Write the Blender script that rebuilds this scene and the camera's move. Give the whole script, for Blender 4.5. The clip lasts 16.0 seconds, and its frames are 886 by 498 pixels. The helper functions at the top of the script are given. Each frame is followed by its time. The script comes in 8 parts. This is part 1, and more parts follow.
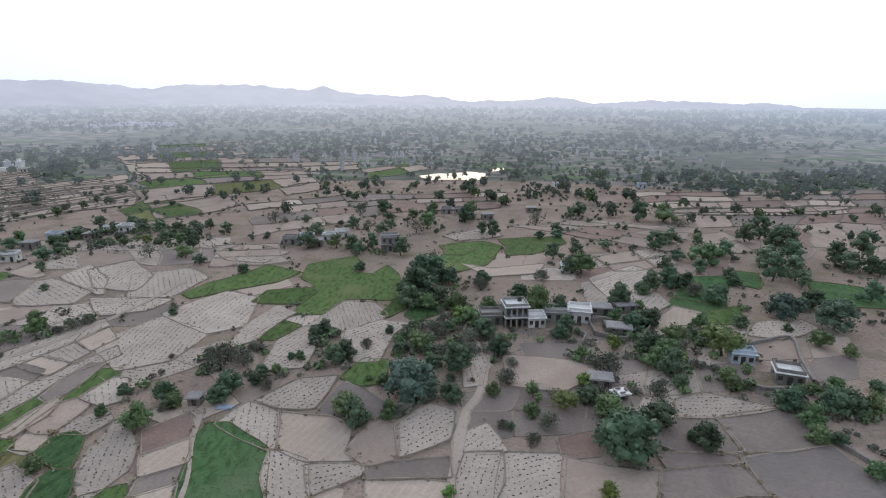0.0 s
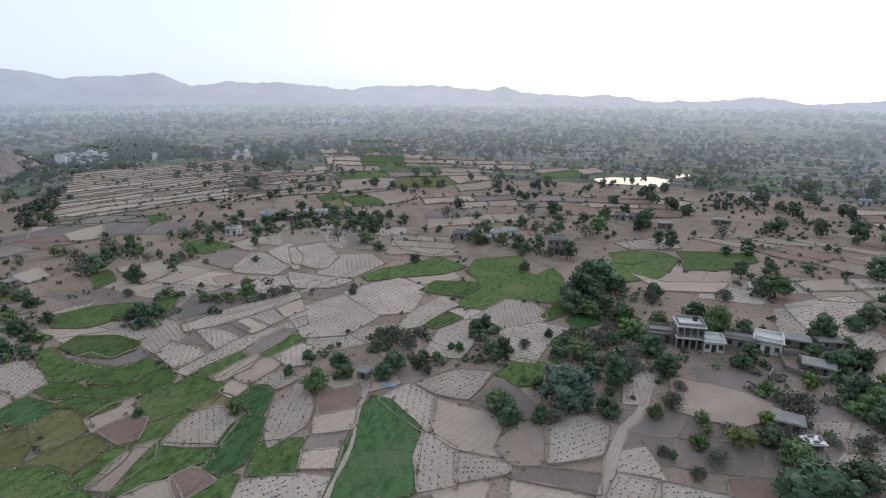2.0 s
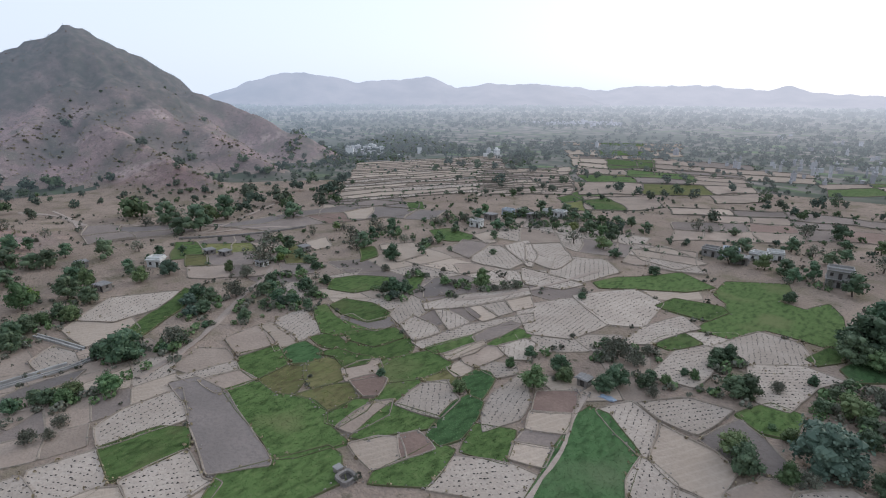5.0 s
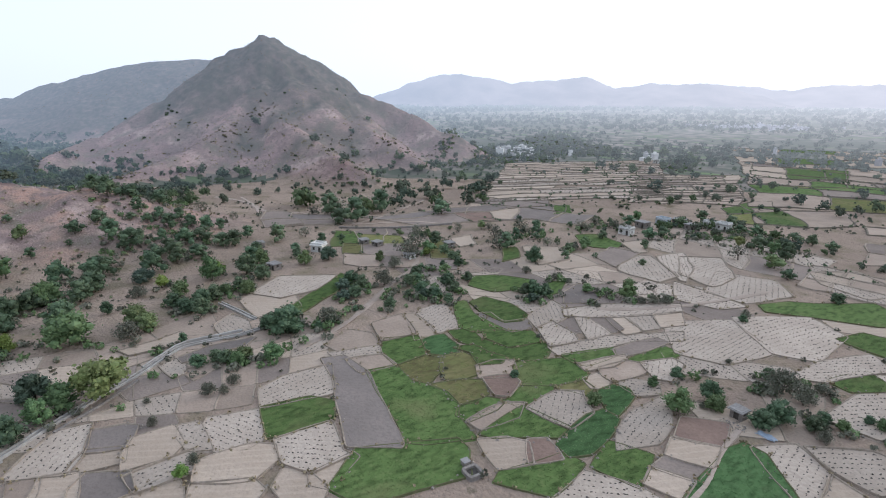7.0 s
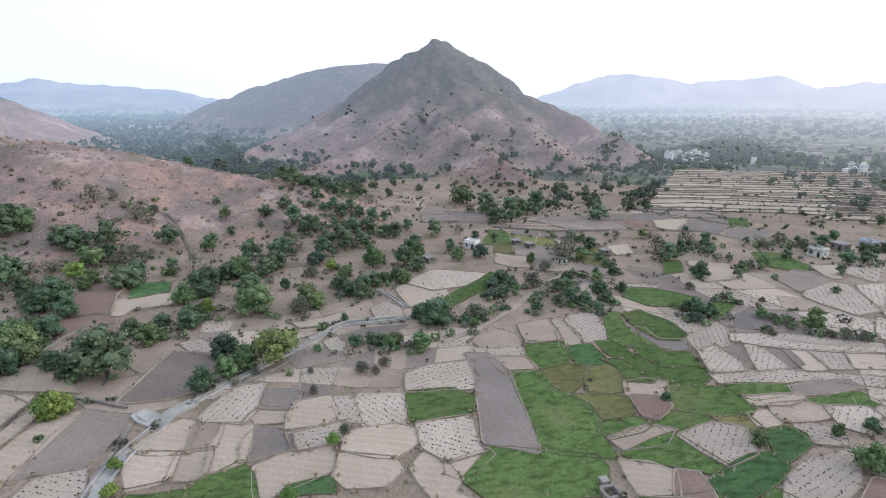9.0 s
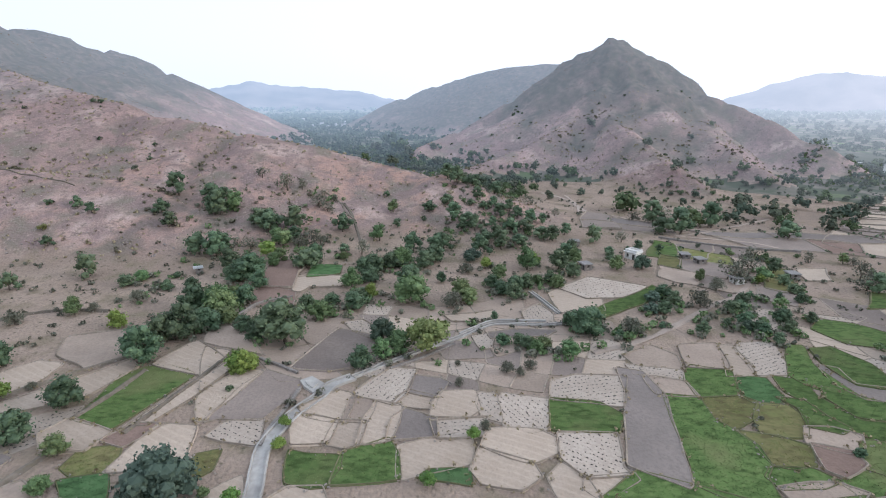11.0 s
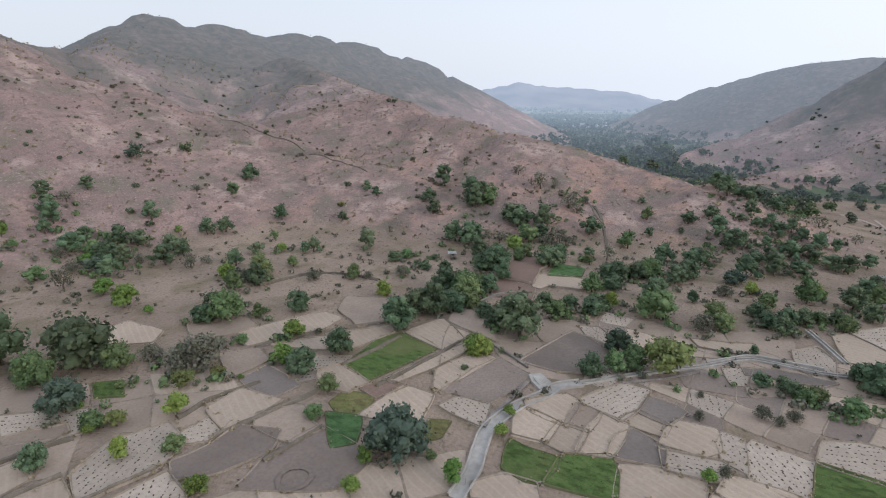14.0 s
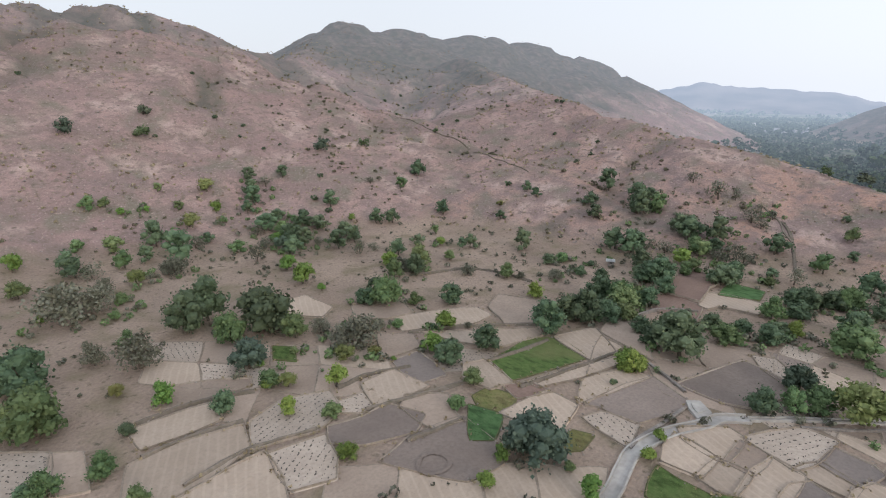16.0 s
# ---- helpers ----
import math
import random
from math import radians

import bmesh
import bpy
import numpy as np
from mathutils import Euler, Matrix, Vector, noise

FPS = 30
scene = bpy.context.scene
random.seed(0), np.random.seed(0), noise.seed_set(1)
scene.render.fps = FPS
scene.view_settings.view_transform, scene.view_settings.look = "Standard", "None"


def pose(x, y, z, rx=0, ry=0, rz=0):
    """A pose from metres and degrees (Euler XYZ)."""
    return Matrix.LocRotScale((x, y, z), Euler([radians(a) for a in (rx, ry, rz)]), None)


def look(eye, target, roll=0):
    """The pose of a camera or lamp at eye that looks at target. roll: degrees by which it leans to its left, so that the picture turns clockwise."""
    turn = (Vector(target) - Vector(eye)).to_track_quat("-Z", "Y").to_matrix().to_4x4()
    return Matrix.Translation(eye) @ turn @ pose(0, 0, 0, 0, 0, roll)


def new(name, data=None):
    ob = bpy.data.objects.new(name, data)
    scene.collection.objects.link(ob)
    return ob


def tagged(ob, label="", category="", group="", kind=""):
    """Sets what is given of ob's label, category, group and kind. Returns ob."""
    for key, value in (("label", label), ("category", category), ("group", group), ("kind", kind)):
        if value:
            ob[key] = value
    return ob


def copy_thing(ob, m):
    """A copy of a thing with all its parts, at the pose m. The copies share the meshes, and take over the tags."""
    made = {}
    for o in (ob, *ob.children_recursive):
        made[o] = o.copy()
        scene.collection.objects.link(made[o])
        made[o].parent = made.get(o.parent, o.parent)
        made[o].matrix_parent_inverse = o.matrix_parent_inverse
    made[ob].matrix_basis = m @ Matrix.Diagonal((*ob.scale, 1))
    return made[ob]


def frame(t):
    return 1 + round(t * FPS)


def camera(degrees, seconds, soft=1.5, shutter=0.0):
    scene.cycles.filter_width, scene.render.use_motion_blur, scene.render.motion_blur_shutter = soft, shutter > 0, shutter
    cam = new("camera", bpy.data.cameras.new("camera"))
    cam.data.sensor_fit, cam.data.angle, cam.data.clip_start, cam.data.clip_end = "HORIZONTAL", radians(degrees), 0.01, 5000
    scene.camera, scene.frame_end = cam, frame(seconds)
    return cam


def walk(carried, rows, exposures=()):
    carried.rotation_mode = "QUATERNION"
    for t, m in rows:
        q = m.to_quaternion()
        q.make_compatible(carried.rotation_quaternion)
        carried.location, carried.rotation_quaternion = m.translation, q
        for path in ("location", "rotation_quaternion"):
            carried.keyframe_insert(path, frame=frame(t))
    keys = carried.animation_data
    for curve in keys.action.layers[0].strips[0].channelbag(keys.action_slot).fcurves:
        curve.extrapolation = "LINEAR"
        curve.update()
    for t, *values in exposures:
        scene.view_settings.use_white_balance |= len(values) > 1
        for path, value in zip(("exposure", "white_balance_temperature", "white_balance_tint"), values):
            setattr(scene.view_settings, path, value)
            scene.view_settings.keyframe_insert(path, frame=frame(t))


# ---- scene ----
# the camera hangs 60 m over the fields and turns to its left
cam = camera(78.64, 16.0, soft=1.1)
walk(cam, [
    (0.0, pose(0, 0, 60, 74.27, -0.40, 0.07)),
    (0.5, pose(0, 0, 60, 74.22, -0.41, 4.50)),
    (1.0, pose(0, 0, 60, 74.19, -0.42, 9.56)),
    (1.5, pose(0, 0, 60, 74.17, -0.44, 13.56)),
    (2.0, pose(0, 0, 60, 74.16, -0.40, 18.19)),
    (2.5, pose(0, 0, 60, 74.15, -0.37, 22.15)),
    (3.0, pose(0, 0, 60, 74.15, -0.31, 26.80)),
    (3.5, pose(0, 0, 60, 74.12, -0.29, 30.72)),
    (4.0, pose(0, 0, 60, 74.11, -0.28, 35.41)),
    (6.5, pose(0, 0, 60, 74.13, -0.23, 54.85)),
    (7.0, pose(0, 0, 60, 74.14, -0.21, 59.15)),
    (7.5, pose(0, 0, 60, 74.16, -0.27, 62.74)),
    (8.0, pose(0, 0, 60, 74.15, -0.24, 67.10)),
    (8.5, pose(0, 0, 60, 74.17, -0.21, 71.13)),
    (9.0, pose(0, 0, 60, 74.18, -0.18, 75.71)),
    (11.5, pose(0, 0, 60, 74.19, -0.33, 97.45)),
    (12.0, pose(0, 0, 60, 74.16, -0.31, 102.37)),
    (12.5, pose(0, 0, 60, 74.16, -0.31, 106.54)),
    (13.0, pose(0, 0, 60, 74.14, -0.34, 111.26)),
    (13.5, pose(0, 0, 60, 74.15, -0.36, 114.84)),
    (14.0, pose(0, 0, 60, 74.13, -0.32, 119.16)),
    (14.5, pose(0, 0, 60, 74.10, -0.41, 122.94)),
    (15.0, pose(0, 0, 60, 74.14, -0.30, 127.25)),
    (15.5, pose(0, 0, 60, 74.10, -0.42, 131.31)),
    (16.0, pose(0, 0, 60, 74.03, -0.52, 136.16)),
], [(0, -0.24, 6270, 10), (0.5, -0.34, 6270, 10), (2, -0.38, 6270, 10), (4, -0.43, 6270, 10), (6.5, -0.04, 6300, 10), (7.5, -0.02, 6300, 10), (9, 0.17, 6300, 10), (11.5, 0.17, 6320, 10), (12.5, 0.15, 6340, 10), (13, 0.03, 6440, 10), (14.5, -0.18, 6710, 11), (16, -0.06, 6850, 11)])

# ---- light: a hazy evening sky, the low sun veiled ahead of the first view ----
SUN_TURN, SUN_HEIGHT = radians(8), radians(14)
world = bpy.data.worlds.new("hazy_sky")
scene.world = world
world.use_nodes = True
wt = world.node_tree
sky = wt.nodes.new("ShaderNodeTexSky")
sky.sky_type, sky.sun_disc = "NISHITA", False
sky.sun_elevation, sky.sun_rotation = SUN_HEIGHT, SUN_TURN
sky.air_density, sky.dust_density, sky.ozone_density = 1.0, 4.0, 1.0
back = wt.nodes["Background"]
veil = wt.nodes.new("ShaderNodeMix")
veil.data_type, veil.blend_type = "RGBA", "MIX"
veil.inputs[0].default_value = 0.78
wt.links.new(sky.outputs[0], veil.inputs[6])
veil.inputs[7].default_value = (8.9, 9.8, 11.3, 1)
# the haze is brighter on the side of the veiled sun
way, side, low = wt.nodes.new("ShaderNodeTexCoord"), wt.nodes.new("ShaderNodeVectorMath"), wt.nodes.new("ShaderNodeMapRange")
side.operation = "DOT_PRODUCT"
side.inputs[1].default_value = (-math.sin(SUN_TURN), math.cos(SUN_TURN), 0)
wt.links.new(way.outputs["Generated"], side.inputs[0])
wt.links.new(side.outputs["Value"], low.inputs[0])
low.inputs[1].default_value, low.inputs[2].default_value, low.inputs[3].default_value, low.inputs[4].default_value = -0.7, 0.9, 0.9, 1.25
glow = wt.nodes.new("ShaderNodeVectorMath")
glow.operation = "SCALE"
wt.links.new(veil.outputs[2], glow.inputs[0])
wt.links.new(low.outputs[0], glow.inputs["Scale"])
wt.links.new(glow.outputs[0], back.inputs[0])
back.inputs[1].default_value = 0.12
sun = new("sun", bpy.data.lights.new("sun", "SUN"))
sun.data.energy, sun.data.angle, sun.data.color = 0.8, radians(14), (1, 0.93, 0.84)
sun.matrix_world = look((0, 0, 900), (-math.sin(SUN_TURN) * 900, -math.cos(SUN_TURN) * 900, 900 - math.tan(SUN_HEIGHT + radians(8)) * 900))

# ---- materials ----
def nodes_of(name):
    m = bpy.data.materials.new(name)
    m.use_nodes = True
    return m, m.node_tree.nodes, m.node_tree.links, m.node_tree.nodes["Principled BSDF"]


def mixer(nd, ln, a, b, f, kind="MIX"):
    """A colour mix; a and b are colours or sockets, f a number or a socket."""
    n = nd.new("ShaderNodeMix")
    n.data_type, n.blend_type = "RGBA", kind
    for i, v in ((0, f), (6, a), (7, b)):
        if isinstance(v, (int, float)):
            n.inputs[i].default_value = v
        elif isinstance(v, tuple):
            n.inputs[i].default_value = (*v, 1)
        else:
            ln.new(v, n.inputs[i])
    return n.outputs[2]


def grain(nd, ln, coord, scale, lo=0.35, hi=0.65, detail=4.0, stretch=None):
    """Noise between 0 and 1, steepened between lo and hi."""
    if stretch:
        mp = nd.new("ShaderNodeMapping")
        mp.inputs["Scale"].default_value, mp.inputs["Rotation"].default_value = stretch[0], stretch[1]
        ln.new(coord, mp.inputs[0])
        coord = mp.outputs[0]
    n, r = nd.new("ShaderNodeTexNoise"), nd.new("ShaderNodeMapRange")
    n.inputs["Scale"].default_value, n.inputs["Detail"].default_value = scale, detail
    ln.new(coord, n.inputs["Vector"])
    ln.new(n.outputs["Fac"], r.inputs[0])
    r.inputs[1].default_value, r.inputs[2].default_value = lo, hi
    return r.outputs[0]


def bumpy(nd, ln, bs, height, strength, depth):
    b = nd.new("ShaderNodeBump")
    b.inputs["Strength"].default_value, b.inputs["Distance"].default_value = strength, depth
    ln.new(height, b.inputs["Height"])
    ln.new(b.outputs[0], bs.inputs["Normal"])


def soil(name, c1, c2, c3, broad=0.12, fine=1.6, rough=0.95, furrow=None):
    """Earth: two colours in broad patches, a third in fine grain; furrow: direction in degrees and spacing in metres of tractor lines."""
    m, nd, ln, bs = nodes_of(name)
    c1, c2, c3 = ((c[0] * 1.01, c[1], c[2]) for c in (c1, c2, c3))
    at = nd.new("ShaderNodeTexCoord").outputs["Object"]
    rnd = nd.new("ShaderNodeObjectInfo").outputs["Random"]
    col = mixer(nd, ln, c1, c2, grain(nd, ln, at, broad, 0.38, 0.62))
    f = grain(nd, ln, at, fine, 0.4, 0.7, 6)
    half = nd.new("ShaderNodeMath")
    half.operation = "MULTIPLY"
    half.inputs[1].default_value = 0.55
    ln.new(f, half.inputs[0])
    col = mixer(nd, ln, col, c3, half.outputs[0])
    if furrow:
        mp, wv = nd.new("ShaderNodeMapping"), nd.new("ShaderNodeTexWave")
        mp.inputs["Rotation"].default_value = (0, 0, radians(furrow[0]))
        ln.new(at, mp.inputs[0])
        ln.new(mp.outputs[0], wv.inputs["Vector"])
        wv.inputs["Scale"].default_value, wv.inputs["Distortion"].default_value = 0.314 / furrow[1], 3.0
        wv.inputs["Detail"].default_value, wv.inputs["Detail Scale"].default_value = 3, 0.6
        w2 = nd.new("ShaderNodeMapRange")
        ln.new(wv.outputs["Fac"], w2.inputs[0])
        w2.inputs[1].default_value, w2.inputs[2].default_value, w2.inputs[4].default_value = 0.72, 0.95, 0.2
        col = mixer(nd, ln, col, tuple(v * 1.28 for v in c1), w2.outputs[0])
    tone = nd.new("ShaderNodeMapRange")
    ln.new(rnd, tone.inputs[0])
    tone.inputs[3].default_value, tone.inputs[4].default_value = 0.86, 1.12
    hsv = nd.new("ShaderNodeHueSaturation")
    ln.new(tone.outputs[0], hsv.inputs["Value"])
    ln.new(col, hsv.inputs["Color"])
    ln.new(hsv.outputs[0], bs.inputs["Base Color"])
    bs.inputs["Roughness"].default_value = rough
    bs.inputs["Specular IOR Level"].default_value = 0.15
    bumpy(nd, ln, bs, f, 0.5, 0.12)
    return m


def crop(name, c1, c2, c3):
    """Standing crop: three greens by broad patch, by fine grain and by field."""
    m, nd, ln, bs = nodes_of(name)
    at = nd.new("ShaderNodeTexCoord").outputs["Object"]
    isl = nd.new("ShaderNodeObjectInfo").outputs["Random"]
    col = mixer(nd, ln, c1, c2, grain(nd, ln, at, 0.16, 0.35, 0.65, 5))
    col = mixer(nd, ln, col, c3, grain(nd, ln, at, 1.1, 0.5, 0.75, 4))
    col = mixer(nd, ln, col, tuple(v * 0.6 for v in c2), grain(nd, ln, at, 0.85, 0.46, 0.68, 8, ((1, 0.45, 1), (0, 0, 0.7))))
    col = mixer(nd, ln, col, (c3[0] * 1.15, c3[1] * 0.95, c3[2] * 1.1), grain(nd, ln, at, 0.05, 0.54, 0.7, 5))
    tone = nd.new("ShaderNodeMapRange")
    ln.new(isl, tone.inputs[0])
    tone.inputs[3].default_value, tone.inputs[4].default_value = 0.78, 1.14
    hsv = nd.new("ShaderNodeHueSaturation")
    ln.new(tone.outputs[0], hsv.inputs["Value"])
    ln.new(col, hsv.inputs["Color"])
    ln.new(hsv.outputs[0], bs.inputs["Base Color"])
    bs.inputs["Roughness"].default_value = 0.9
    bs.inputs["Specular IOR Level"].default_value = 0.05
    return m


def foliage(name, c1, c2, hues=(0.462, 0.522), rough=0.65):
    """Leaves: tone by leaf clump and by tree."""
    m, nd, ln, bs = nodes_of(name)
    isl = nd.new("ShaderNodeNewGeometry").outputs["Random Per Island"]
    rnd = nd.new("ShaderNodeObjectInfo").outputs["Random"]
    col = mixer(nd, ln, c1, c2, isl)
    tone = nd.new("ShaderNodeMapRange")
    ln.new(rnd, tone.inputs[0])
    tone.inputs[3].default_value, tone.inputs[4].default_value = 0.75, 1.35
    hsv, shift = nd.new("ShaderNodeHueSaturation"), nd.new("ShaderNodeMapRange")
    mix = nd.new("ShaderNodeMath")
    mix.operation = "FRACT"
    times = nd.new("ShaderNodeMath")
    times.operation, times.inputs[1].default_value = "MULTIPLY", 7.31
    ln.new(rnd, times.inputs[0])
    ln.new(times.outputs[0], mix.inputs[0])
    ln.new(mix.outputs[0], shift.inputs[0])
    shift.inputs[3].default_value, shift.inputs[4].default_value = hues
    ln.new(shift.outputs[0], hsv.inputs["Hue"])
    ln.new(tone.outputs[0], hsv.inputs["Value"])
    ln.new(col, hsv.inputs["Color"])
    ln.new(hsv.outputs[0], bs.inputs["Base Color"])
    bs.inputs["Roughness"].default_value = rough
    bs.inputs["Specular IOR Level"].default_value = 0.25
    return m


def plain(name, c1, c2, scale=3.0, rough=0.85, metal=0.0, bump=0.15):
    m, nd, ln, bs = nodes_of(name)
    at = nd.new("ShaderNodeTexCoord").outputs["Object"]
    f = grain(nd, ln, at, scale, 0.3, 0.7, 6)
    g = grain(nd, ln, at, scale * 0.22, 0.4, 0.6, 3)
    col = mixer(nd, ln, mixer(nd, ln, c1, c2, f), tuple(v * 0.75 for v in c2), mixer(nd, ln, (0, 0, 0), (0.5, 0.5, 0.5), g))
    ln.new(col, bs.inputs["Base Color"])
    bs.inputs["Roughness"].default_value, bs.inputs["Metallic"].default_value = rough, metal
    bumpy(nd, ln, bs, f, bump, 0.03)
    return m


def haze_glow(nd, ln, bs):
    """Far distance only: haze painted as emission on what lies more than 340 m off, thickening to the horizon."""
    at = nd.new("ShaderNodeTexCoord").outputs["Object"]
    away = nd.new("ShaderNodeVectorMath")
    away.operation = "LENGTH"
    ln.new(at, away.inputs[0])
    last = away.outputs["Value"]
    for kind, value in (("SUBTRACT", 340.0), ("MAXIMUM", 0.0), ("DIVIDE", -HAZE_REACH)):
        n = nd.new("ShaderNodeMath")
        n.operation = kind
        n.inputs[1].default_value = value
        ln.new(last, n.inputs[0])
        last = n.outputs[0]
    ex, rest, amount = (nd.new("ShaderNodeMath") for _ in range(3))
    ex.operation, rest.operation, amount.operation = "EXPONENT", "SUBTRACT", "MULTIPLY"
    rest.inputs[0].default_value, amount.inputs[1].default_value = 1.0, HAZE_MOST
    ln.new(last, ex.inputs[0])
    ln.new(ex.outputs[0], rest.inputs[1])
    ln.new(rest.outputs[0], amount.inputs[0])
    # the painted haze glows more towards the low sun
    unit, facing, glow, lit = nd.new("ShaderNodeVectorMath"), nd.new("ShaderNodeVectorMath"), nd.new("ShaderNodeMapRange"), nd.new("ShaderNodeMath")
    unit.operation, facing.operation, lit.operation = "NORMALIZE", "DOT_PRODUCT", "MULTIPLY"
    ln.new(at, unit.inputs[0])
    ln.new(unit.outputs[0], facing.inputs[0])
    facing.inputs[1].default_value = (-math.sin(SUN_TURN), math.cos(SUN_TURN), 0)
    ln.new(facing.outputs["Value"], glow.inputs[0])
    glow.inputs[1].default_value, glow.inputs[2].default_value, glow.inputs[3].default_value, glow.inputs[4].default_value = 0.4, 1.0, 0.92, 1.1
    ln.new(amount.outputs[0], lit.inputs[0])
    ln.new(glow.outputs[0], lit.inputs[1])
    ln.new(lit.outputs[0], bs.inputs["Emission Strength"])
    # the painted haze colour goes from blue to pale towards the sun
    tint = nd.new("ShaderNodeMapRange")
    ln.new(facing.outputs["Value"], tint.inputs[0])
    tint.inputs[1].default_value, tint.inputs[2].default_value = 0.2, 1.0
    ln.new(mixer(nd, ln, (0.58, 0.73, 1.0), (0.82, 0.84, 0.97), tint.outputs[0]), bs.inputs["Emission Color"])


HAZE_REACH, HAZE_MOST = 1600.0, 0.80


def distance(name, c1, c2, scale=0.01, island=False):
    """The far distance behind the place: dim ground, houses or woods with haze painted on them as emission."""
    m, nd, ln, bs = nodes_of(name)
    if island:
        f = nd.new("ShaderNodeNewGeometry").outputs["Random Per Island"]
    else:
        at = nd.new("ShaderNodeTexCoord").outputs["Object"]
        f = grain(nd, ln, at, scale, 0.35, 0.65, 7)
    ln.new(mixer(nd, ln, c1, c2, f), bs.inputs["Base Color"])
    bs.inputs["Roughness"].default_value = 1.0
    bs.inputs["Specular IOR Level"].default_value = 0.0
    haze_glow(nd, ln, bs)
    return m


M = {
    "pale": soil("pale_stubble", (0.408, 0.337, 0.276), (0.365, 0.298, 0.24), (0.31, 0.258, 0.21), furrow=(25, 1.6)),
    "heaps": soil("pale_heaped_soil", (0.43, 0.37, 0.315), (0.37, 0.315, 0.265), (0.29, 0.245, 0.21)),
    "plough": soil("ploughed_earth", (0.25, 0.208, 0.183), (0.21, 0.174, 0.154), (0.165, 0.138, 0.124)),
    "grey": soil("grey_ploughed_earth", (0.218, 0.188, 0.172), (0.185, 0.16, 0.147), (0.15, 0.13, 0.12)),
    "red": soil("red_earth", (0.26, 0.185, 0.155), (0.22, 0.155, 0.13), (0.17, 0.12, 0.10)),
    "dust": soil("trodden_dust", (0.355, 0.288, 0.237), (0.30, 0.24, 0.198), (0.245, 0.197, 0.163)),
    "bund": soil("earth_bank", (0.34, 0.288, 0.245), (0.275, 0.228, 0.19), (0.165, 0.148, 0.10), broad=0.3),
    "riser": soil("stony_terrace_riser", (0.20, 0.17, 0.145), (0.15, 0.13, 0.11), (0.10, 0.095, 0.065), broad=0.3),
    "green": crop("green_crop", (0.105, 0.162, 0.058), (0.085, 0.138, 0.048), (0.132, 0.172, 0.07)),
    "dark": crop("blue_green_crop", (0.092, 0.168, 0.072), (0.08, 0.15, 0.062), (0.108, 0.176, 0.08)),
    "olive": crop("yellowing_crop", (0.15, 0.175, 0.06), (0.20, 0.185, 0.085), (0.11, 0.15, 0.05)),
    "heap": plain("dark_dung_heap", (0.10, 0.085, 0.075), (0.06, 0.05, 0.045)),
}

# ---- land: one sheet to the horizon, hills as ridges with their flanks ----
RIDGES = {}


def ridge(name, fall, bend, *crest):
    """A ridge: how steeply its flanks fall, how hollow they are (1 is straight), and its crest in metres."""
    RIDGES[name] = (fall, bend, crest)


ridge("cone_hill", 0.72, 0.84, (-604, 145, 123.2), (-602, 153, 123.3), (-598, 165, 114.6), (-585, 188, 98.3), (-570, 207, 85.1), (-554, 226, 72.6), (-533, 243, 58.5), (-511, 258, 45.3), (-451, 279, 30.5))
ridge("cone_hill_spur", 0.66, 0.84, (-604, 145, 123.7), (-609, 126, 114.3), (-614, 106, 101.7), (-618, 85, 84.6), (-622, 68, 64.9), (-617, 62, 67.8), (-599, 25, 47.1), (-555, -25, 22.9), (-502, -51, 9.2))
ridge("cone_hill_toe", 0.62, 0.84, (-585, 146, 98.0), (-525, 126, 66.0), (-455, 119, 39.2), (-393, 134, 21.0), (-336, 143, 6.3))
ridge("cone_hill_rib", 0.6, 0.84, (-544, 132, 65.3), (-483, 80, 34.9), (-453, 37, 19.7), (-412, 0, 7.6))
ridge("cone_hill_flank", 0.62, 0.84, (-566, 178, 76.0), (-491, 186, 39.7), (-436, 197, 20.6), (-384, 210, 8.5))
ridge("dark_hill", 0.5, 1.0, (-966, 162, 115.4), (-998, 69, 110.9), (-1030, 17, 100.3), (-1059, -48, 83.2), (-1112, -133, 56.5))
ridge("big_hill", 0.55, 1.0, (50, -427, 113.4), (-4, -430, 111.1), (-51, -427, 110.0), (-119, -424, 116.0), (-149, -409, 104.9), (-173, -405, 93.2), (-200, -409, 88.0), (-246, -435, 91.5))
ridge("far_crest", 0.5, 1.0, (-246, -435, 91.5), (-344, -516, 131.4), (-410, -504, 131.1), (-469, -493, 122.7), (-507, -483, 130.6), (-607, -457, 124.2), (-682, -418, 106.8), (-757, -387, 75.8), (-808, -373, 57.1), (-879, -304, 9.9))
ridge("red_hill", 0.4, 1.0, (-401, -391, 95.8), (-342, -277, 67.8), (-300, -137, 41.0), (-297, -113, 39.0), (-295, -89, 34.8), (-293, -64, 28.5), (-288, -38, 23.9), (-279, -19, 21.1), (-268, -3, 17.3), (-258, 7, 10.4), (-250, 14, 3.7))
ridge("front_spur", 0.42, 1.0, (-143, -395, 97.0), (-202, -334, 65.5), (-232, -275, 46.5), (-233, -212, 28.7), (-238, -157, 22.1), (-227, -130, 15.3))



def chance(ix, iy, seed):
    v = np.sin(ix * 127.1 + iy * 311.7 + seed * 74.7) * 43758.5453
    return v - np.floor(v)


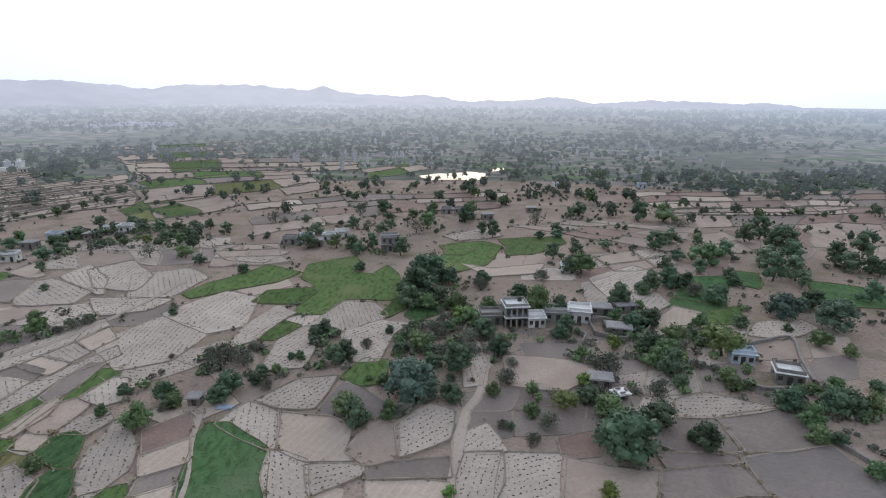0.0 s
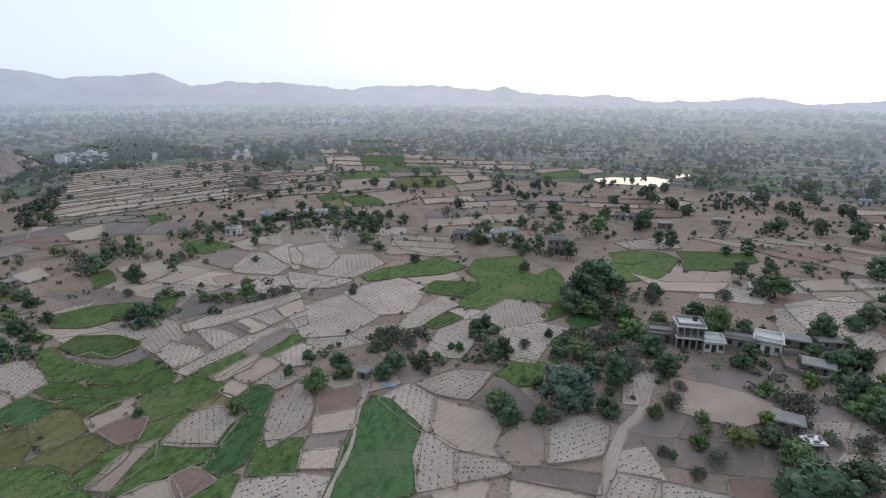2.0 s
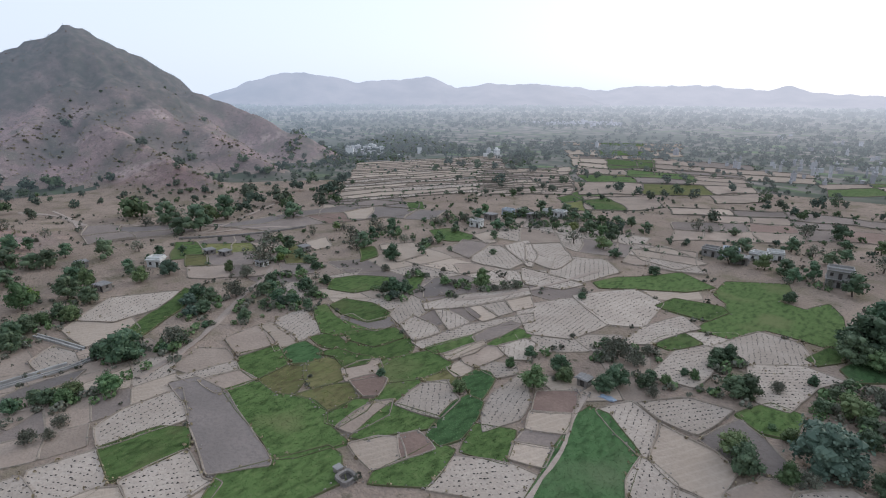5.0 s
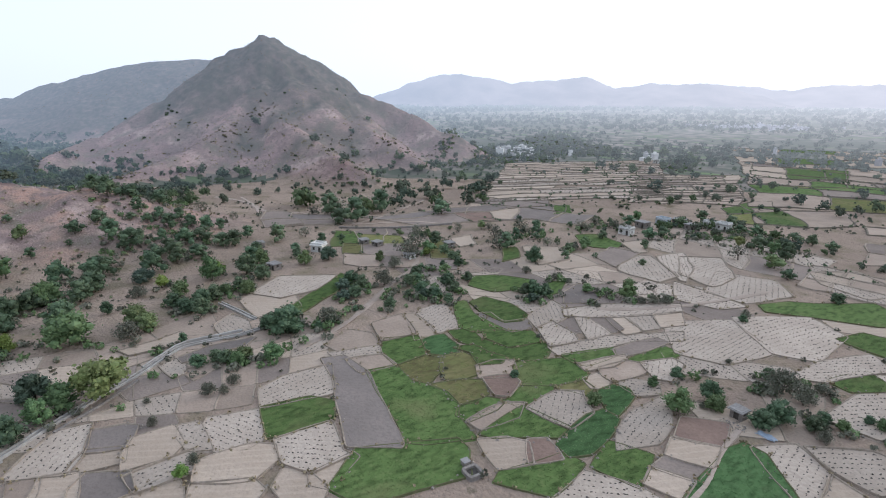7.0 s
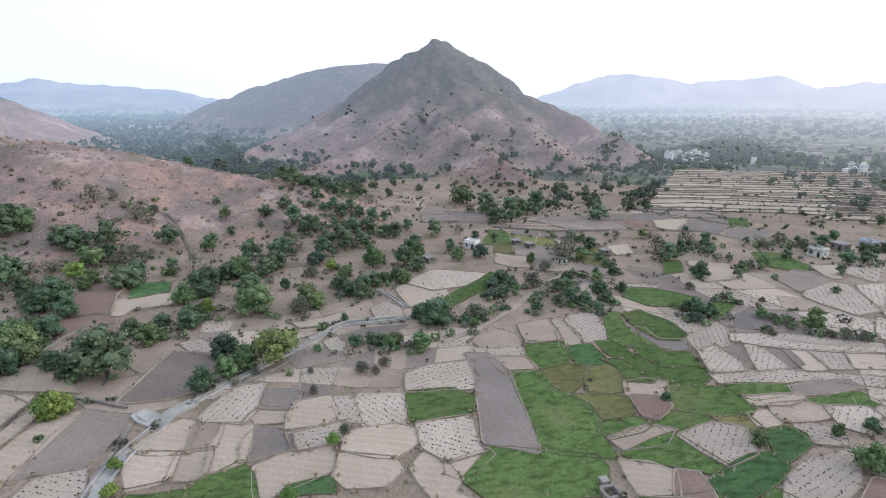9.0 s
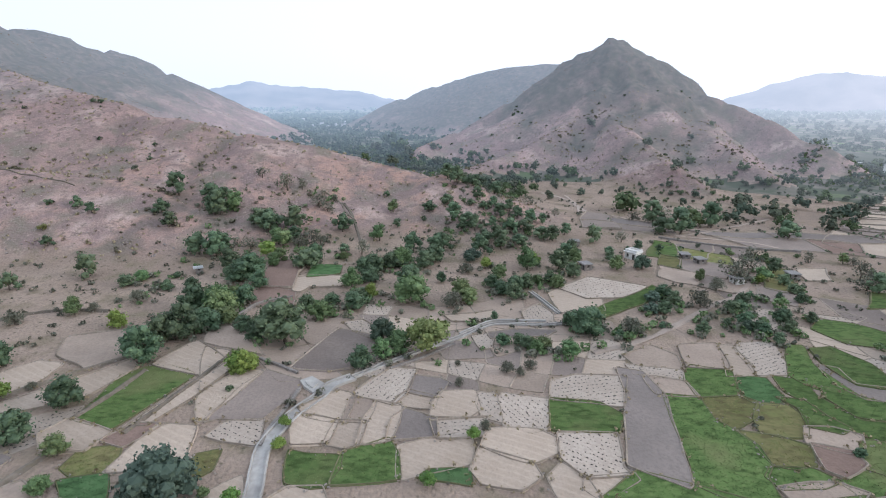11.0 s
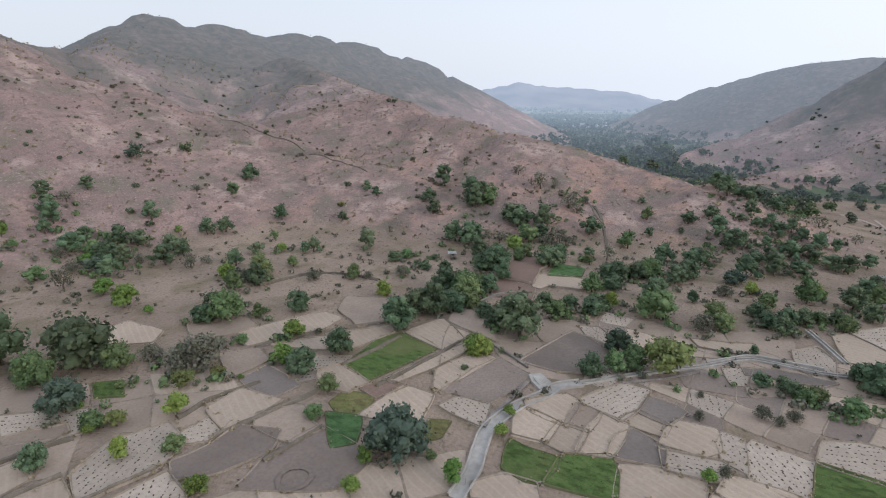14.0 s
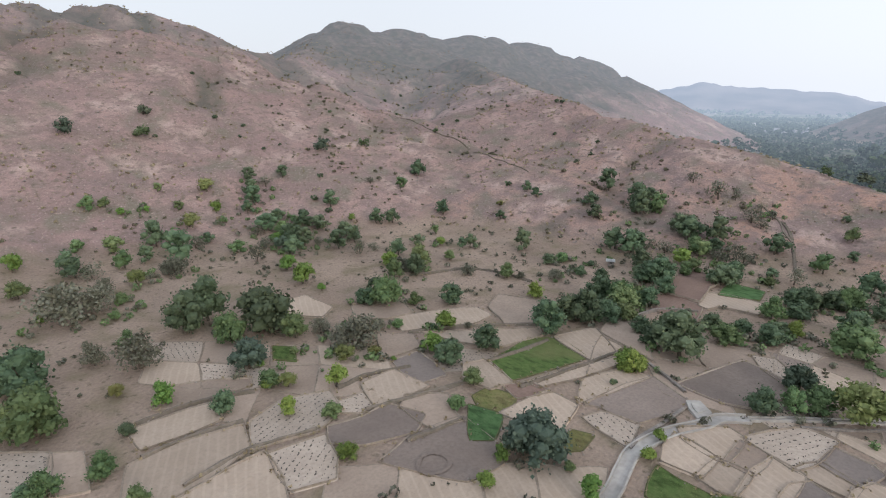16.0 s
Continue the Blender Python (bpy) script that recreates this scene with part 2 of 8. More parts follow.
def ripple(x, y, size, seed=0, octaves=4):
    """Smooth noise of about -1 to 1 with the largest forms that many metres wide."""
    out, amp, total = np.zeros_like(x), 1.0, 0.0
    for o in range(octaves):
        u, v = x / size, y / size
        iu, iv = np.floor(u), np.floor(v)
        fu, fv = u - iu, v - iv
        fu, fv = fu * fu * (3 - 2 * fu), fv * fv * (3 - 2 * fv)
        a = chance(iu, iv, seed + o) * (1 - fu) + chance(iu + 1, iv, seed + o) * fu
        b = chance(iu, iv + 1, seed + o) * (1 - fu) + chance(iu + 1, iv + 1, seed + o) * fu
        out += amp * ((a * (1 - fv) + b * fv) * 2 - 1)
        total += amp
        amp, size = amp * 0.5, size * 0.47
    return out / total * 1.6


def height(x, y):
    """The land's height at arrays x, y."""
    x, y = np.asarray(x, float), np.asarray(y, float)
    top = np.full(x.shape, -200.0)
    for fall, bend, crest in RIDGES.values():
        ridge = np.full(x.shape, -200.0)
        for (ax, ay, az), (bx, by, bz) in zip(crest, crest[1:]):
            dx, dy = bx - ax, by - ay
            k = np.clip(((x - ax) * dx + (y - ay) * dy) / (dx * dx + dy * dy), 0, 1)
            far = np.hypot(x - ax - k * dx, y - ay - k * dy)
            ridge = np.maximum(ridge, az + k * (bz - az) - fall * 190 ** (1 - bend) * ((far * far + 36) ** (bend / 2) - 6 ** bend))
        top = np.maximum(top, ridge) + 1.2 * np.exp(-np.abs(top - ridge) / 4.0)
    foot = 0.5 * (top + np.sqrt(top * top + 30)) - 0.2
    foot = np.where(top < -60, 0, np.maximum(foot, 0))
    rough = np.clip(foot / 14, 0, 1)
    gully = np.abs(ripple(x, y, 85, 5, 4))
    # ribs and gullies that run down from the summit of the cone
    away, turn = np.hypot(x + 600, y - 152), np.arctan2(y - 152, x + 600)
    ribs = np.abs(ripple(turn * 2.6 + away * 0.0012, away / 260 + 7, 1.0, 141, 2))
    foot = foot + (ribs - 0.75) * np.clip(away / 45 - 0.4, 0, 1) * np.clip(foot / 22, 0, 1) * np.clip((270 - away) / 80, 0, 1) * 11
    foot = np.maximum(foot, 0)
    return foot + rough * (ripple(x, y, 34, 3, 5) * 1.6 + ripple(x, y, 11, 29, 3) * 0.6 - (0.32 - np.minimum(gully, 0.32)) * np.clip(foot * 0.32, 0, 22))


def land_material(name, far):
    m, nd, ln, bs = nodes_of(name)
    at = nd.new("ShaderNodeTexCoord").outputs["Object"]
    hill, brush_haze = nd.new("ShaderNodeAttribute"), nd.new("ShaderNodeAttribute")
    hill.attribute_name, brush_haze.attribute_name = "hill", "brush_haze"
    dust = mixer(nd, ln, (0.365, 0.286, 0.234), (0.295, 0.23, 0.188), grain(nd, ln, at, 0.03, 0.4, 0.6))
    dust = mixer(nd, ln, dust, (0.235, 0.195, 0.14), grain(nd, ln, at, 0.09, 0.5, 0.66, 8))
    dust = mixer(nd, ln, dust, (0.11, 0.10, 0.07), grain(nd, ln, at, 0.5, 0.6, 0.72, 6))
    red = nd.new("ShaderNodeAttribute")
    red.attribute_name = "red_soil"
    # the slope colours hold some extra blue for haze
    slope = mixer(nd, ln, (0.39, 0.278, 0.262), (0.30, 0.212, 0.207), grain(nd, ln, at, 0.022, 0.42, 0.6, 8))
    slope = mixer(nd, ln, slope, (0.44, 0.285, 0.23), red.outputs["Fac"])
    slope = mixer(nd, ln, slope, (0.47, 0.36, 0.327), grain(nd, ln, at, 0.04, 0.53, 0.64, 10))
    slope = mixer(nd, ln, slope, (0.22, 0.195, 0.164), grain(nd, ln, at, 0.05, 0.49, 0.61, 10, ((1, 1, 1), (0.4, 0, 0.9))))
    slope = mixer(nd, ln, slope, (0.27, 0.20, 0.194), grain(nd, ln, at, 0.10, 0.45, 0.62, 9))
    slope = mixer(nd, ln, slope, (0.18, 0.15, 0.129), grain(nd, ln, at, 0.42, 0.54, 0.70, 9))
    slope = mixer(nd, ln, slope, (0.42, 0.325, 0.305), grain(nd, ln, at, 0.9, 0.58, 0.72, 6))
    slope = mixer(nd, ln, slope, (0.24, 0.18, 0.169), grain(nd, ln, at, 0.30, 0.56, 0.7, 8, ((0.6, 0.6, 1.8), (0, 0, 0))))
    patch, low, thick = grain(nd, ln, at, 0.16, 0.3, 0.62, 8), nd.new("ShaderNodeMapRange"), nd.new("ShaderNodeMath")
    ln.new(patch, low.inputs[0])
    low.inputs[3].default_value = 0.6
    thick.operation = "MULTIPLY"
    ln.new(low.outputs[0], thick.inputs[0])
    ln.new(brush_haze.outputs["Fac"], thick.inputs[1])
    # grey-green scrub, also painted over far slopes in place of haze
    slope = mixer(nd, ln, slope, (0.098, 0.104, 0.09), thick.outputs[0])
    col = mixer(nd, ln, dust, slope, hill.outputs["Fac"])
    f = grain(nd, ln, at, 1.3, 0.3, 0.7, 7)
    col = mixer(nd, ln, col, (0.13, 0.105, 0.085), mixer(nd, ln, (0, 0, 0), (0.4, 0.4, 0.4), f))
    ln.new(col, bs.inputs["Base Color"])
    bs.inputs["Roughness"].default_value = 1.0
    bs.inputs["Specular IOR Level"].default_value = 0.05
    # far slopes also emit the painted haze
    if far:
        haze_glow(nd, ln, bs)
    bumpy(nd, ln, bs, f, 0.7, 0.35)
    return m


def plain_material():
    """The far plain behind the fields: a patchwork of strips and scrub with haze painted on as emission."""
    m, nd, ln, bs = nodes_of("far_plain")
    at = nd.new("ShaderNodeTexCoord").outputs["Object"]
    mp, vo = nd.new("ShaderNodeMapping"), nd.new("ShaderNodeTexVoronoi")
    mp.inputs["Scale"].default_value, mp.inputs["Rotation"].default_value = (0.026, 0.06, 0.02), (0, 0, 0.5)
    vo.inputs["Scale"].default_value = 1.0
    ln.new(at, mp.inputs[0])
    ln.new(mp.outputs[0], vo.inputs["Vector"])
    sp = nd.new("ShaderNodeSeparateColor")
    ln.new(vo.outputs["Color"], sp.inputs[0])
    col = mixer(nd, ln, (0.265, 0.23, 0.205), (0.175, 0.155, 0.137), sp.outputs[0])
    g = nd.new("ShaderNodeMapRange")
    ln.new(sp.outputs[1], g.inputs[0])
    g.inputs[1].default_value, g.inputs[2].default_value = 0.80, 0.84
    col = mixer(nd, ln, col, (0.13, 0.18, 0.085), g.outputs[0])
    col = mixer(nd, ln, col, (0.085, 0.10, 0.072), grain(nd, ln, at, 0.05, 0.42, 0.56, 8))
    col = mixer(nd, ln, col, (0.10, 0.11, 0.085), grain(nd, ln, at, 0.0045, 0.47, 0.62, 6))
    ln.new(col, bs.inputs["Base Color"])
    bs.inputs["Roughness"].default_value = 1.0
    bs.inputs["Specular IOR Level"].default_value = 0.0
    haze_glow(nd, ln, bs)
    return m


def sheet(name, verts, faces, mats, kind="structure", label="", category=""):
    me = bpy.data.meshes.new(name)
    me.from_pydata([tuple(v) for v in verts], [], [tuple(f) for f in faces])
    for m in mats:
        me.materials.append(m)
    me.update()
    return tagged(new(name, me), label, category, kind=kind)


def build_ground():
    turn = np.radians(np.concatenate([np.arange(-46, 184, 0.46), np.arange(184, 314, 3.0)]))
    ring = np.concatenate([[0.001, 12], np.geomspace(24, 4900, 350)])
    a, r = np.meshgrid(turn, ring, indexing="ij")
    x, y = -np.sin(a) * r, np.cos(a) * r
    z = height(x, y)
    n, k = x.shape
    verts = np.stack([x, y, z], -1).reshape(-1, 3)
    i, j = np.meshgrid(np.arange(n), np.arange(k - 1), indexing="ij")
    i2 = (i + 1) % n
    faces = np.stack([i * k + j, i * k + j + 1, i2 * k + j + 1, i2 * k + j], -1).reshape(-1, 4)
    # the second and third materials emit painted haze, used beyond 400 m
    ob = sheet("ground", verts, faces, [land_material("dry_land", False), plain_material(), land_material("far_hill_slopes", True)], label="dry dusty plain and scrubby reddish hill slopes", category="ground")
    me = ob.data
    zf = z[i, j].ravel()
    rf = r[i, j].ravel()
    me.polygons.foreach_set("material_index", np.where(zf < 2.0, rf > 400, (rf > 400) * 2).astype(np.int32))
    me.polygons.foreach_set("use_smooth", np.ones(len(faces), bool))
    at = me.attributes.new("hill", "FLOAT", "POINT")
    at.data.foreach_set("value", np.clip((z + ripple(x, y, 20, 9, 4) * 2 - 1.5) / 5, 0, 1).ravel().astype(np.float32))
    # scrub cover; its distance terms paint haze grey over the far slopes
    brush_haze = (0.16 - np.minimum(np.abs(ripple(x, y, 85, 5, 4)), 0.32)) * 2.6 + ripple(x, y, 40, 15, 5) * 0.5 + np.clip((z - 30) / 34, -0.5, 1.8) * np.clip((r - 450) / 90, 0.35, 1) + np.clip((r - 760) / 60, 0, 1.2) + np.clip((r - 400) / 60, 0, 0.32) + ripple(x, y, 9, 17, 3) * 0.3
    red = np.exp(-(np.hypot(x + 262, y + 15) / 75) ** 2) + np.exp(-(np.hypot(x + 215, y + 150) / 60) ** 2) * 0.6 + ripple(x, y, 30, 23, 3) * 0.15
    me.attributes.new("red_soil", "FLOAT", "POINT").data.foreach_set("value", np.clip(red, 0, 0.8).ravel().astype(np.float32))
    me.attributes.new("brush_haze", "FLOAT", "POINT").data.foreach_set("value", np.clip(brush_haze, 0, 1).ravel().astype(np.float32))
    me.update()
    return ob


ground = build_ground()


def distant_range(crest, seed):
    """A far range of hills: the crest line wandering between its summits, with folds running down both flanks."""
    cx, cy, cz = (np.array([p[i] for p in crest], float) for i in range(3))
    run = np.concatenate([[0], np.cumsum(np.hypot(np.diff(cx), np.diff(cy)))])
    s = np.arange(0, run[-1], 18.0)
    px, py, pz = np.interp(s, run, cx), np.interp(s, run, cy), np.interp(s, run, cz)
    pz = pz + ripple(s, s * 0, 160, seed, 4) * 9
    pz = pz * np.clip(np.minimum(s, run[-1] - s) / 420, 0, 1) ** 0.6
    pz = np.convolve(np.pad(pz, 3, mode="edge"), np.ones(7) / 7, "valid") + ripple(s, s * 0, 70, seed, 3) * 6 + ripple(s, s * 0, 44, seed + 5, 2) * 3
    rx, ry = px / np.hypot(px, py), py / np.hypot(px, py)
    across = np.array([-1.0, -0.8, -0.6, -0.4, -0.25, -0.12, 0, 0.3, 0.7])
    rows = []
    for q in across:
        d = 520 * q + ripple(s, s * 0 + q * 300, 130, seed + 2, 3) * 90 * abs(q)
        rows.append(np.stack([px + rx * d, py + ry * d, np.maximum(pz, 3) * (1 - abs(q)) ** 1.25 - 0.5], -1))
    n = len(s)
    faces = [(r * n + c, r * n + c + 1, (r + 1) * n + c + 1, (r + 1) * n + c) for r in range(len(across) - 1) for c in range(n - 1)]
    # the range is hazy by emission from its own material
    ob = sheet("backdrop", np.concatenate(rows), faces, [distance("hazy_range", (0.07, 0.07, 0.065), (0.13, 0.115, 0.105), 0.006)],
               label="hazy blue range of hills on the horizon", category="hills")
    for p in ob.data.polygons:
        p.use_smooth = True
    return ob


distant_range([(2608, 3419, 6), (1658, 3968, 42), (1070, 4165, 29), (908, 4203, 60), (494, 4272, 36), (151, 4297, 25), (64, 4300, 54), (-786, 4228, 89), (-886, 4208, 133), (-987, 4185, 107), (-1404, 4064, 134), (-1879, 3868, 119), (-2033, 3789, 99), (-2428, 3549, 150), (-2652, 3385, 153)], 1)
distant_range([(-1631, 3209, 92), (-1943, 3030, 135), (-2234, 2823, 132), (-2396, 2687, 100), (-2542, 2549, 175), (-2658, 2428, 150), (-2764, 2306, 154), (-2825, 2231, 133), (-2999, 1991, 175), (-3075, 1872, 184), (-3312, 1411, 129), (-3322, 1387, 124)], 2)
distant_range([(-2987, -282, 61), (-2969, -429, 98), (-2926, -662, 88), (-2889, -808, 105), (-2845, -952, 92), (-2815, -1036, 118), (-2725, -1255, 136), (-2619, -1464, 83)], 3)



# ---- fields: low terraces with earth banks, crops and dung heaps ----
def part(name, me, material, parent, label="", kind=""):
    """Links a bmesh, or a mesh, as one object under parent."""
    if isinstance(me, bmesh.types.BMesh):
        data = bpy.data.meshes.new(name)
        me.to_mesh(data)
        me.free()
        me = data
    if material and not me.materials:
        me.materials.append(material)
    ob = new(name, me)
    ob.parent = parent
    return tagged(ob, label, kind=kind)


def from_arrays(name, verts, faces):
    me = bpy.data.meshes.new(name)
    me.from_pydata([tuple(map(float, v)) for v in verts], [], [tuple(map(int, f)) for f in faces])
    me.update()
    return me


def outline(corners, step, wobble, rng):
    """The corners' polygon with rounded corners, cut into short sides that wander a little."""
    c = np.array(corners, float)
    if np.sum(c[:, 0] * np.roll(c[:, 1], -1) - np.roll(c[:, 0], -1) * c[:, 1]) < 0:
        c = c[::-1]
    pts = []
    for a, b, d in zip(np.roll(c, 1, 0), c, np.roll(c, -1, 0)):
        cut = 0.11
        p, q = b + (a - b) * cut, b + (d - b) * cut
        pts += [p, b * 0.7 + (p + q) * 0.15, q]
    pts = np.array(pts)
    out = []
    for a, b in zip(pts, np.roll(pts, -1, 0)):
        n = max(1, int(np.hypot(*(b - a)) / step))
        out += [a + (b - a) * i / n for i in range(n)]
    out = np.array(out)
    return out + np.stack([ripple(out[:, 0], out[:, 1], 9, 31, 2), ripple(out[:, 0], out[:, 1], 9, 41, 2)], -1) * wobble \
        + np.stack([ripple(out[:, 0], out[:, 1], 24, 33, 1), ripple(out[:, 0], out[:, 1], 24, 43, 1)], -1) * wobble * 2.4


def contains(ring, x, y):
    """Which of the points x, y lie inside the ring."""
    ok = np.zeros(x.shape, bool)
    for (ax, ay), (bx, by) in zip(ring, np.roll(ring, -1, 0)):
        cross = (ay > y) != (by > y)
        ok ^= cross & (x < (bx - ax) * (y - ay) / (by - ay + 1e-9) + ax)
    return ok


FIELD_WORDS = {
    "pale": "pale harvested stubble field inside low earth banks",
    "heaps": "pale bare field dotted with rows of dark dung heaps",
    "plough": "brown ploughed field inside low earth banks",
    "grey": "grey-brown freshly ploughed field with low banks",
    "red": "small patch of bare reddish earth between fields",
    "dust": "bare dusty tan field with worn earth banks",
    "green": "bright green standing crop in a small banked field",
    "dark": "dense blue-green crop in a small banked field",
    "olive": "patchy yellow-green crop in a small banked field",
}
field_rng = np.random.RandomState(7)
EDGES, NEAR_EDGES = [], []
CELL, REACH = 0.75, 600
LAID = np.zeros((2 * int(REACH / CELL), 2 * int(REACH / CELL)), bool)


def lay(ring):
    """Marks the ground under a ring as taken."""
    lo = np.clip(((ring.min(0) + REACH) / CELL).astype(int), 0, LAID.shape[0] - 1)
    hi = np.clip(((ring.max(0) + REACH) / CELL).astype(int) + 1, 1, LAID.shape[0])
    i, j = np.meshgrid(np.arange(lo[0], hi[0]), np.arange(lo[1], hi[1]), indexing="ij")
    LAID[lo[0]:hi[0], lo[1]:hi[1]] |= contains(ring, (i + 0.5) * CELL - REACH, (j + 0.5) * CELL - REACH)


def taken(x, y):
    i, j = ((np.asarray(x) + REACH) / CELL).astype(int), ((np.asarray(y) + REACH) / CELL).astype(int)
    ok = (i >= 0) & (j >= 0) & (i < LAID.shape[0]) & (j < LAID.shape[0])
    return ok & LAID[np.clip(i, 0, LAID.shape[0] - 1), np.clip(j, 0, LAID.shape[0] - 1)]




def tufts(ring, z, per, size, rng, spread=0.0):
    """Leafy tufts of a crop over a ring: each a bent pair of blades."""
    lo, hi = ring.min(0), ring.max(0)
    n = int((hi - lo).prod() * per)
    x, y = rng.uniform(lo[0], hi[0], n), rng.uniform(lo[1], hi[1], n)
    ok = contains(ring, x, y)
    ok &= ripple(x, y, 5, 51, 2) > -2.0 + spread
    x, y = x[ok], y[ok]
    n = len(x)
    a, s = rng.uniform(0, math.pi, n), size * rng.uniform(0.6, 1.35, n)
    h = s * rng.uniform(0.12, 0.3, n)
    verts, faces = [], []
    for turn in (0, 1.57):
        dx, dy = np.cos(a + turn) * s * 0.5, np.sin(a + turn) * s * 0.5
        k = len(verts) * n
        lean = rng.uniform(-0.8, 0.8, (2, n)) * s
        quad = [np.stack([x - dx * 0.5, y - dy * 0.5, np.full(n, z)], -1), np.stack([x + dx * 0.5, y + dy * 0.5, np.full(n, z)], -1),
                np.stack([x + dx + lean[0], y + dy + lean[1], z + h], -1), np.stack([x - dx + lean[0], y - dy + lean[1], z + h * 0.85], -1)]
        i = np.arange(n)
        faces.append(np.stack([i + k, i + k + n, i + k + 2 * n, i + k + 3 * n], -1))
        verts += quad
    return from_arrays("crop", np.concatenate(verts), np.concatenate(faces)) if n else None


def heap_rows(ring, z, gap, size, rng, low):
    """Rows of small conical heaps over a ring, along its longest side."""
    span = ring[:, None, :] - ring[None, :, :]
    far = np.hypot(span[..., 0], span[..., 1])
    i, j = np.unravel_index(np.argmax(far), far.shape)
    a = math.atan2(*(ring[j] - ring[i])[::-1]) + rng.uniform(-0.5, 0.5)
    mid, reach = ring.mean(0), far.max() * 0.6
    u, v = np.meshgrid(np.arange(-reach, reach, gap), np.arange(-reach, reach, gap * 1.5))
    u, v = u + rng.uniform(-0.4, 0.4, u.shape) * gap, v + rng.uniform(-0.22, 0.22, v.shape) * gap
    x, y = (mid[0] + u * math.cos(a) - v * math.sin(a)).ravel(), (mid[1] + u * math.sin(a) + v * math.cos(a)).ravel()
    inner = mid + (ring - mid) * 0.93
    ok = contains(inner, x, y) & (rng.rand(len(x)) > 0.1)
    if low:
        ok &= ~taken(x, y)
    x, y = x[ok], y[ok]
    n, sides = len(x), 6
    if not n:
        return None
    s, t0 = size * rng.uniform(0.55, 1.25, n), rng.uniform(0, 6, n)
    verts = [np.stack([x + rng.uniform(-0.1, 0.1, n) * s, y + rng.uniform(-0.1, 0.1, n) * s, z + s * rng.uniform(0.3, 0.55, n)], -1)]
    lie = a + rng.uniform(-0.5, 0.5, n)
    ca, sa = np.cos(lie), np.sin(lie)
    for e in range(sides):
        r = s * 0.5 * rng.uniform(0.75, 1.25, n)
        w = t0 + e * math.tau / sides
        verts.append(np.stack([x + np.cos(w) * r * 1.5 * ca - np.sin(w) * r * 0.75 * sa, y + np.cos(w) * r * 1.5 * sa + np.sin(w) * r * 0.75 * ca, np.full(n, z - 0.02)], -1))
    k = np.arange(n)
    faces = [np.stack([k, k + (1 + e) * n, k + (1 + (e + 1) % sides) * n], -1) for e in range(sides)]
    return from_arrays("heaps", np.concatenate(verts), np.concatenate(faces))


def field(kind, *corners, banks=True, low=False, lift=0.0):
    """A field: a low slab of soil, a bank round it, and what stands on it."""
    rng = field_rng
    mid = np.mean(corners, 0)
    away = math.hypot(*mid)
    ring = outline(corners, 2.0 if away < 200 else 4.0, 0.3 if away < 200 else 0.8, rng)
    if not low:
        grow = 0.55 if kind in ("green", "dark", "olive") else 0.7
        ring = mid + (ring - mid) * (1 + grow / np.maximum(3, np.hypot(*(ring - mid).T)))[:, None]
        lay(ring)
    z = float(height(ring[:, 0], ring[:, 1]).max()) + (rng.uniform(0.02, 0.06) + lift if low else rng.uniform(0.12, 0.32))
    n = len(ring)
    if 210 < away < 560 and not low and kind not in ("green", "dark"):
        EDGES.append(ring)
    elif away <= 210 and not low:
        NEAR_EDGES.append(ring)
    bm = bmesh.new()
    top = [bm.verts.new((x, y, z)) for x, y in ring]
    out = mid + (ring - mid) * (1 + 0.5 / max(4.0, math.hypot(*(ring[0] - mid))))
    skirt = [bm.verts.new((x, y, -0.3 + min(0.0, z))) for x, y in out]
    face = bm.faces.new(top)
    face.normal_update()
    bmesh.ops.triangulate(bm, faces=[face])
    for i in range(n):
        bm.faces.new((top[i - 1], skirt[i - 1], skirt[i], top[i]))
    bm.normal_update()
    data = bpy.data.meshes.new("field")
    bm.to_mesh(data)
    bm.free()
    data.materials.append(M[kind + "_floor"] if kind in ("green", "dark", "olive") and away < 220 else M[kind])
    ob = tagged(new("field", data), FIELD_WORDS[kind], "field", "small banked fields")
    if banks:
        wide, tall = (0.15, rng.uniform(0.08, 0.26)) if away < 200 else (0.3, 0.3) if away < 300 else (0.36, 0.4)
        tall = tall * (0.6 if low else 1)
        leafy = kind in ("green", "dark", "olive")
        if leafy:
            wide, tall = wide * 0.8, tall * 0.6
        t = np.roll(ring, -1, 0) - np.roll(ring, 1, 0)
        t /= np.hypot(t[:, 0], t[:, 1])[:, None] + 1e-9
        nrm = np.stack([t[:, 1], -t[:, 0]], -1)
        verts = []
        for off, up in ((-1.3, -0.02), (-0.5, 0.85), (0.45, 1.0), (1.6, -0.6)):
            w = off * wide * (1 + 0.4 * ripple(ring[:, 0], ring[:, 1], 3, 61, 2))
            hgt = z + up * tall * (1 + 0.5 * ripple(ring[:, 0], ring[:, 1], 4, 71, 2)) if up > 0 else np.full(n, z + up)
            verts.append(np.column_stack([ring + nrm * w[:, None], hgt]))
        i = np.arange(n)
        i2 = (i + 1) % n
        faces = np.concatenate([np.stack([i + k * n, i2 + k * n, i2 + (k + 1) * n, i + (k + 1) * n], -1) for k in range(3)])
        part("bank", from_arrays("bank", np.concatenate(verts), faces), M["verge"] if leafy and away < 240 else M["bund"] if away < 300 else M["riser"], ob)
    if kind in ("green", "dark", "olive"):
        per, size = (6.5, 0.21) if away < 165 else (0, 1)
        me = tufts(ring, z, per, size, rng, 1.7 if kind == "olive" else 0.0) if per else None
        if me:
            part("crop", me, M[kind], ob, kind="stuff")
    if kind == "heaps":
        gap, size = (0.84, 0.36) if away < 150 else (1.08, 0.41) if away < 230 else (2.0, 0.75)
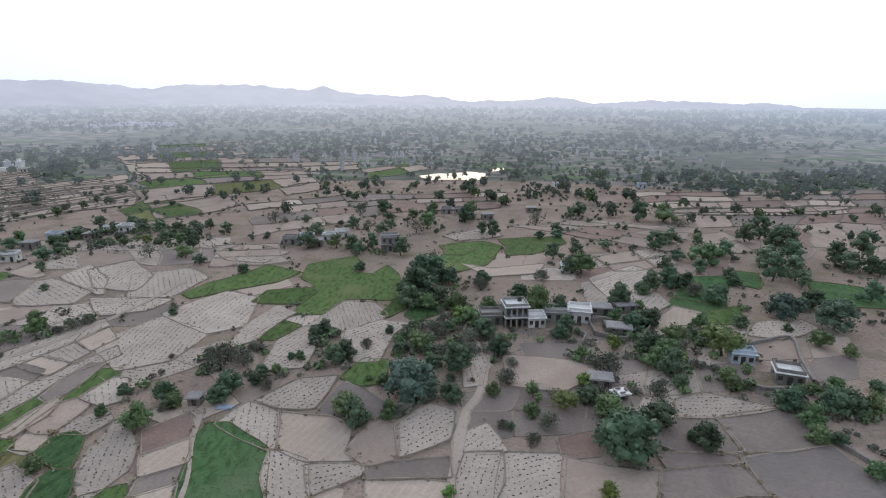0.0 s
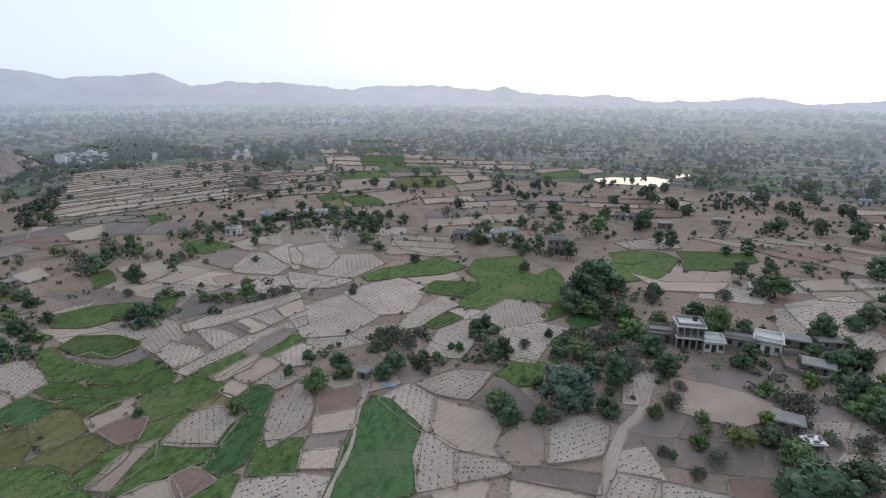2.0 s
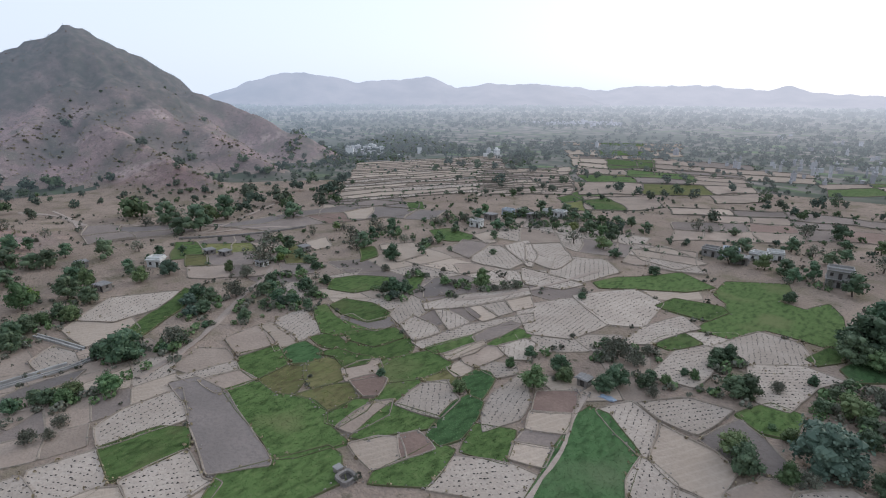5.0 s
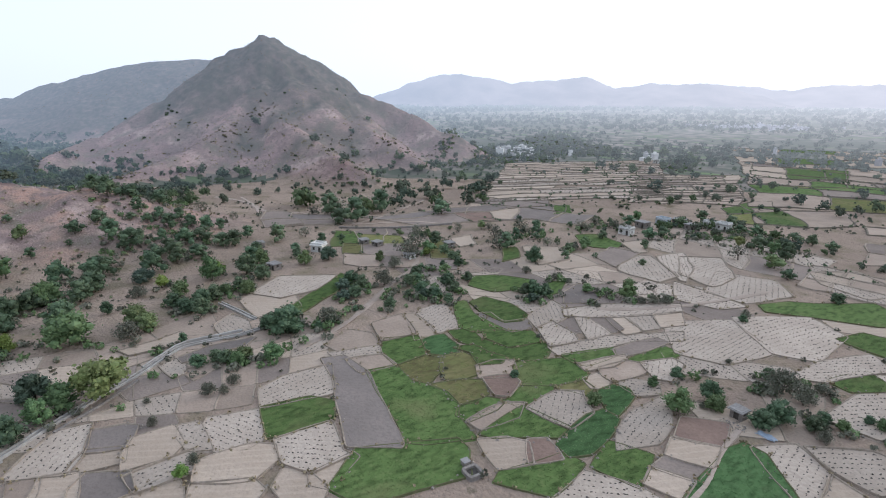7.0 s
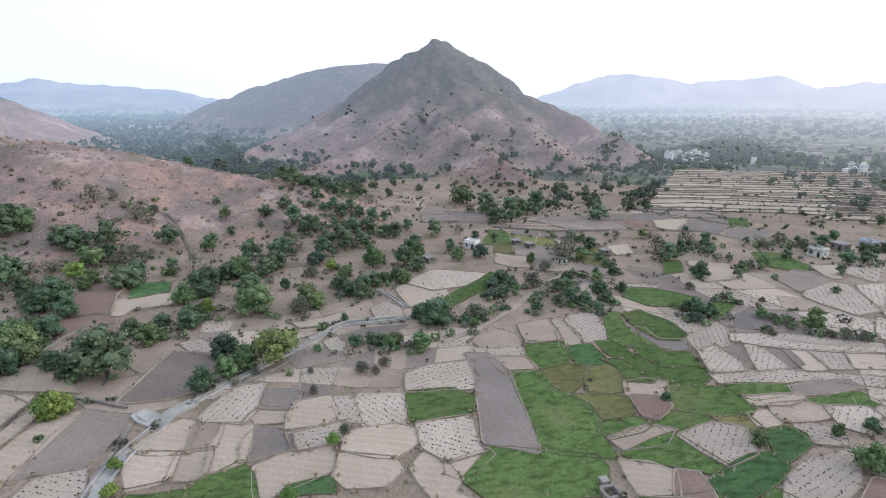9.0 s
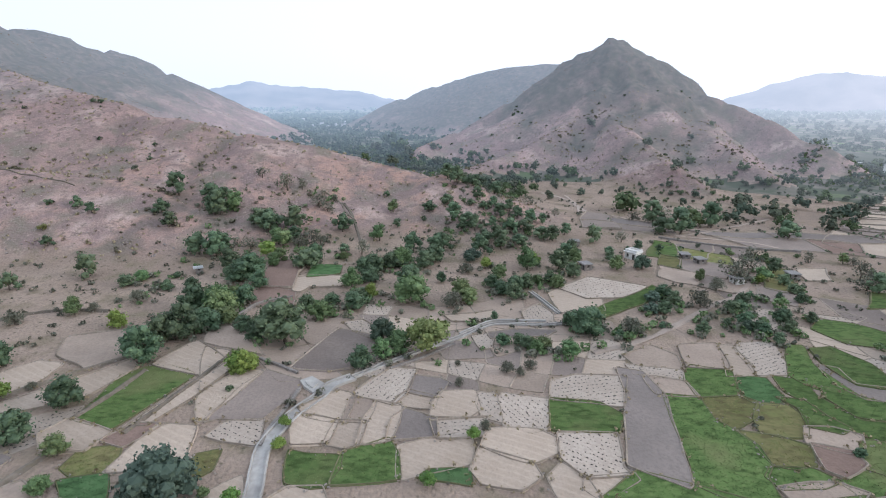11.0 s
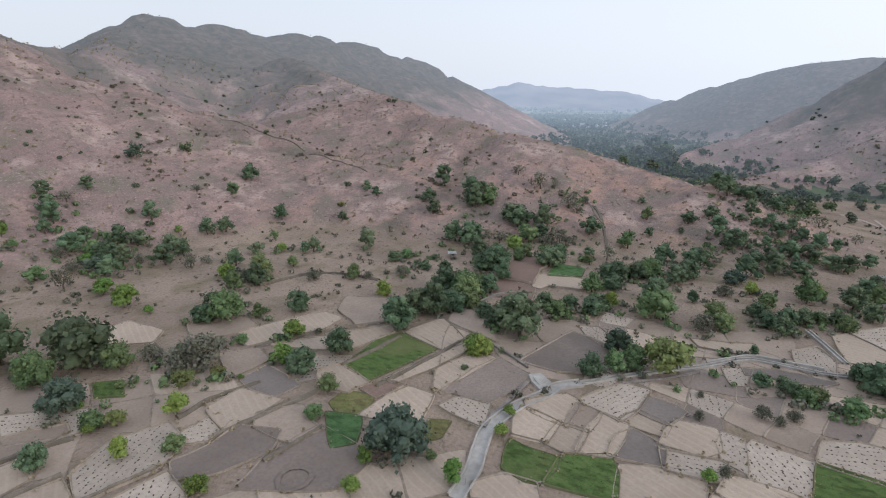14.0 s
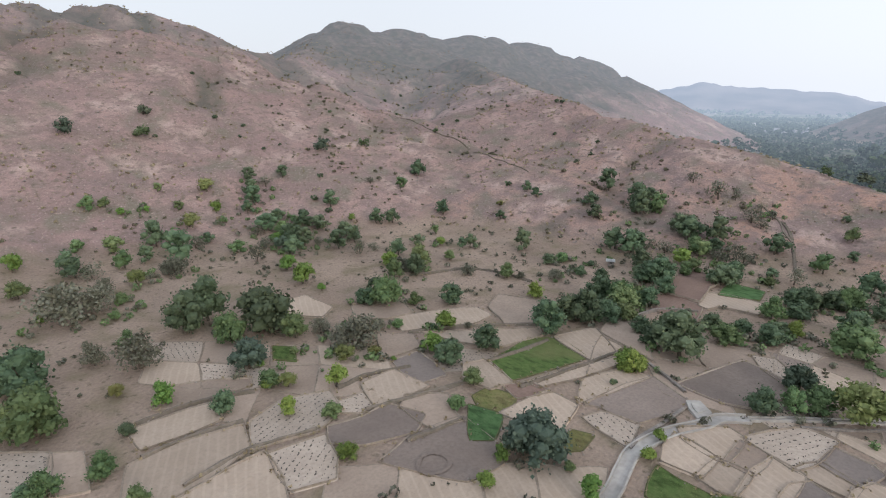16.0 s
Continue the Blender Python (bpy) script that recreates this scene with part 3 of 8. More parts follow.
        me = heap_rows(ring, z, gap, size, rng, low)
        if me:
            part("heaps", me, M["heap"], ob, "dark dung heaps", "stuff")
    return ob


def terraces(a, b, c, d, n, m, kinds):
    """A patchwork of fields over the four-sided plot a b c d: n strips from a-b to d-c, each of m fields."""
    a, b, c, d = (np.array(p, float) for p in (a, b, c, d))
    rng = field_rng
    us = np.linspace(0, 1, n + 1)
    us[1:-1] += rng.uniform(-0.25, 0.25, n - 1) / n
    for i in range(n):
        vs = np.linspace(0, 1, m + 1)
        vs[1:-1] += rng.uniform(-0.3, 0.3, m - 1) / m

        def place(u, v):
            return tuple((a + (b - a) * v) * (1 - u) + (d + (c - d) * v) * u)
        g = 0.04 / n
        for j in range(m):
            if rng.rand() < 0.93:
                bow = rng.uniform(-0.12, 0.12) / n
                q = [place(us[i] + g, vs[j] + 0.006), place(us[i] + g + bow, (vs[j] + vs[j + 1]) / 2), place(us[i] + g, vs[j + 1] - 0.006),
                     place(us[i + 1] - g, vs[j + 1] - 0.006), place(us[i + 1] - g + bow, (vs[j] + vs[j + 1]) / 2), place(us[i + 1] - g, vs[j] + 0.006)]
                if height(*np.array(q).T).max() < 1.6:
                    field(kinds[rng.randint(len(kinds))], *q)


M["verge"] = soil("grassy_field_verge", (0.13, 0.135, 0.075), (0.10, 0.11, 0.055), (0.17, 0.15, 0.09), broad=0.3)
M["green_floor"] = crop("green_crop_floor", (0.105, 0.16, 0.056), (0.086, 0.136, 0.047), (0.13, 0.172, 0.068))
M["dark_floor"] = crop("blue_green_crop_floor", (0.082, 0.152, 0.064), (0.072, 0.136, 0.056), (0.096, 0.16, 0.072))
M["olive_floor"] = crop("yellowing_crop_floor", (0.15, 0.155, 0.065), (0.19, 0.17, 0.085), (0.12, 0.135, 0.055))


def fill(a, b, c, d, n, m, kinds, seed, lift=0.0):
    """Lower fields between the raised ones: a loose patchwork over the plot a b c d that lies just under them."""
    a, b, c, d = (np.array(p, float) for p in (a, b, c, d))
    rng = np.random.RandomState(seed)
    gu, gv = np.meshgrid(np.linspace(0, 1, n + 1), np.linspace(0, 1, m + 1), indexing="ij")
    gu = gu + rng.uniform(-0.14, 0.14, gu.shape) / n
    gv = gv + rng.uniform(-0.2, 0.2, gv.shape) / m
    px = (a[0] + (b[0] - a[0]) * gv) * (1 - gu) + (d[0] + (c[0] - d[0]) * gv) * gu
    py = (a[1] + (b[1] - a[1]) * gv) * (1 - gu) + (d[1] + (c[1] - d[1]) * gv) * gu
    for i in range(n):
        for j in range(m):
            q = np.array([(px[i, j], py[i, j]), (px[i, j + 1], py[i, j + 1]), (px[i + 1, j + 1], py[i + 1, j + 1]), (px[i + 1, j], py[i + 1, j])])
            mid = q.mean(0)
            q = mid + (q - mid) * 0.985
            probe = np.concatenate([q * 0.8 + mid * 0.2, q * 0.4 + mid * 0.6, mid[None]])
            hid = taken(probe[:, 0], probe[:, 1])
            if hid.mean() > 0.45 or height(q[:, 0], q[:, 1]).max() > 1.2 or rng.rand() < 0.06:
                continue
            field(kinds[rng.randint(len(kinds))], *q, low=True, lift=lift)




field("plough", (-108.4, -44.6), (-104.1, -35.4), (-101.5, -35.0), (-89.5, -38.9), (-90.0, -46.4), (-88.5, -49.0), (-100.5, -47.0))
field("pale", (-118.6, -63.9), (-116.9, -57.2), (-114.1, -54.6), (-107.7, -53.5), (-99.1, -55.3))
field("dust", (-135.0, -68.9), (-133.7, -63.9), (-126.2, -55.4), (-115.8, -48.0), (-118.6, -54.8), (-121.2, -65.1))
field("pale", (-108.0, -50.7), (-107.9, -44.9), (-100.5, -47.0), (-88.8, -49.9), (-89.0, -50.8), (-97.3, -54.5))
field("heaps", (-88.2, -44.9), (-89.1, -38.7), (-81.6, -37.0), (-83.8, -47.0))
field("plough", (-131.5, -33.2), (-127.3, -23.7), (-123.2, -21.3), (-111.3, -25.4), (-109.0, -29.9), (-109.8, -38.9), (-118.9, -36.4))
field("heaps", (-136.2, -32.8), (-137.9, -27.9), (-131.0, -22.3), (-125.9, -22.9), (-130.4, -28.6))
field("red", (-160.0, -68.2), (-158.8, -54.9), (-144.7, -51.2), (-146.1, -63.8))
field("red", (-189.7, -69.2), (-184.6, -57.1), (-175.2, -59.3), (-161.1, -56.0), (-160.7, -67.8), (-164.6, -70.6))
field("pale", (-170.3, -57.9), (-173.7, -52.7), (-173.8, -43.2), (-164.0, -41.1), (-162.8, -50.6), (-158.2, -52.3), (-158.8, -54.9))
field("dark", (-186.7, -55.1), (-186.0, -45.6), (-176.6, -44.5), (-174.2, -48.8), (-171.8, -54.5))
field("heaps", (-110.3, -16.3), (-110.5, -10.6), (-99.6, -13.2), (-95.7, -14.9), (-99.2, -23.4))
field("grey", (-107.6, -10.4), (-106.9, -5.8), (-105.6, -4.1), (-99.6, -6.8), (-101.0, -12.2))
field("pale", (-101.0, -12.2), (-99.6, -6.8), (-95.1, -7.2), (-95.7, -14.9), (-98.7, -13.6))
field("pale", (-101.4, -5.2), (-102.3, 1.6), (-95.8, 2.2), (-93.3, 0.1), (-92.7, -7.1), (-97.0, -6.7))
field("heaps", (-101.6, 2.7), (-101.2, 6.1), (-91.1, 6.6), (-93.2, 2.8), (-97.9, 2.0))
field("heaps", (-101.9, 8.0), (-99.5, 17.7), (-89.5, 15.3), (-88.3, 12.4), (-90.2, 7.3), (-97.8, 6.4))
field("heaps", (-90.4, -6.6), (-91.7, -1.0), (-92.5, 3.3), (-86.3, 2.7), (-85.2, -5.0))
field("grey", (-93.9, -12.2), (-91.3, -6.6), (-85.4, -5.8), (-85.1, -8.8), (-84.0, -13.8), (-90.5, -13.9))
field("pale", (-96.0, -18.4), (-94.8, -13.3), (-83.9, -13.5), (-82.7, -18.9), (-90.1, -19.1))
field("dust", (-97.3, -23.6), (-96.1, -18.6), (-89.2, -18.9), (-89.5, -23.1))
field("pale", (-100.1, -27.0), (-98.6, -23.3), (-89.5, -23.1), (-89.0, -24.4), (-90.4, -30.1), (-93.5, -32.6))
field("pale", (-91.0, -32.4), (-89.0, -24.4), (-83.0, -24.1), (-82.2, -30.1), (-86.3, -31.6))
field("pale", (-88.9, -24.1), (-88.9, -18.9), (-82.7, -18.9), (-81.6, -20.4), (-82.5, -24.0))
field("dark", (-75.5, -4.9), (-75.9, 1.3), (-71.7, 1.2), (-73.7, -6.6))
field("green", (-100.1, 17.8), (-98.7, 27.3), (-95.0, 30.9), (-89.1, 28.7), (-89.3, 16.4))
field("heaps", (-107.6, 19.9), (-110.4, 25.1), (-110.7, 35.4), (-98.3, 31.9), (-100.1, 17.8))
field("heaps", (-88.0, 17.7), (-88.2, 28.4), (-80.1, 27.5), (-78.2, 28.5), (-76.8, 21.3), (-80.7, 18.3))
field("pale", (-88.5, 4.5), (-88.6, 13.5), (-86.3, 16.9), (-82.0, 16.5), (-79.4, 12.0), (-82.8, 3.6))
field("pale", (-82.1, 3.1), (-79.1, 11.9), (-75.8, 13.3), (-72.4, 9.9), (-72.6, 3.7), (-75.7, 2.1))
field("pale", (-76.5, 21.3), (-78.1, 28.8), (-76.4, 29.2), (-71.9, 22.9), (-73.9, 20.6))
field("pale", (-79.2, 17.9), (-76.0, 21.2), (-72.0, 22.5), (-69.7, 20.8), (-65.8, 24.7), (-67.8, 17.1), (-75.3, 15.1))
field("heaps", (-129.9, 2.2), (-132.1, 7.4), (-123.8, 7.0), (-122.8, 4.6))
field("pale", (-142.9, -6.3), (-144.4, 0.5), (-147.1, 6.9), (-139.8, 6.4), (-139.4, 0.4), (-139.3, -4.1))
field("heaps", (-147.6, 17.5), (-153.3, 22.6), (-145.7, 25.5), (-137.4, 24.8), (-136.9, 18.4))
field("pale", (-162.7, 25.9), (-167.2, 30.4), (-161.9, 41.4), (-149.0, 41.0), (-147.3, 28.4))
field("grey", (-132.5, 5.9), (-134.3, 13.5), (-134.3, 24.3), (-130.7, 20.5), (-130.4, 11.6), (-128.7, 7.1))
field("green", (-153.6, 42.3), (-162.1, 52.3), (-172.1, 62.2), (-168.8, 62.7), (-156.1, 54.3), (-148.0, 45.2), (-141.7, 36.5), (-145.7, 34.9))
field("dust", (-126.6, 53.2), (-129.0, 62.6), (-115.8, 59.7), (-116.4, 50.6))
field("pale", (-128.0, 63.4), (-127.4, 66.1), (-112.9, 64.5), (-112.2, 58.0))
field("heaps", (-128.8, 68.6), (-130.1, 77.2), (-119.5, 73.9), (-113.5, 71.7), (-112.9, 64.5), (-126.1, 66.4))
field("dust", (-121.2, 37.9), (-126.4, 45.8), (-121.8, 49.7), (-115.2, 48.6), (-116.8, 39.5))
field("heaps", (-116.4, 37.2), (-114.3, 48.3), (-109.9, 47.2), (-112.1, 38.0))
field("dust", (-111.2, 39.4), (-109.3, 47.0), (-103.3, 48.0), (-103.9, 40.0))
field("grey", (-114.0, 34.3), (-112.7, 39.6), (-102.2, 41.4), (-95.2, 39.4), (-75.9, 37.7), (-75.0, 36.8), (-80.6, 28.8), (-88.7, 30.4), (-104.1, 34.0))
field("green", (-116.8, 51.6), (-114.1, 59.7), (-103.9, 56.9), (-103.3, 48.0), (-110.5, 48.2))
field("dark", (-111.7, 60.3), (-110.9, 65.8), (-103.2, 65.7), (-99.7, 62.5), (-100.6, 58.7), (-103.8, 57.2))
field("olive", (-102.6, 48.4), (-103.3, 57.0), (-100.5, 59.4), (-95.9, 56.2), (-92.3, 51.0), (-95.4, 48.5))
field("olive", (-100.0, 59.1), (-99.2, 64.4), (-94.9, 65.4), (-89.4, 62.6), (-89.4, 58.0), (-91.3, 55.1), (-95.4, 56.2))
field("green", (-103.6, 41.3), (-102.6, 48.4), (-94.3, 48.0), (-92.8, 49.3), (-86.4, 52.4), (-81.2, 52.5), (-78.0, 50.3), (-72.8, 49.9), (-69.7, 49.6), (-73.4, 40.9), (-75.7, 38.2), (-83.5, 39.4), (-95.1, 40.0))
field("olive", (-91.3, 50.5), (-89.0, 57.7), (-86.3, 61.3), (-81.5, 59.5), (-80.3, 56.2), (-81.1, 53.1), (-86.9, 52.7))
field("green", (-80.2, 52.6), (-80.1, 58.6), (-77.0, 61.5), (-75.2, 57.8), (-74.5, 51.5), (-77.6, 50.4))
field("green", (-102.2, 63.9), (-100.9, 69.1), (-95.2, 69.8), (-92.0, 72.0), (-90.2, 69.3), (-92.6, 64.6), (-97.4, 66.2))
field("green", (-112.1, 68.0), (-110.5, 74.3), (-102.8, 73.3), (-95.1, 75.6), (-94.2, 86.9), (-91.2, 85.9), (-87.4, 80.6), (-87.0, 72.5), (-91.6, 71.7), (-96.6, 69.3), (-100.9, 69.1), (-104.3, 67.4))
field("green", (-128.2, 79.7), (-128.4, 84.4), (-117.9, 80.5), (-110.4, 81.5), (-104.3, 82.2), (-108.3, 73.7), (-112.8, 72.0))
field("green", (-126.8, 85.3), (-128.3, 91.7), (-120.2, 95.3), (-110.8, 94.4), (-108.3, 90.0), (-109.5, 85.1), (-119.0, 83.8))
field("grey", (-118.4, 81.7), (-116.6, 85.7), (-109.5, 85.1), (-108.6, 91.9), (-102.6, 88.9), (-102.9, 82.7), (-109.0, 80.6))
field("green", (-107.6, 76.5), (-102.9, 82.7), (-100.8, 87.5), (-94.5, 85.6), (-95.8, 76.1), (-102.5, 74.6))
field("dust", (-91.9, 64.2), (-91.5, 68.8), (-89.4, 72.3), (-86.3, 70.6), (-84.9, 67.0), (-87.3, 61.9))
field("red", (-86.8, 62.3), (-84.8, 67.6), (-81.5, 67.8), (-78.5, 63.1), (-80.1, 61.1))
field("green", (-87.3, 71.4), (-87.7, 74.5), (-83.8, 85.4), (-76.3, 84.1), (-75.0, 81.4), (-76.8, 73.9), (-80.4, 67.7))
field("green", (-80.4, 67.7), (-76.5, 73.7), (-73.9, 70.2), (-73.9, 62.9), (-77.0, 61.5))
field("dust", (-75.0, 51.3), (-76.4, 60.4), (-74.5, 63.9), (-71.2, 59.7), (-71.0, 52.1))
field("green", (-70.1, 51.0), (-73.8, 63.4), (-69.2, 64.6), (-64.0, 66.0), (-62.0, 62.6), (-65.4, 57.7), (-67.4, 52.5))
field("heaps", (-72.8, 63.8), (-74.3, 72.4), (-71.3, 76.8), (-68.3, 74.6), (-65.3, 73.6), (-63.3, 66.0))
field("olive", (-76.3, 73.5), (-74.5, 81.0), (-71.3, 80.6), (-70.3, 77.1), (-73.6, 75.0))
field("green", (-86.2, 85.3), (-82.8, 99.0), (-78.9, 95.7), (-78.9, 86.5), (-81.6, 84.8))
field("pale", (-80.4, 85.1), (-78.3, 98.0), (-76.4, 96.7), (-75.5, 91.5), (-77.2, 84.9))
field("dust", (-76.4, 88.2), (-75.6, 95.7), (-71.7, 98.5), (-69.7, 94.7), (-70.8, 86.6), (-73.6, 86.8))
field("pale", (-74.8, 82.0), (-75.0, 86.9), (-71.8, 86.3), (-69.7, 83.5), (-71.3, 80.6))
field("dark", (-69.5, 80.7), (-69.7, 85.5), (-67.1, 86.6), (-64.9, 84.8), (-62.0, 77.4), (-64.4, 76.9))
field("dark", (-62.0, 62.6), (-64.9, 72.0), (-64.7, 76.0), (-60.8, 76.2), (-59.2, 73.4), (-55.8, 64.6), (-56.9, 60.4), (-61.0, 60.7))
field("green", (-71.9, 22.9), (-78.6, 30.2), (-75.1, 37.4), (-71.3, 46.3), (-67.5, 46.2), (-65.2, 44.3), (-61.4, 42.5), (-65.6, 25.6))
field("pale", (-68.5, 49.5), (-66.3, 54.0), (-63.5, 56.3), (-58.7, 53.1), (-60.1, 47.6), (-64.2, 48.3))
field("red", (-64.0, 57.2), (-62.6, 59.9), (-59.4, 59.3), (-57.3, 58.7), (-58.7, 53.1))
field("plough", (-81.7, 98.6), (-80.8, 112.1), (-77.1, 112.2), (-77.0, 103.1), (-78.2, 96.5))
field("green", (-76.1, 96.3), (-76.5, 102.5), (-76.5, 110.0), (-71.9, 110.2), (-70.9, 106.0), (-73.0, 100.0))
field("heaps", (-72.8, 98.3), (-70.9, 106.0), (-68.0, 105.2), (-64.3, 97.7), (-66.7, 95.3))
field("heaps", (-58.5, 73.8), (-61.2, 80.2), (-62.0, 89.7), (-60.9, 90.9), (-55.4, 83.0), (-52.6, 77.4), (-54.6, 69.7))
field("heaps", (-69.8, 86.8), (-69.7, 90.7), (-65.3, 93.6), (-62.7, 90.5), (-64.6, 86.3))
field("heaps", (-109.1, 94.0), (-115.1, 107.7), (-107.7, 106.7), (-103.4, 102.9), (-100.1, 90.2))
field("heaps", (-107.7, 106.7), (-102.7, 119.7), (-93.1, 137.6), (-88.1, 132.5), (-92.2, 122.2), (-96.1, 112.8), (-103.4, 102.9))
field("heaps", (-100.9, 90.8), (-102.5, 97.1), (-94.2, 96.2), (-90.4, 94.3), (-91.2, 85.9))
field("plough", (-102.5, 97.3), (-101.9, 104.9), (-94.2, 101.8), (-94.2, 96.2))
field("heaps", (-101.3, 104.7), (-99.3, 107.5), (-89.2, 104.9), (-89.6, 97.5), (-94.5, 100.5))
field("plough", (-99.0, 107.6), (-96.1, 112.8), (-89.3, 109.8), (-89.2, 104.9))
field("pale", (-95.7, 111.6), (-94.6, 116.3), (-85.7, 113.1), (-86.3, 107.4))
field("heaps", (-93.5, 116.9), (-91.5, 124.9), (-84.5, 118.2), (-85.6, 113.8))
field("pale", (-90.9, 125.0), (-88.1, 132.5), (-82.7, 125.4), (-84.2, 119.4))
field("heaps", (-91.2, 85.6), (-88.5, 101.8), (-85.9, 107.0), (-79.7, 121.5), (-76.2, 115.7), (-82.6, 104.9), (-83.4, 96.6), (-86.3, 84.7))
field("grey", (-117.3, 115.3), (-121.5, 124.9), (-109.6, 122.1), (-107.1, 116.8), (-110.8, 109.4))
field("green", (-145.2, 99.8), (-143.2, 107.8), (-133.7, 114.2), (-127.8, 108.6), (-130.6, 97.1), (-138.8, 93.7))
field("green", (-128.0, 117.6), (-124.6, 121.7), (-118.6, 113.5), (-118.9, 109.0))
field("green", (-170.9, 127.2), (-169.3, 133.5), (-156.8, 126.5), (-155.5, 118.7))
field("green", (-171.9, 172.1), (-169.8, 181.0), (-151.4, 176.7), (-148.3, 167.0), (-155.2, 161.4))
field("plough", (-144.4, 151.0), (-150.4, 166.7), (-139.7, 170.1), (-130.7, 147.7))
field("heaps", (-128.4, 146.4), (-137.3, 167.4), (-133.6, 170.3), (-113.1, 159.1), (-111.2, 148.5))
field("heaps", (-133.1, 172.2), (-129.6, 186.7), (-107.0, 157.2), (-109.3, 156.4))
field("pale", (-151.4, 176.7), (-151.5, 191.2), (-138.8, 173.9), (-141.2, 169.3))
field("pale", (-168.6, 136.6), (-162.1, 147.6), (-147.2, 139.6), (-146.9, 128.0))
field("pale", (-195.5, 122.2), (-195.1, 131.8), (-183.3, 125.5), (-181.0, 117.7))
field("green", (-227.6, 210.1), (-222.7, 219.5), (-207.4, 203.6), (-210.0, 193.0))
field("pale", (-73.1, -140.2), (-78.4, -140.8), (-78.9, -128.1), (-73.2, -124.1), (-67.8, -131.4))
field("pale", (-87.9, -109.6), (-108.8, -99.5), (-107.6, -93.0), (-100.1, -91.9), (-83.1, -101.4))
field("pale", (-85.4, -96.5), (-99.3, -85.8), (-111.3, -78.5), (-108.3, -74.7), (-96.0, -78.0), (-89.4, -86.2))
field("green", (-88.2, -74.4), (-104.2, -75.4), (-110.8, -71.1), (-106.2, -60.1), (-85.5, -65.4))
field("pale", (-109.9, -71.4), (-121.8, -67.9), (-113.2, -56.6), (-106.0, -58.4))
field("pale", (-85.4, -63.9), (-104.9, -57.8), (-112.1, -55.2), (-109.8, -52.6), (-87.1, -59.2), (-87.3, -61.5))
field("red", (-81.8, -64.9), (-87.1, -62.1), (-86.9, -56.9), (-80.4, -60.3))
field("pale", (-73.1, -59.1), (-86.7, -57.5), (-86.3, -50.4), (-76.2, -48.3), (-74.2, -54.6))
field("olive", (-73.9, -66.5), (-78.5, -66.7), (-80.1, -60.8), (-73.4, -58.6), (-72.0, -63.6))
field("pale", (-82.7, -77.0), (-88.0, -75.0), (-84.3, -65.2), (-78.8, -66.2), (-78.0, -72.9))
field("dust", (-77.2, -103.8), (-82.9, -98.4), (-80.0, -91.7), (-71.0, -93.0))
field("grey", (-71.2, -89.9), (-78.3, -89.2), (-76.0, -77.2), (-68.2, -78.7))
field("pale", (-60.2, -86.4), (-68.0, -86.3), (-69.4, -76.2), (-63.6, -76.9), (-57.1, -78.2))
field("heaps", (-51.4, -84.7), (-59.3, -83.8), (-60.0, -80.2), (-54.1, -78.9), (-50.9, -81.9))
field("dust", (-63.9, -76.4), (-70.0, -70.2), (-66.1, -65.3), (-65.6, -62.3), (-59.9, -64.8), (-60.4, -73.4))
field("plough", (-53.4, -76.6), (-58.6, -77.1), (-61.5, -69.0), (-56.5, -66.6), (-48.4, -70.5), (-44.4, -74.4), (-46.9, -78.5))
field("plough", (-55.4, -65.5), (-66.3, -62.8), (-64.7, -52.7), (-61.5, -49.2), (-53.7, -49.8), (-47.0, -63.9))
field("dark", (-70.3, -64.9), (-72.4, -58.5), (-65.6, -54.6), (-62.6, -57.2))
field("green", (-53.8, -116.2), (-56.9, -112.2), (-54.1, -105.9), (-50.9, -110.3))
field("green", (-80.1, -29.8), (-79.3, -25.7), (-79.2, -20.5), (-76.1, -20.0), (-71.9, -20.7), (-71.6, -23.0), (-72.6, -27.3))
field("green", (-80.1, -20.2), (-84.1, -13.7), (-79.4, -11.3), (-73.6, -9.7), (-72.3, -19.9))
field("pale", (-81.9, -11.1), (-87.4, 0.5), (-82.3, 1.3), (-77.7, 1.2), (-73.2, -9.6))
field("pale", (-66.6, -30.4), (-70.9, -26.7), (-71.5, -21.5), (-67.8, -19.8), (-63.5, -29.0))
field("heaps", (-0.6, -109.0), (-7.0, -104.0), (-5.5, -94.0), (0.7, -96.0))
field("dust", (-7.4, -103.7), (-11.3, -100.1), (-10.0, -89.8), (-5.5, -92.2))
field("pale", (-19.2, -101.6), (-33.9, -100.9), (-34.7, -97.3), (-32.3, -94.3), (-27.1, -94.2), (-19.5, -94.5))
field("pale", (-16.4, -91.2), (-22.4, -91.8), (-34.7, -89.6), (-32.1, -82.7), (-25.8, -80.5), (-17.4, -79.0), (-13.0, -83.1))
field("heaps", (-37.0, -89.9), (-44.4, -92.6), (-52.9, -89.2), (-51.0, -82.1), (-44.2, -79.4), (-38.4, -81.3), (-33.2, -81.7))
field("pale", (-18.7, -77.8), (-27.1, -79.2), (-33.2, -79.5), (-32.5, -72.2), (-30.6, -66.6))
field("heaps", (-34.2, -78.5), (-44.4, -76.8), (-42.4, -70.9), (-39.2, -65.9), (-32.6, -68.5), (-33.2, -73.5))
field("dark", (-44.9, 88.9), (-40.6, 89.3), (-30.6, 82.7), (-28.2, 72.3), (-26.3, 67.0), (-38.3, 58.3), (-41.4, 71.9), (-45.2, 84.8))
field("red", (-55.3, 86.8), (-50.0, 92.1), (-46.6, 85.0), (-52.2, 81.0))
field("pale", (-51.8, 80.5), (-46.5, 84.3), (-43.8, 79.0), (-49.4, 75.7))
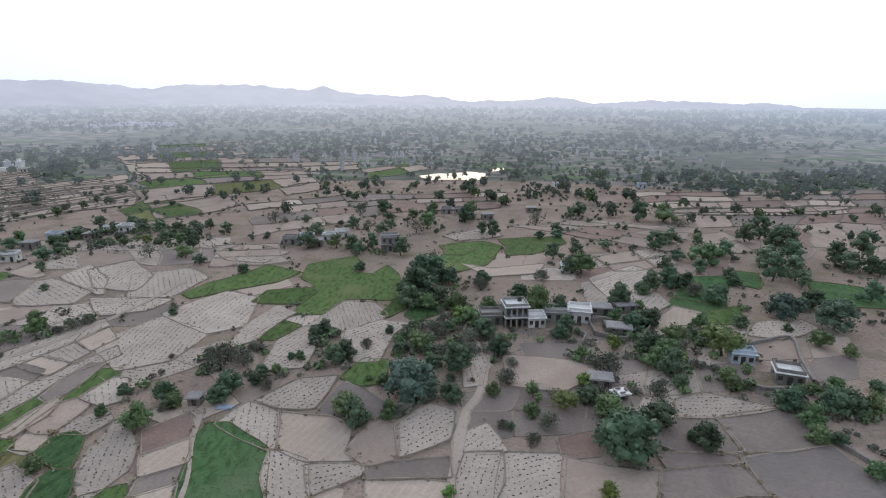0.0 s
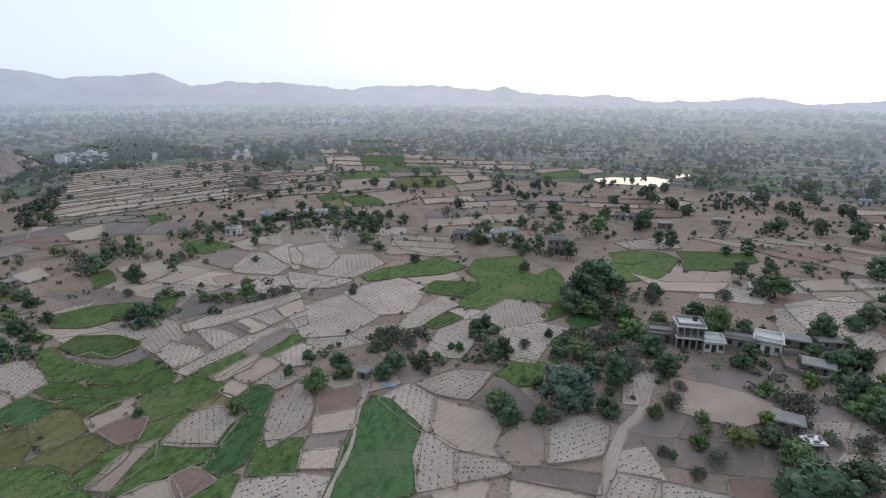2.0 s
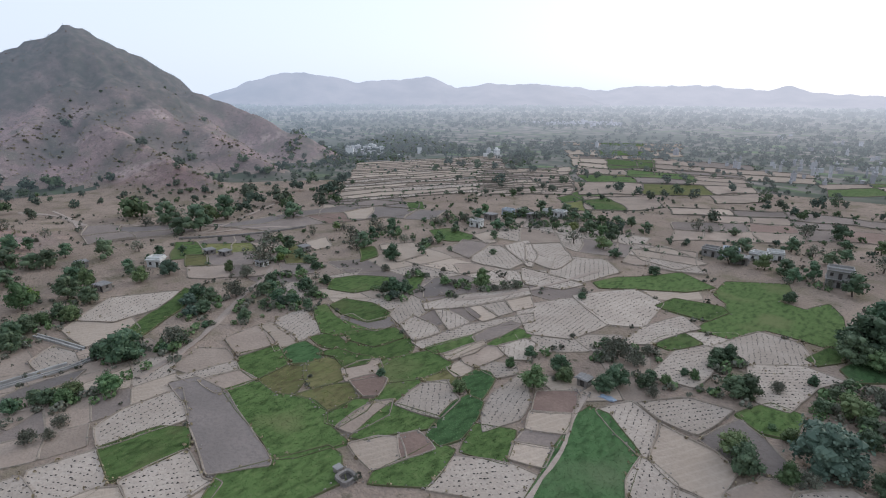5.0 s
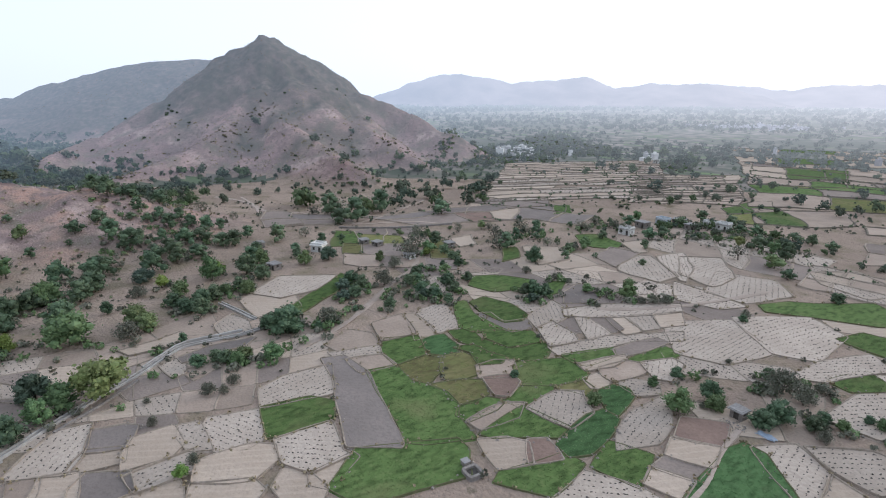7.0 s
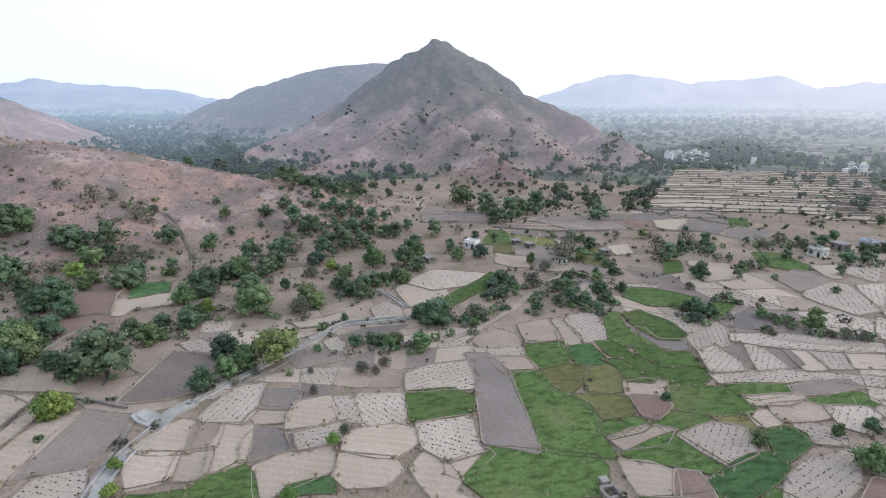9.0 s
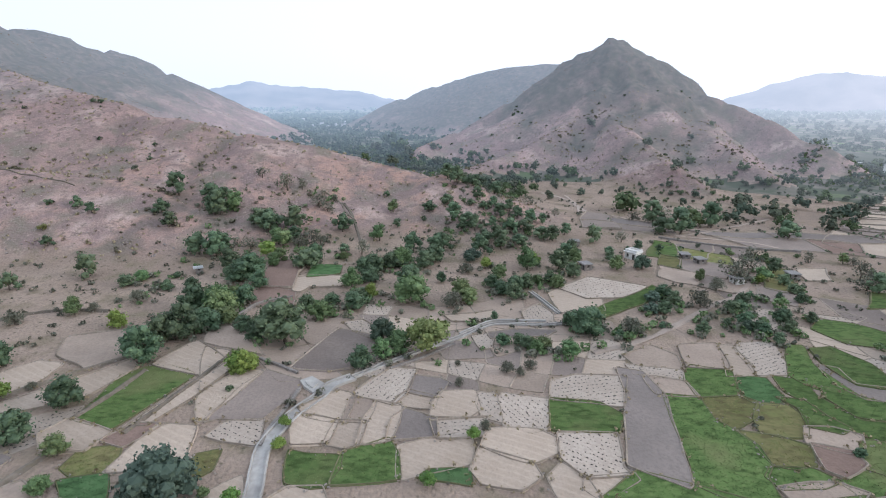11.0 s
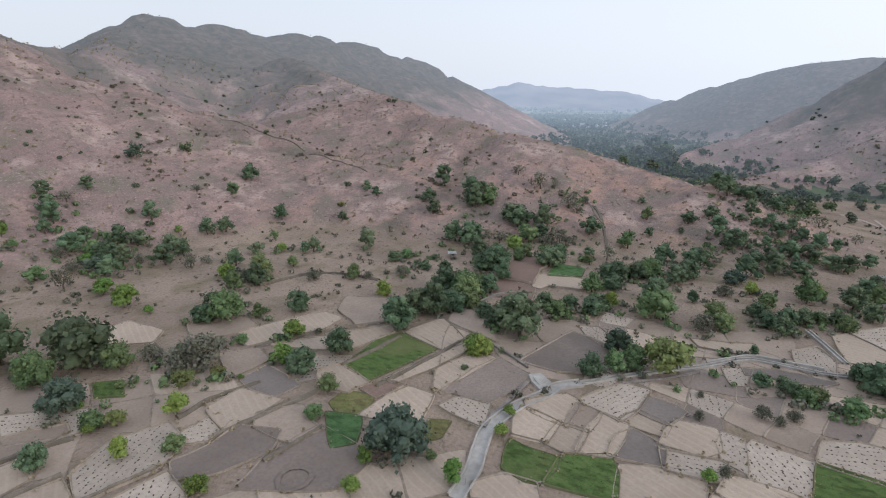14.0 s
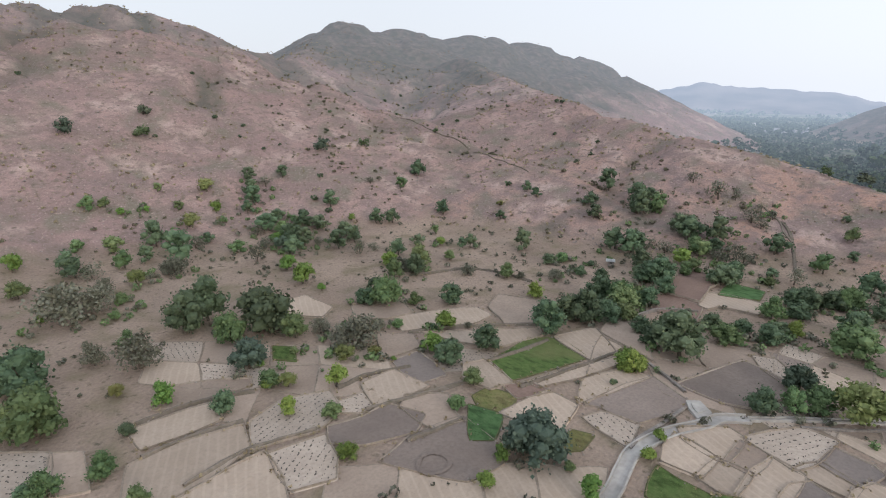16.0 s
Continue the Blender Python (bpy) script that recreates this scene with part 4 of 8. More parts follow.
field("plough", (-48.9, 75.0), (-44.1, 78.4), (-42.7, 74.0), (-48.2, 71.1))
field("pale", (-48.0, 70.8), (-42.6, 73.5), (-41.0, 68.4), (-46.2, 66.5))
field("heaps", (-52.4, 60.2), (-44.9, 64.6), (-40.2, 65.3), (-39.0, 57.8), (-49.6, 50.2), (-51.1, 55.8))
field("heaps", (-43.0, 88.9), (-39.2, 97.1), (-31.9, 94.4), (-30.9, 90.2), (-29.4, 83.6), (-30.6, 82.7))
field("heaps", (-29.9, 82.2), (-27.6, 81.9), (-23.1, 79.4), (-20.6, 71.1), (-25.9, 67.2), (-29.0, 75.2))
field("pale", (-31.1, 93.7), (-20.7, 92.0), (-17.0, 89.5), (-16.9, 82.2), (-15.0, 80.1), (-22.7, 79.7), (-27.9, 82.6))
field("heaps", (-22.2, 78.3), (-16.8, 78.8), (-13.2, 78.2), (-13.1, 76.4), (-20.2, 71.3))
field("dust", (-16.1, 82.7), (-12.5, 90.8), (-9.4, 91.1), (-7.4, 80.5), (-12.4, 78.8))
field("grey", (-23.5, 94.4), (-20.5, 105.2), (-16.0, 102.2), (-11.0, 96.9), (-12.9, 92.5), (-19.4, 92.9))
field("green", (-21.6, 107.1), (-17.9, 115.4), (-12.2, 115.2), (-12.7, 105.8), (-16.5, 104.3))
field("heaps", (-8.7, 89.8), (-2.9, 97.7), (1.6, 95.4), (0.8, 86.4), (-7.1, 80.8))
field("heaps", (-37.7, 98.1), (-30.8, 106.1), (-22.9, 107.5), (-25.0, 95.7), (-32.3, 95.4))
field("green", (-48.6, 127.3), (-45.2, 139.1), (-38.3, 134.8), (-43.7, 126.6))
field("green", (-57.1, 152.1), (-55.6, 162.7), (-43.7, 165.0), (-40.8, 161.1), (-42.8, 151.1), (-49.8, 151.6))
field("green", (-42.7, 143.4), (-42.2, 160.1), (-43.0, 168.7), (-48.5, 174.7), (-49.0, 189.3), (-32.7, 201.3), (-29.9, 191.9), (-31.1, 180.6), (-24.9, 178.8), (-20.0, 188.8), (-15.5, 179.6), (-12.9, 160.2), (-14.8, 154.1), (-20.5, 154.6), (-29.6, 155.5), (-34.1, 143.3))
field("green", (-18.4, 142.9), (-14.9, 154.9), (-11.6, 155.5), (-11.3, 148.0), (-15.4, 141.0))
field("green", (-2.8, 215.5), (3.7, 216.5), (11.5, 208.5), (8.5, 203.2), (1.0, 204.1))
field("green", (11.5, 218.7), (21.4, 212.5), (20.6, 197.4), (12.9, 209.6))
field("green", (-80.2, 158.8), (-76.6, 169.1), (-70.6, 175.0), (-63.2, 188.8), (-50.3, 180.6), (-56.5, 170.3), (-65.7, 163.5), (-75.9, 154.7))
field("dark", (-10.6, 142.5), (-7.7, 150.6), (-1.7, 152.9), (-2.2, 143.0), (-7.5, 137.4))
field("heaps", (-85.6, 122.6), (-78.2, 139.8), (-61.4, 129.7), (-63.5, 114.3), (-72.8, 109.7))
field("heaps", (-79.4, 142.0), (-66.8, 161.3), (-56.6, 155.5), (-53.7, 135.4), (-61.4, 129.7))
field("heaps", (-53.3, 134.6), (-48.9, 149.4), (-42.0, 143.9), (-45.8, 136.2), (-48.3, 126.6), (-53.9, 121.3))
field("heaps", (-41.9, 125.8), (-37.1, 133.5), (-32.5, 132.6), (-31.4, 111.7), (-41.8, 110.8))
field("heaps", (-35.9, 134.3), (-30.4, 152.3), (-21.4, 151.6), (-16.9, 141.9), (-19.8, 130.2), (-29.2, 130.9))
field("heaps", (-26.1, 129.4), (-17.4, 137.6), (-9.7, 135.8), (-13.3, 128.1), (-14.4, 115.0), (-19.9, 114.0))
field("heaps", (5.5, 118.9), (9.1, 125.3), (10.0, 115.3), (8.4, 105.9), (4.3, 104.9))
field("heaps", (-127.0, 179.2), (-118.8, 191.0), (-102.0, 176.7), (-99.5, 160.4), (-115.1, 162.3))
field("heaps", (-107.6, 177.5), (-91.2, 184.6), (-79.5, 175.1), (-83.3, 156.5), (-96.0, 154.8))
field("heaps", (-107.8, 154.3), (-96.0, 154.8), (-81.9, 153.8), (-85.1, 144.5), (-95.6, 140.2))
field("pale", (-91.3, 205.5), (-79.5, 220.0), (-58.9, 208.4), (-64.0, 190.8), (-78.7, 193.9))
field("heaps", (3.9, 81.5), (10.3, 81.6), (10.0, 74.3), (8.7, 70.2), (2.2, 70.1))
field("heaps", (10.8, 81.6), (21.7, 81.7), (19.3, 70.3), (9.2, 70.2))
field("dust", (22.0, 80.9), (25.1, 79.4), (31.2, 77.3), (36.6, 76.6), (33.8, 70.4), (20.1, 70.3))
field("red", (21.6, 85.8), (27.4, 88.4), (27.7, 81.7), (23.6, 81.2), (21.7, 81.7))
field("plough", (42.1, 92.3), (52.5, 93.4), (53.0, 82.8), (48.6, 82.0), (42.0, 82.7), (38.9, 85.1))
field("plough", (53.7, 93.4), (69.4, 95.6), (69.0, 88.9), (68.3, 84.6), (61.1, 82.9), (53.4, 82.5))
field("plough", (37.6, 76.6), (50.6, 78.2), (51.4, 70.6), (34.7, 70.4))
field("grey", (52.8, 80.5), (69.8, 83.8), (70.0, 79.9), (72.7, 74.9), (69.4, 70.8), (52.3, 70.6))
field("plough", (38.5, 81.5), (51.2, 81.2), (51.0, 78.9), (38.8, 77.4))
field("heaps", (48.4, 99.6), (54.7, 101.9), (66.6, 95.6), (61.5, 94.5), (46.4, 93.3))
field("heaps", (3.0, 86.4), (8.5, 91.0), (11.0, 83.1), (9.8, 81.9), (4.4, 82.3))
field("dust", (14.7, 118.1), (29.0, 115.4), (35.5, 110.1), (25.0, 102.6), (14.5, 104.8))
field("dark", (72.9, 156.9), (89.5, 162.2), (81.9, 143.6), (73.1, 145.5), (68.3, 149.8))
field("pale", (58.5, 137.2), (70.0, 149.8), (76.0, 144.7), (64.0, 131.8), (56.6, 128.2))
field("dark", (122.2, 173.8), (135.7, 171.2), (142.3, 163.2), (132.6, 151.0), (120.9, 153.0), (115.4, 157.7))
field("dark", (101.2, 185.6), (111.8, 182.7), (101.6, 167.7), (97.0, 173.2))
field("heaps", (47.0, 172.2), (58.3, 178.4), (49.4, 143.0), (41.9, 138.9))
field("heaps", (59.0, 151.9), (69.6, 161.8), (69.2, 152.1), (59.2, 143.2))
field("heaps", (87.8, 139.7), (99.9, 143.9), (101.2, 136.1), (87.5, 128.7), (81.1, 130.3))
field("green", (0.2, 217.5), (16.0, 222.5), (22.4, 213.8), (18.1, 190.5), (7.4, 183.5), (0.2, 186.7))
field("green", (23.7, 227.4), (49.4, 233.1), (52.4, 223.5), (35.1, 205.8), (25.7, 201.6))
field("pale", (7.8, 192.3), (19.8, 185.8), (37.3, 193.0), (33.2, 180.9), (17.0, 177.4))
field("green", (-59.2, 47.5), (-58.2, 52.6), (-58.4, 59.8), (-54.1, 61.2), (-50.4, 50.7), (-57.7, 45.1))
field("green", (-53.1, 62.0), (-57.0, 70.0), (-50.4, 73.7), (-46.0, 64.6))
field("heaps", (50.7, 177.5), (70.7, 191.6), (78.0, 179.3), (63.4, 154.8), (52.3, 152.2))
field("dark", (84.2, 178.3), (100.4, 179.8), (83.2, 152.8), (74.0, 157.4))
field("green", (78.4, 145.7), (89.9, 152.5), (82.5, 138.5), (72.7, 136.0))
field("plough", (-11.5, 78.2), (0.7, 80.8), (1.2, 75.8), (-11.6, 75.0))
field("pale", (-11.5, 74.3), (0.9, 74.4), (0.7, 65.9), (-9.8, 65.8))
field("heaps", (-0.9, 232.4), (23.1, 249.1), (26.8, 233.2), (6.4, 223.0))
field("heaps", (-167.7, 29.8), (-178.4, 42.9), (-170.6, 59.9), (-160.1, 48.8), (-158.6, 37.6))
field("olive", (-78.4, -46.7), (-79.9, -42.8), (-75.1, -42.5), (-72.8, -44.5))
field("dust", (-112.6, -97.3), (-122.2, -102.1), (-126.9, -90.8), (-113.4, -81.2), (-106.0, -85.3))
field("dust", (-27.9, -113.2), (-33.4, -111.2), (-42.8, -105.6), (-41.8, -102.6), (-32.9, -103.2), (-25.3, -105.6))
field("dust", (-85.0, -124.7), (-92.6, -123.8), (-97.3, -119.8), (-93.3, -108.9), (-86.0, -110.8), (-80.3, -116.3))
terraces((-395, 303), (-346, 452), (-212, 291), (-255, 181), 18, 3, ('pale', 'pale', 'heaps', 'dust'))
terraces((-294, 356), (-252, 405), (-180, 319), (-207, 246), 13, 3, ('pale', 'dust', 'dust', 'plough'))
terraces((-114, 304), (-65, 333), (-41, 268), (-83, 232), 4, 3, ('dust', 'pale', 'plough', 'dust', 'red'))
terraces((32, 253), (79, 267), (121, 252), (93, 210), 3, 4, ('pale', 'dust', 'red', 'dust'))
terraces((121, 351), (304, 368), (243, 291), (124, 279), 4, 6, ('dust', 'pale', 'red', 'plough', 'dust'))
terraces((-65, 335), (43, 348), (31, 299), (-42, 273), 3, 4, ('dust', 'pale', 'red', 'plough'))
terraces((-94, 215), (-68, 221), (-55, 191), (-84, 186), 3, 2, ('heaps', 'heaps', 'dust'))
terraces((-393, 639), (-267, 730), (-155, 436), (-213, 381), 6, 3, ('green', 'pale', 'dust', 'plough'))
terraces((-272, 188), (-204, 224), (-184, 190), (-231, 152), 2, 3, ('grey', 'plough', 'pale'))
terraces((-285, 350), (-246, 420), (-171, 300), (-214, 261), 5, 2, ('pale', 'dust', 'dust'))
terraces((-288, 510), (-134, 493), (-79, 364), (-141, 259), 6, 3, ('dust', 'olive', 'dust', 'green', 'plough'))
terraces((-175, 286), (-173, 331), (-123, 276), (-146, 255), 2, 2, ('green', 'green', 'olive'))
terraces((59, 203), (88, 216), (88, 193), (62, 185), 2, 2, ('dust', 'heaps'))
terraces((113, 236), (148, 253), (151, 227), (108, 208), 2, 2, ('dust', 'red'))
terraces((-69, 461), (-24, 513), (-12, 464), (-52, 403), 2, 2, ('green', 'dust'))
terraces((-226, 539), (-93, 548), (-69, 461), (-169, 422), 3, 3, ('pale', 'dust', 'plough'))
terraces((132, 313), (276, 337), (251, 301), (126, 284), 2, 4, ('dust', 'red', 'plough'))
terraces((-284, 60), (-258, 95), (-240, 94), (-249, 54), 2, 2, ('plough', 'grey'))
terraces((-253, 102), (-245, 222), (-201, 187), (-226, 120), 2, 3, ('plough', 'grey', 'red'))
terraces((-226, 81), (-193, 118), (-155, 99), (-180, 67), 3, 4, ('green', 'dust', 'plough', 'olive'))
fill((-159, 102), (-68, 217), (-5, 131), (-88, 49), 9, 9, ('heaps', 'heaps', 'heaps', 'pale', 'dust'), 1)
fill((5, 121), (117, 145), (68, 69), (2, 68), 6, 7, ('plough', 'plough', 'dust', 'heaps'), 2)
fill((-151, -30), (-140, 42), (-63, 25), (-91, -22), 7, 8, ('pale', 'heaps', 'dust', 'plough'), 3)
fill((-32, -142), (-105, -66), (-66, -30), (-11, -82), 5, 7, ('pale', 'dust', 'dust', 'heaps'), 4)
fill((-171, 82), (-145, 172), (-58, 182), (-108, 67), 4, 7, ('heaps', 'dust', 'heaps', 'plough', 'pale'), 5)
fill((-42, 92), (5, 100), (3, 66), (-40, 66), 4, 5, ('heaps', 'dust', 'pale'), 6)
fill((-129, -62), (-168, 33), (-130, 33), (-102, -41), 2, 6, ('dust', 'plough', 'dust'), 7)
fill((19, 223), (102, 226), (90, 174), (15, 172), 3, 5, ('dust', 'heaps', 'red'), 8)
fill((126, 284), (253, 304), (162, 188), (88, 180), 3, 5, ('dust', 'red', 'plough'), 9)
fill((-185, 218), (-95, 230), (-64, 160), (-124, 140), 4, 6, ('heaps', 'dust', 'plough', 'pale'), 10)
fill((-114, 55), (-131, 88), (-85, 83), (-74, 56), 3, 4, ('green', 'green', 'green', 'olive'), 11, 0.05)
fill((-228, 76), (-226, 120), (-207, 110), (-203, 65), 1, 3, ('green', 'dust', 'plough'), 12, 0.05)


# ---- tracks, channels, walls, houses ----
M["concrete"] = plain("weathered_concrete", (0.45, 0.432, 0.41), (0.31, 0.296, 0.28), 0.7)
M["plaster"] = plain("whitewashed_plaster", (0.72, 0.72, 0.70), (0.58, 0.57, 0.55), 0.9)
M["cement"] = plain("bare_grey_cement", (0.34, 0.325, 0.31), (0.25, 0.24, 0.23), 1.0)
M["stone"] = plain("rubble_stone", (0.30, 0.27, 0.245), (0.17, 0.15, 0.14), 2.2, bump=0.6)
M["slab"] = plain("stone_slab_roof", (0.30, 0.29, 0.285), (0.20, 0.19, 0.185), 1.5, bump=0.5)
M["blue"] = plain("pale_blue_wash", (0.52, 0.58, 0.64), (0.42, 0.48, 0.54), 1.1)
M["tin"] = plain("dull_sheet_metal", (0.55, 0.57, 0.58), (0.42, 0.44, 0.45), 2.0, 0.45, 0.6)
M["door"] = plain("dark_painted_wood", (0.09, 0.08, 0.075), (0.05, 0.045, 0.04), 2.0)
M["brickred"] = plain("red_brown_wash", (0.30, 0.17, 0.13), (0.22, 0.13, 0.10), 1.0)
M["track"] = soil("pale_track_dust", (0.40, 0.335, 0.288), (0.35, 0.29, 0.248), (0.28, 0.232, 0.196))


def smooth_line(points, step):
    """A gliding line through the points, cut into short steps."""
    p = np.array(points, float)
    p = np.vstack([2 * p[0] - p[1], p, 2 * p[-1] - p[-2]])
    out = []
    for a, b, c, d in zip(p, p[1:], p[2:], p[3:]):
        n = max(2, int(np.hypot(*(c - b)) / step))
        t = np.arange(n)[:, None] / n
        out.append(0.5 * (2 * b + (c - a) * t + (2 * a - 5 * b + 4 * c - d) * t * t + (3 * b - a - 3 * c + d) * t ** 3))
    return np.vstack([*out, p[-2][None]])


def along(line, profile, lift=0.0, ragged=0.0, z=None):
    """Sweeps a profile of (across, up) along a line that lies on the land."""
    t = np.gradient(line, axis=0)
    t /= np.hypot(t[:, 0], t[:, 1])[:, None] + 1e-9
    nrm = np.stack([t[:, 1], -t[:, 0]], -1)
    base = height(line[:, 0], line[:, 1]) if z is None else np.full(len(line), z)
    n, verts = len(line), []
    for k, (across, up) in enumerate(profile):
        w = across * (1 + ragged * ripple(line[:, 0] + k * 13, line[:, 1], 5, 95, 3))
        verts.append(np.column_stack([line + nrm * np.reshape(w, (-1, 1)), base + up + lift]))
    i = np.arange(n - 1)
    faces = np.concatenate([np.stack([i + k * n, i + 1 + k * n, i + 1 + (k + 1) * n, i + (k + 1) * n], -1) for k in range(len(profile) - 1)])
    return np.concatenate(verts), faces


def track(width, *points, material="track", label="pale dusty farm track worn into the ground"):
    h = width / 2
    v, f = along(smooth_line(points, 1.5), [(-h * 1.3, -0.1), (-h, 0.3), (-h * 0.3, 0.33), (h * 0.3, 0.33), (h, 0.3), (h * 1.3, -0.1)], ragged=0.45)
    return sheet("road", v, f, [M[material]], label=label, category="track")


def channel(width, *points):
    """A concrete channel: a bed between two low side walls."""
    h, line = width / 2, smooth_line(points, 1.2)
    v, f = along(line, [(-h, 0.12), (0, 0.1), (h, 0.12)])
    ob = tagged(new("channel", from_arrays("channel", v, f)), "pale grey concrete irrigation channel between fields", "channel")
    ob.data.materials.append(M["concrete"])
    for s in (-1, 1):
        v, f = along(line, [(s * (h - 0.02), -0.2), (s * (h - 0.02), 0.55), (s * (h + 0.28), 0.55), (s * (h + 0.32), -0.3)][::s], ragged=0.03)
        part("side_wall", from_arrays("side_wall", v, f), M["concrete"], ob)
    return ob


def apron(*corners):
    """A cast concrete apron where the side drain falls into the channel: a thick slab with a raised kerb."""
    ring = outline(corners, 0.8, 0.1, field_rng)
    ob = tagged(new("weir_apron", None), "pale cast concrete apron where a drain meets the channel", "apron")
    ob.empty_display_size = 0.1
    for name, grow, z0, z1 in (("slab", 1.0, -0.3, 0.5), ("step", 0.55, 0.5, 0.72)):
        bm = bmesh.new()
        mid = ring.mean(0)
        top = [bm.verts.new((*(mid + (p - mid) * grow), z1)) for p in ring]
        low = [bm.verts.new((*(mid + (p - mid) * grow * 1.04), z0)) for p in ring]
        face = bm.faces.new(top)
        face.normal_update()
        bmesh.ops.triangulate(bm, faces=[face])
        for k in range(len(ring)):
            bm.faces.new((top[k - 1], low[k - 1], low[k], top[k]))
        part(name, bm, M["concrete"], ob)
    return ob


def stone_wall(tall, thick, *points, material="stone"):
    """A low wall with an uneven coping along the points."""
    line = smooth_line(points, 0.9)
    h = thick / 2
    v, f = along(line, [(-h * 1.15, -0.4), (-h, tall * 0.9), (-h * 0.6, tall), (h * 0.6, tall), (h, tall * 0.9), (h * 1.15, -0.4)], ragged=0.1)
    n = len(line)
    v[n:5 * n, 2] += np.tile(ripple(line[:, 0], line[:, 1], 2.5, 97, 3) * tall * 0.14, 4)
    f = np.concatenate([f, [[k * n for k in range(4)] for _ in range(1)], [[k * n + n - 1 for k in (3, 2, 1, 0)]]])
    ob = tagged(new("stone_wall", from_arrays("stone_wall", v, f)), "low weathered rubble wall along a field edge" if material == "stone" else "low pale cement wall beside the channel", "wall")
    ob.data.materials.append(M[material])
    return ob


def earth_bank(*points):
    """A worn terrace bank: a low ragged ridge of earth and stones, tagged as part of the ground."""
    line = smooth_line(points, 0.8)
    v, f = along(line, [(-0.9, -0.2), (-0.5, 0.45), (-0.1, 0.72), (0.3, 0.6), (0.75, -0.2)], ragged=0.5)
    n = len(line)
    v[n:4 * n, 2] += np.tile(ripple(line[:, 0], line[:, 1], 2.2, 99, 3) * 0.2, 3)
    NEAR_EDGES.append(line)
    return sheet("terrace_bank", v, f, [M["riser"]], label="worn stony earth bank along a terrace edge", category="bank")


def box(bm, x0, y0, z0, x1, y1, z1):
    v = [bm.verts.new(p) for p in ((x0, y0, z0), (x1, y0, z0), (x1, y1, z0), (x0, y1, z0), (x0, y0, z1), (x1, y0, z1), (x1, y1, z1), (x0, y1, z1))]
    for q in ((3, 2, 1, 0), (4, 5, 6, 7), (0, 1, 5, 4), (1, 2, 6, 5), (2, 3, 7, 6), (3, 0, 4, 7)):
        bm.faces.new([v[i] for i in q])


def pierced(bm, length, z0, z1, openings, thick):
    """A wall along x from 0 to length with openings (x0, x1, bottom, top) through it."""
    x = 0.0
    for a, b, lo, hi in sorted(openings):
        box(bm, x, 0, z0, a, thick, z1)
        if lo > z0 + 0.01:
            box(bm, a, 0, z0, b, thick, lo)
        box(bm, a, 0, hi, b, thick, z1)
        x = b
    box(bm, x, 0, z0, length, thick, z1)


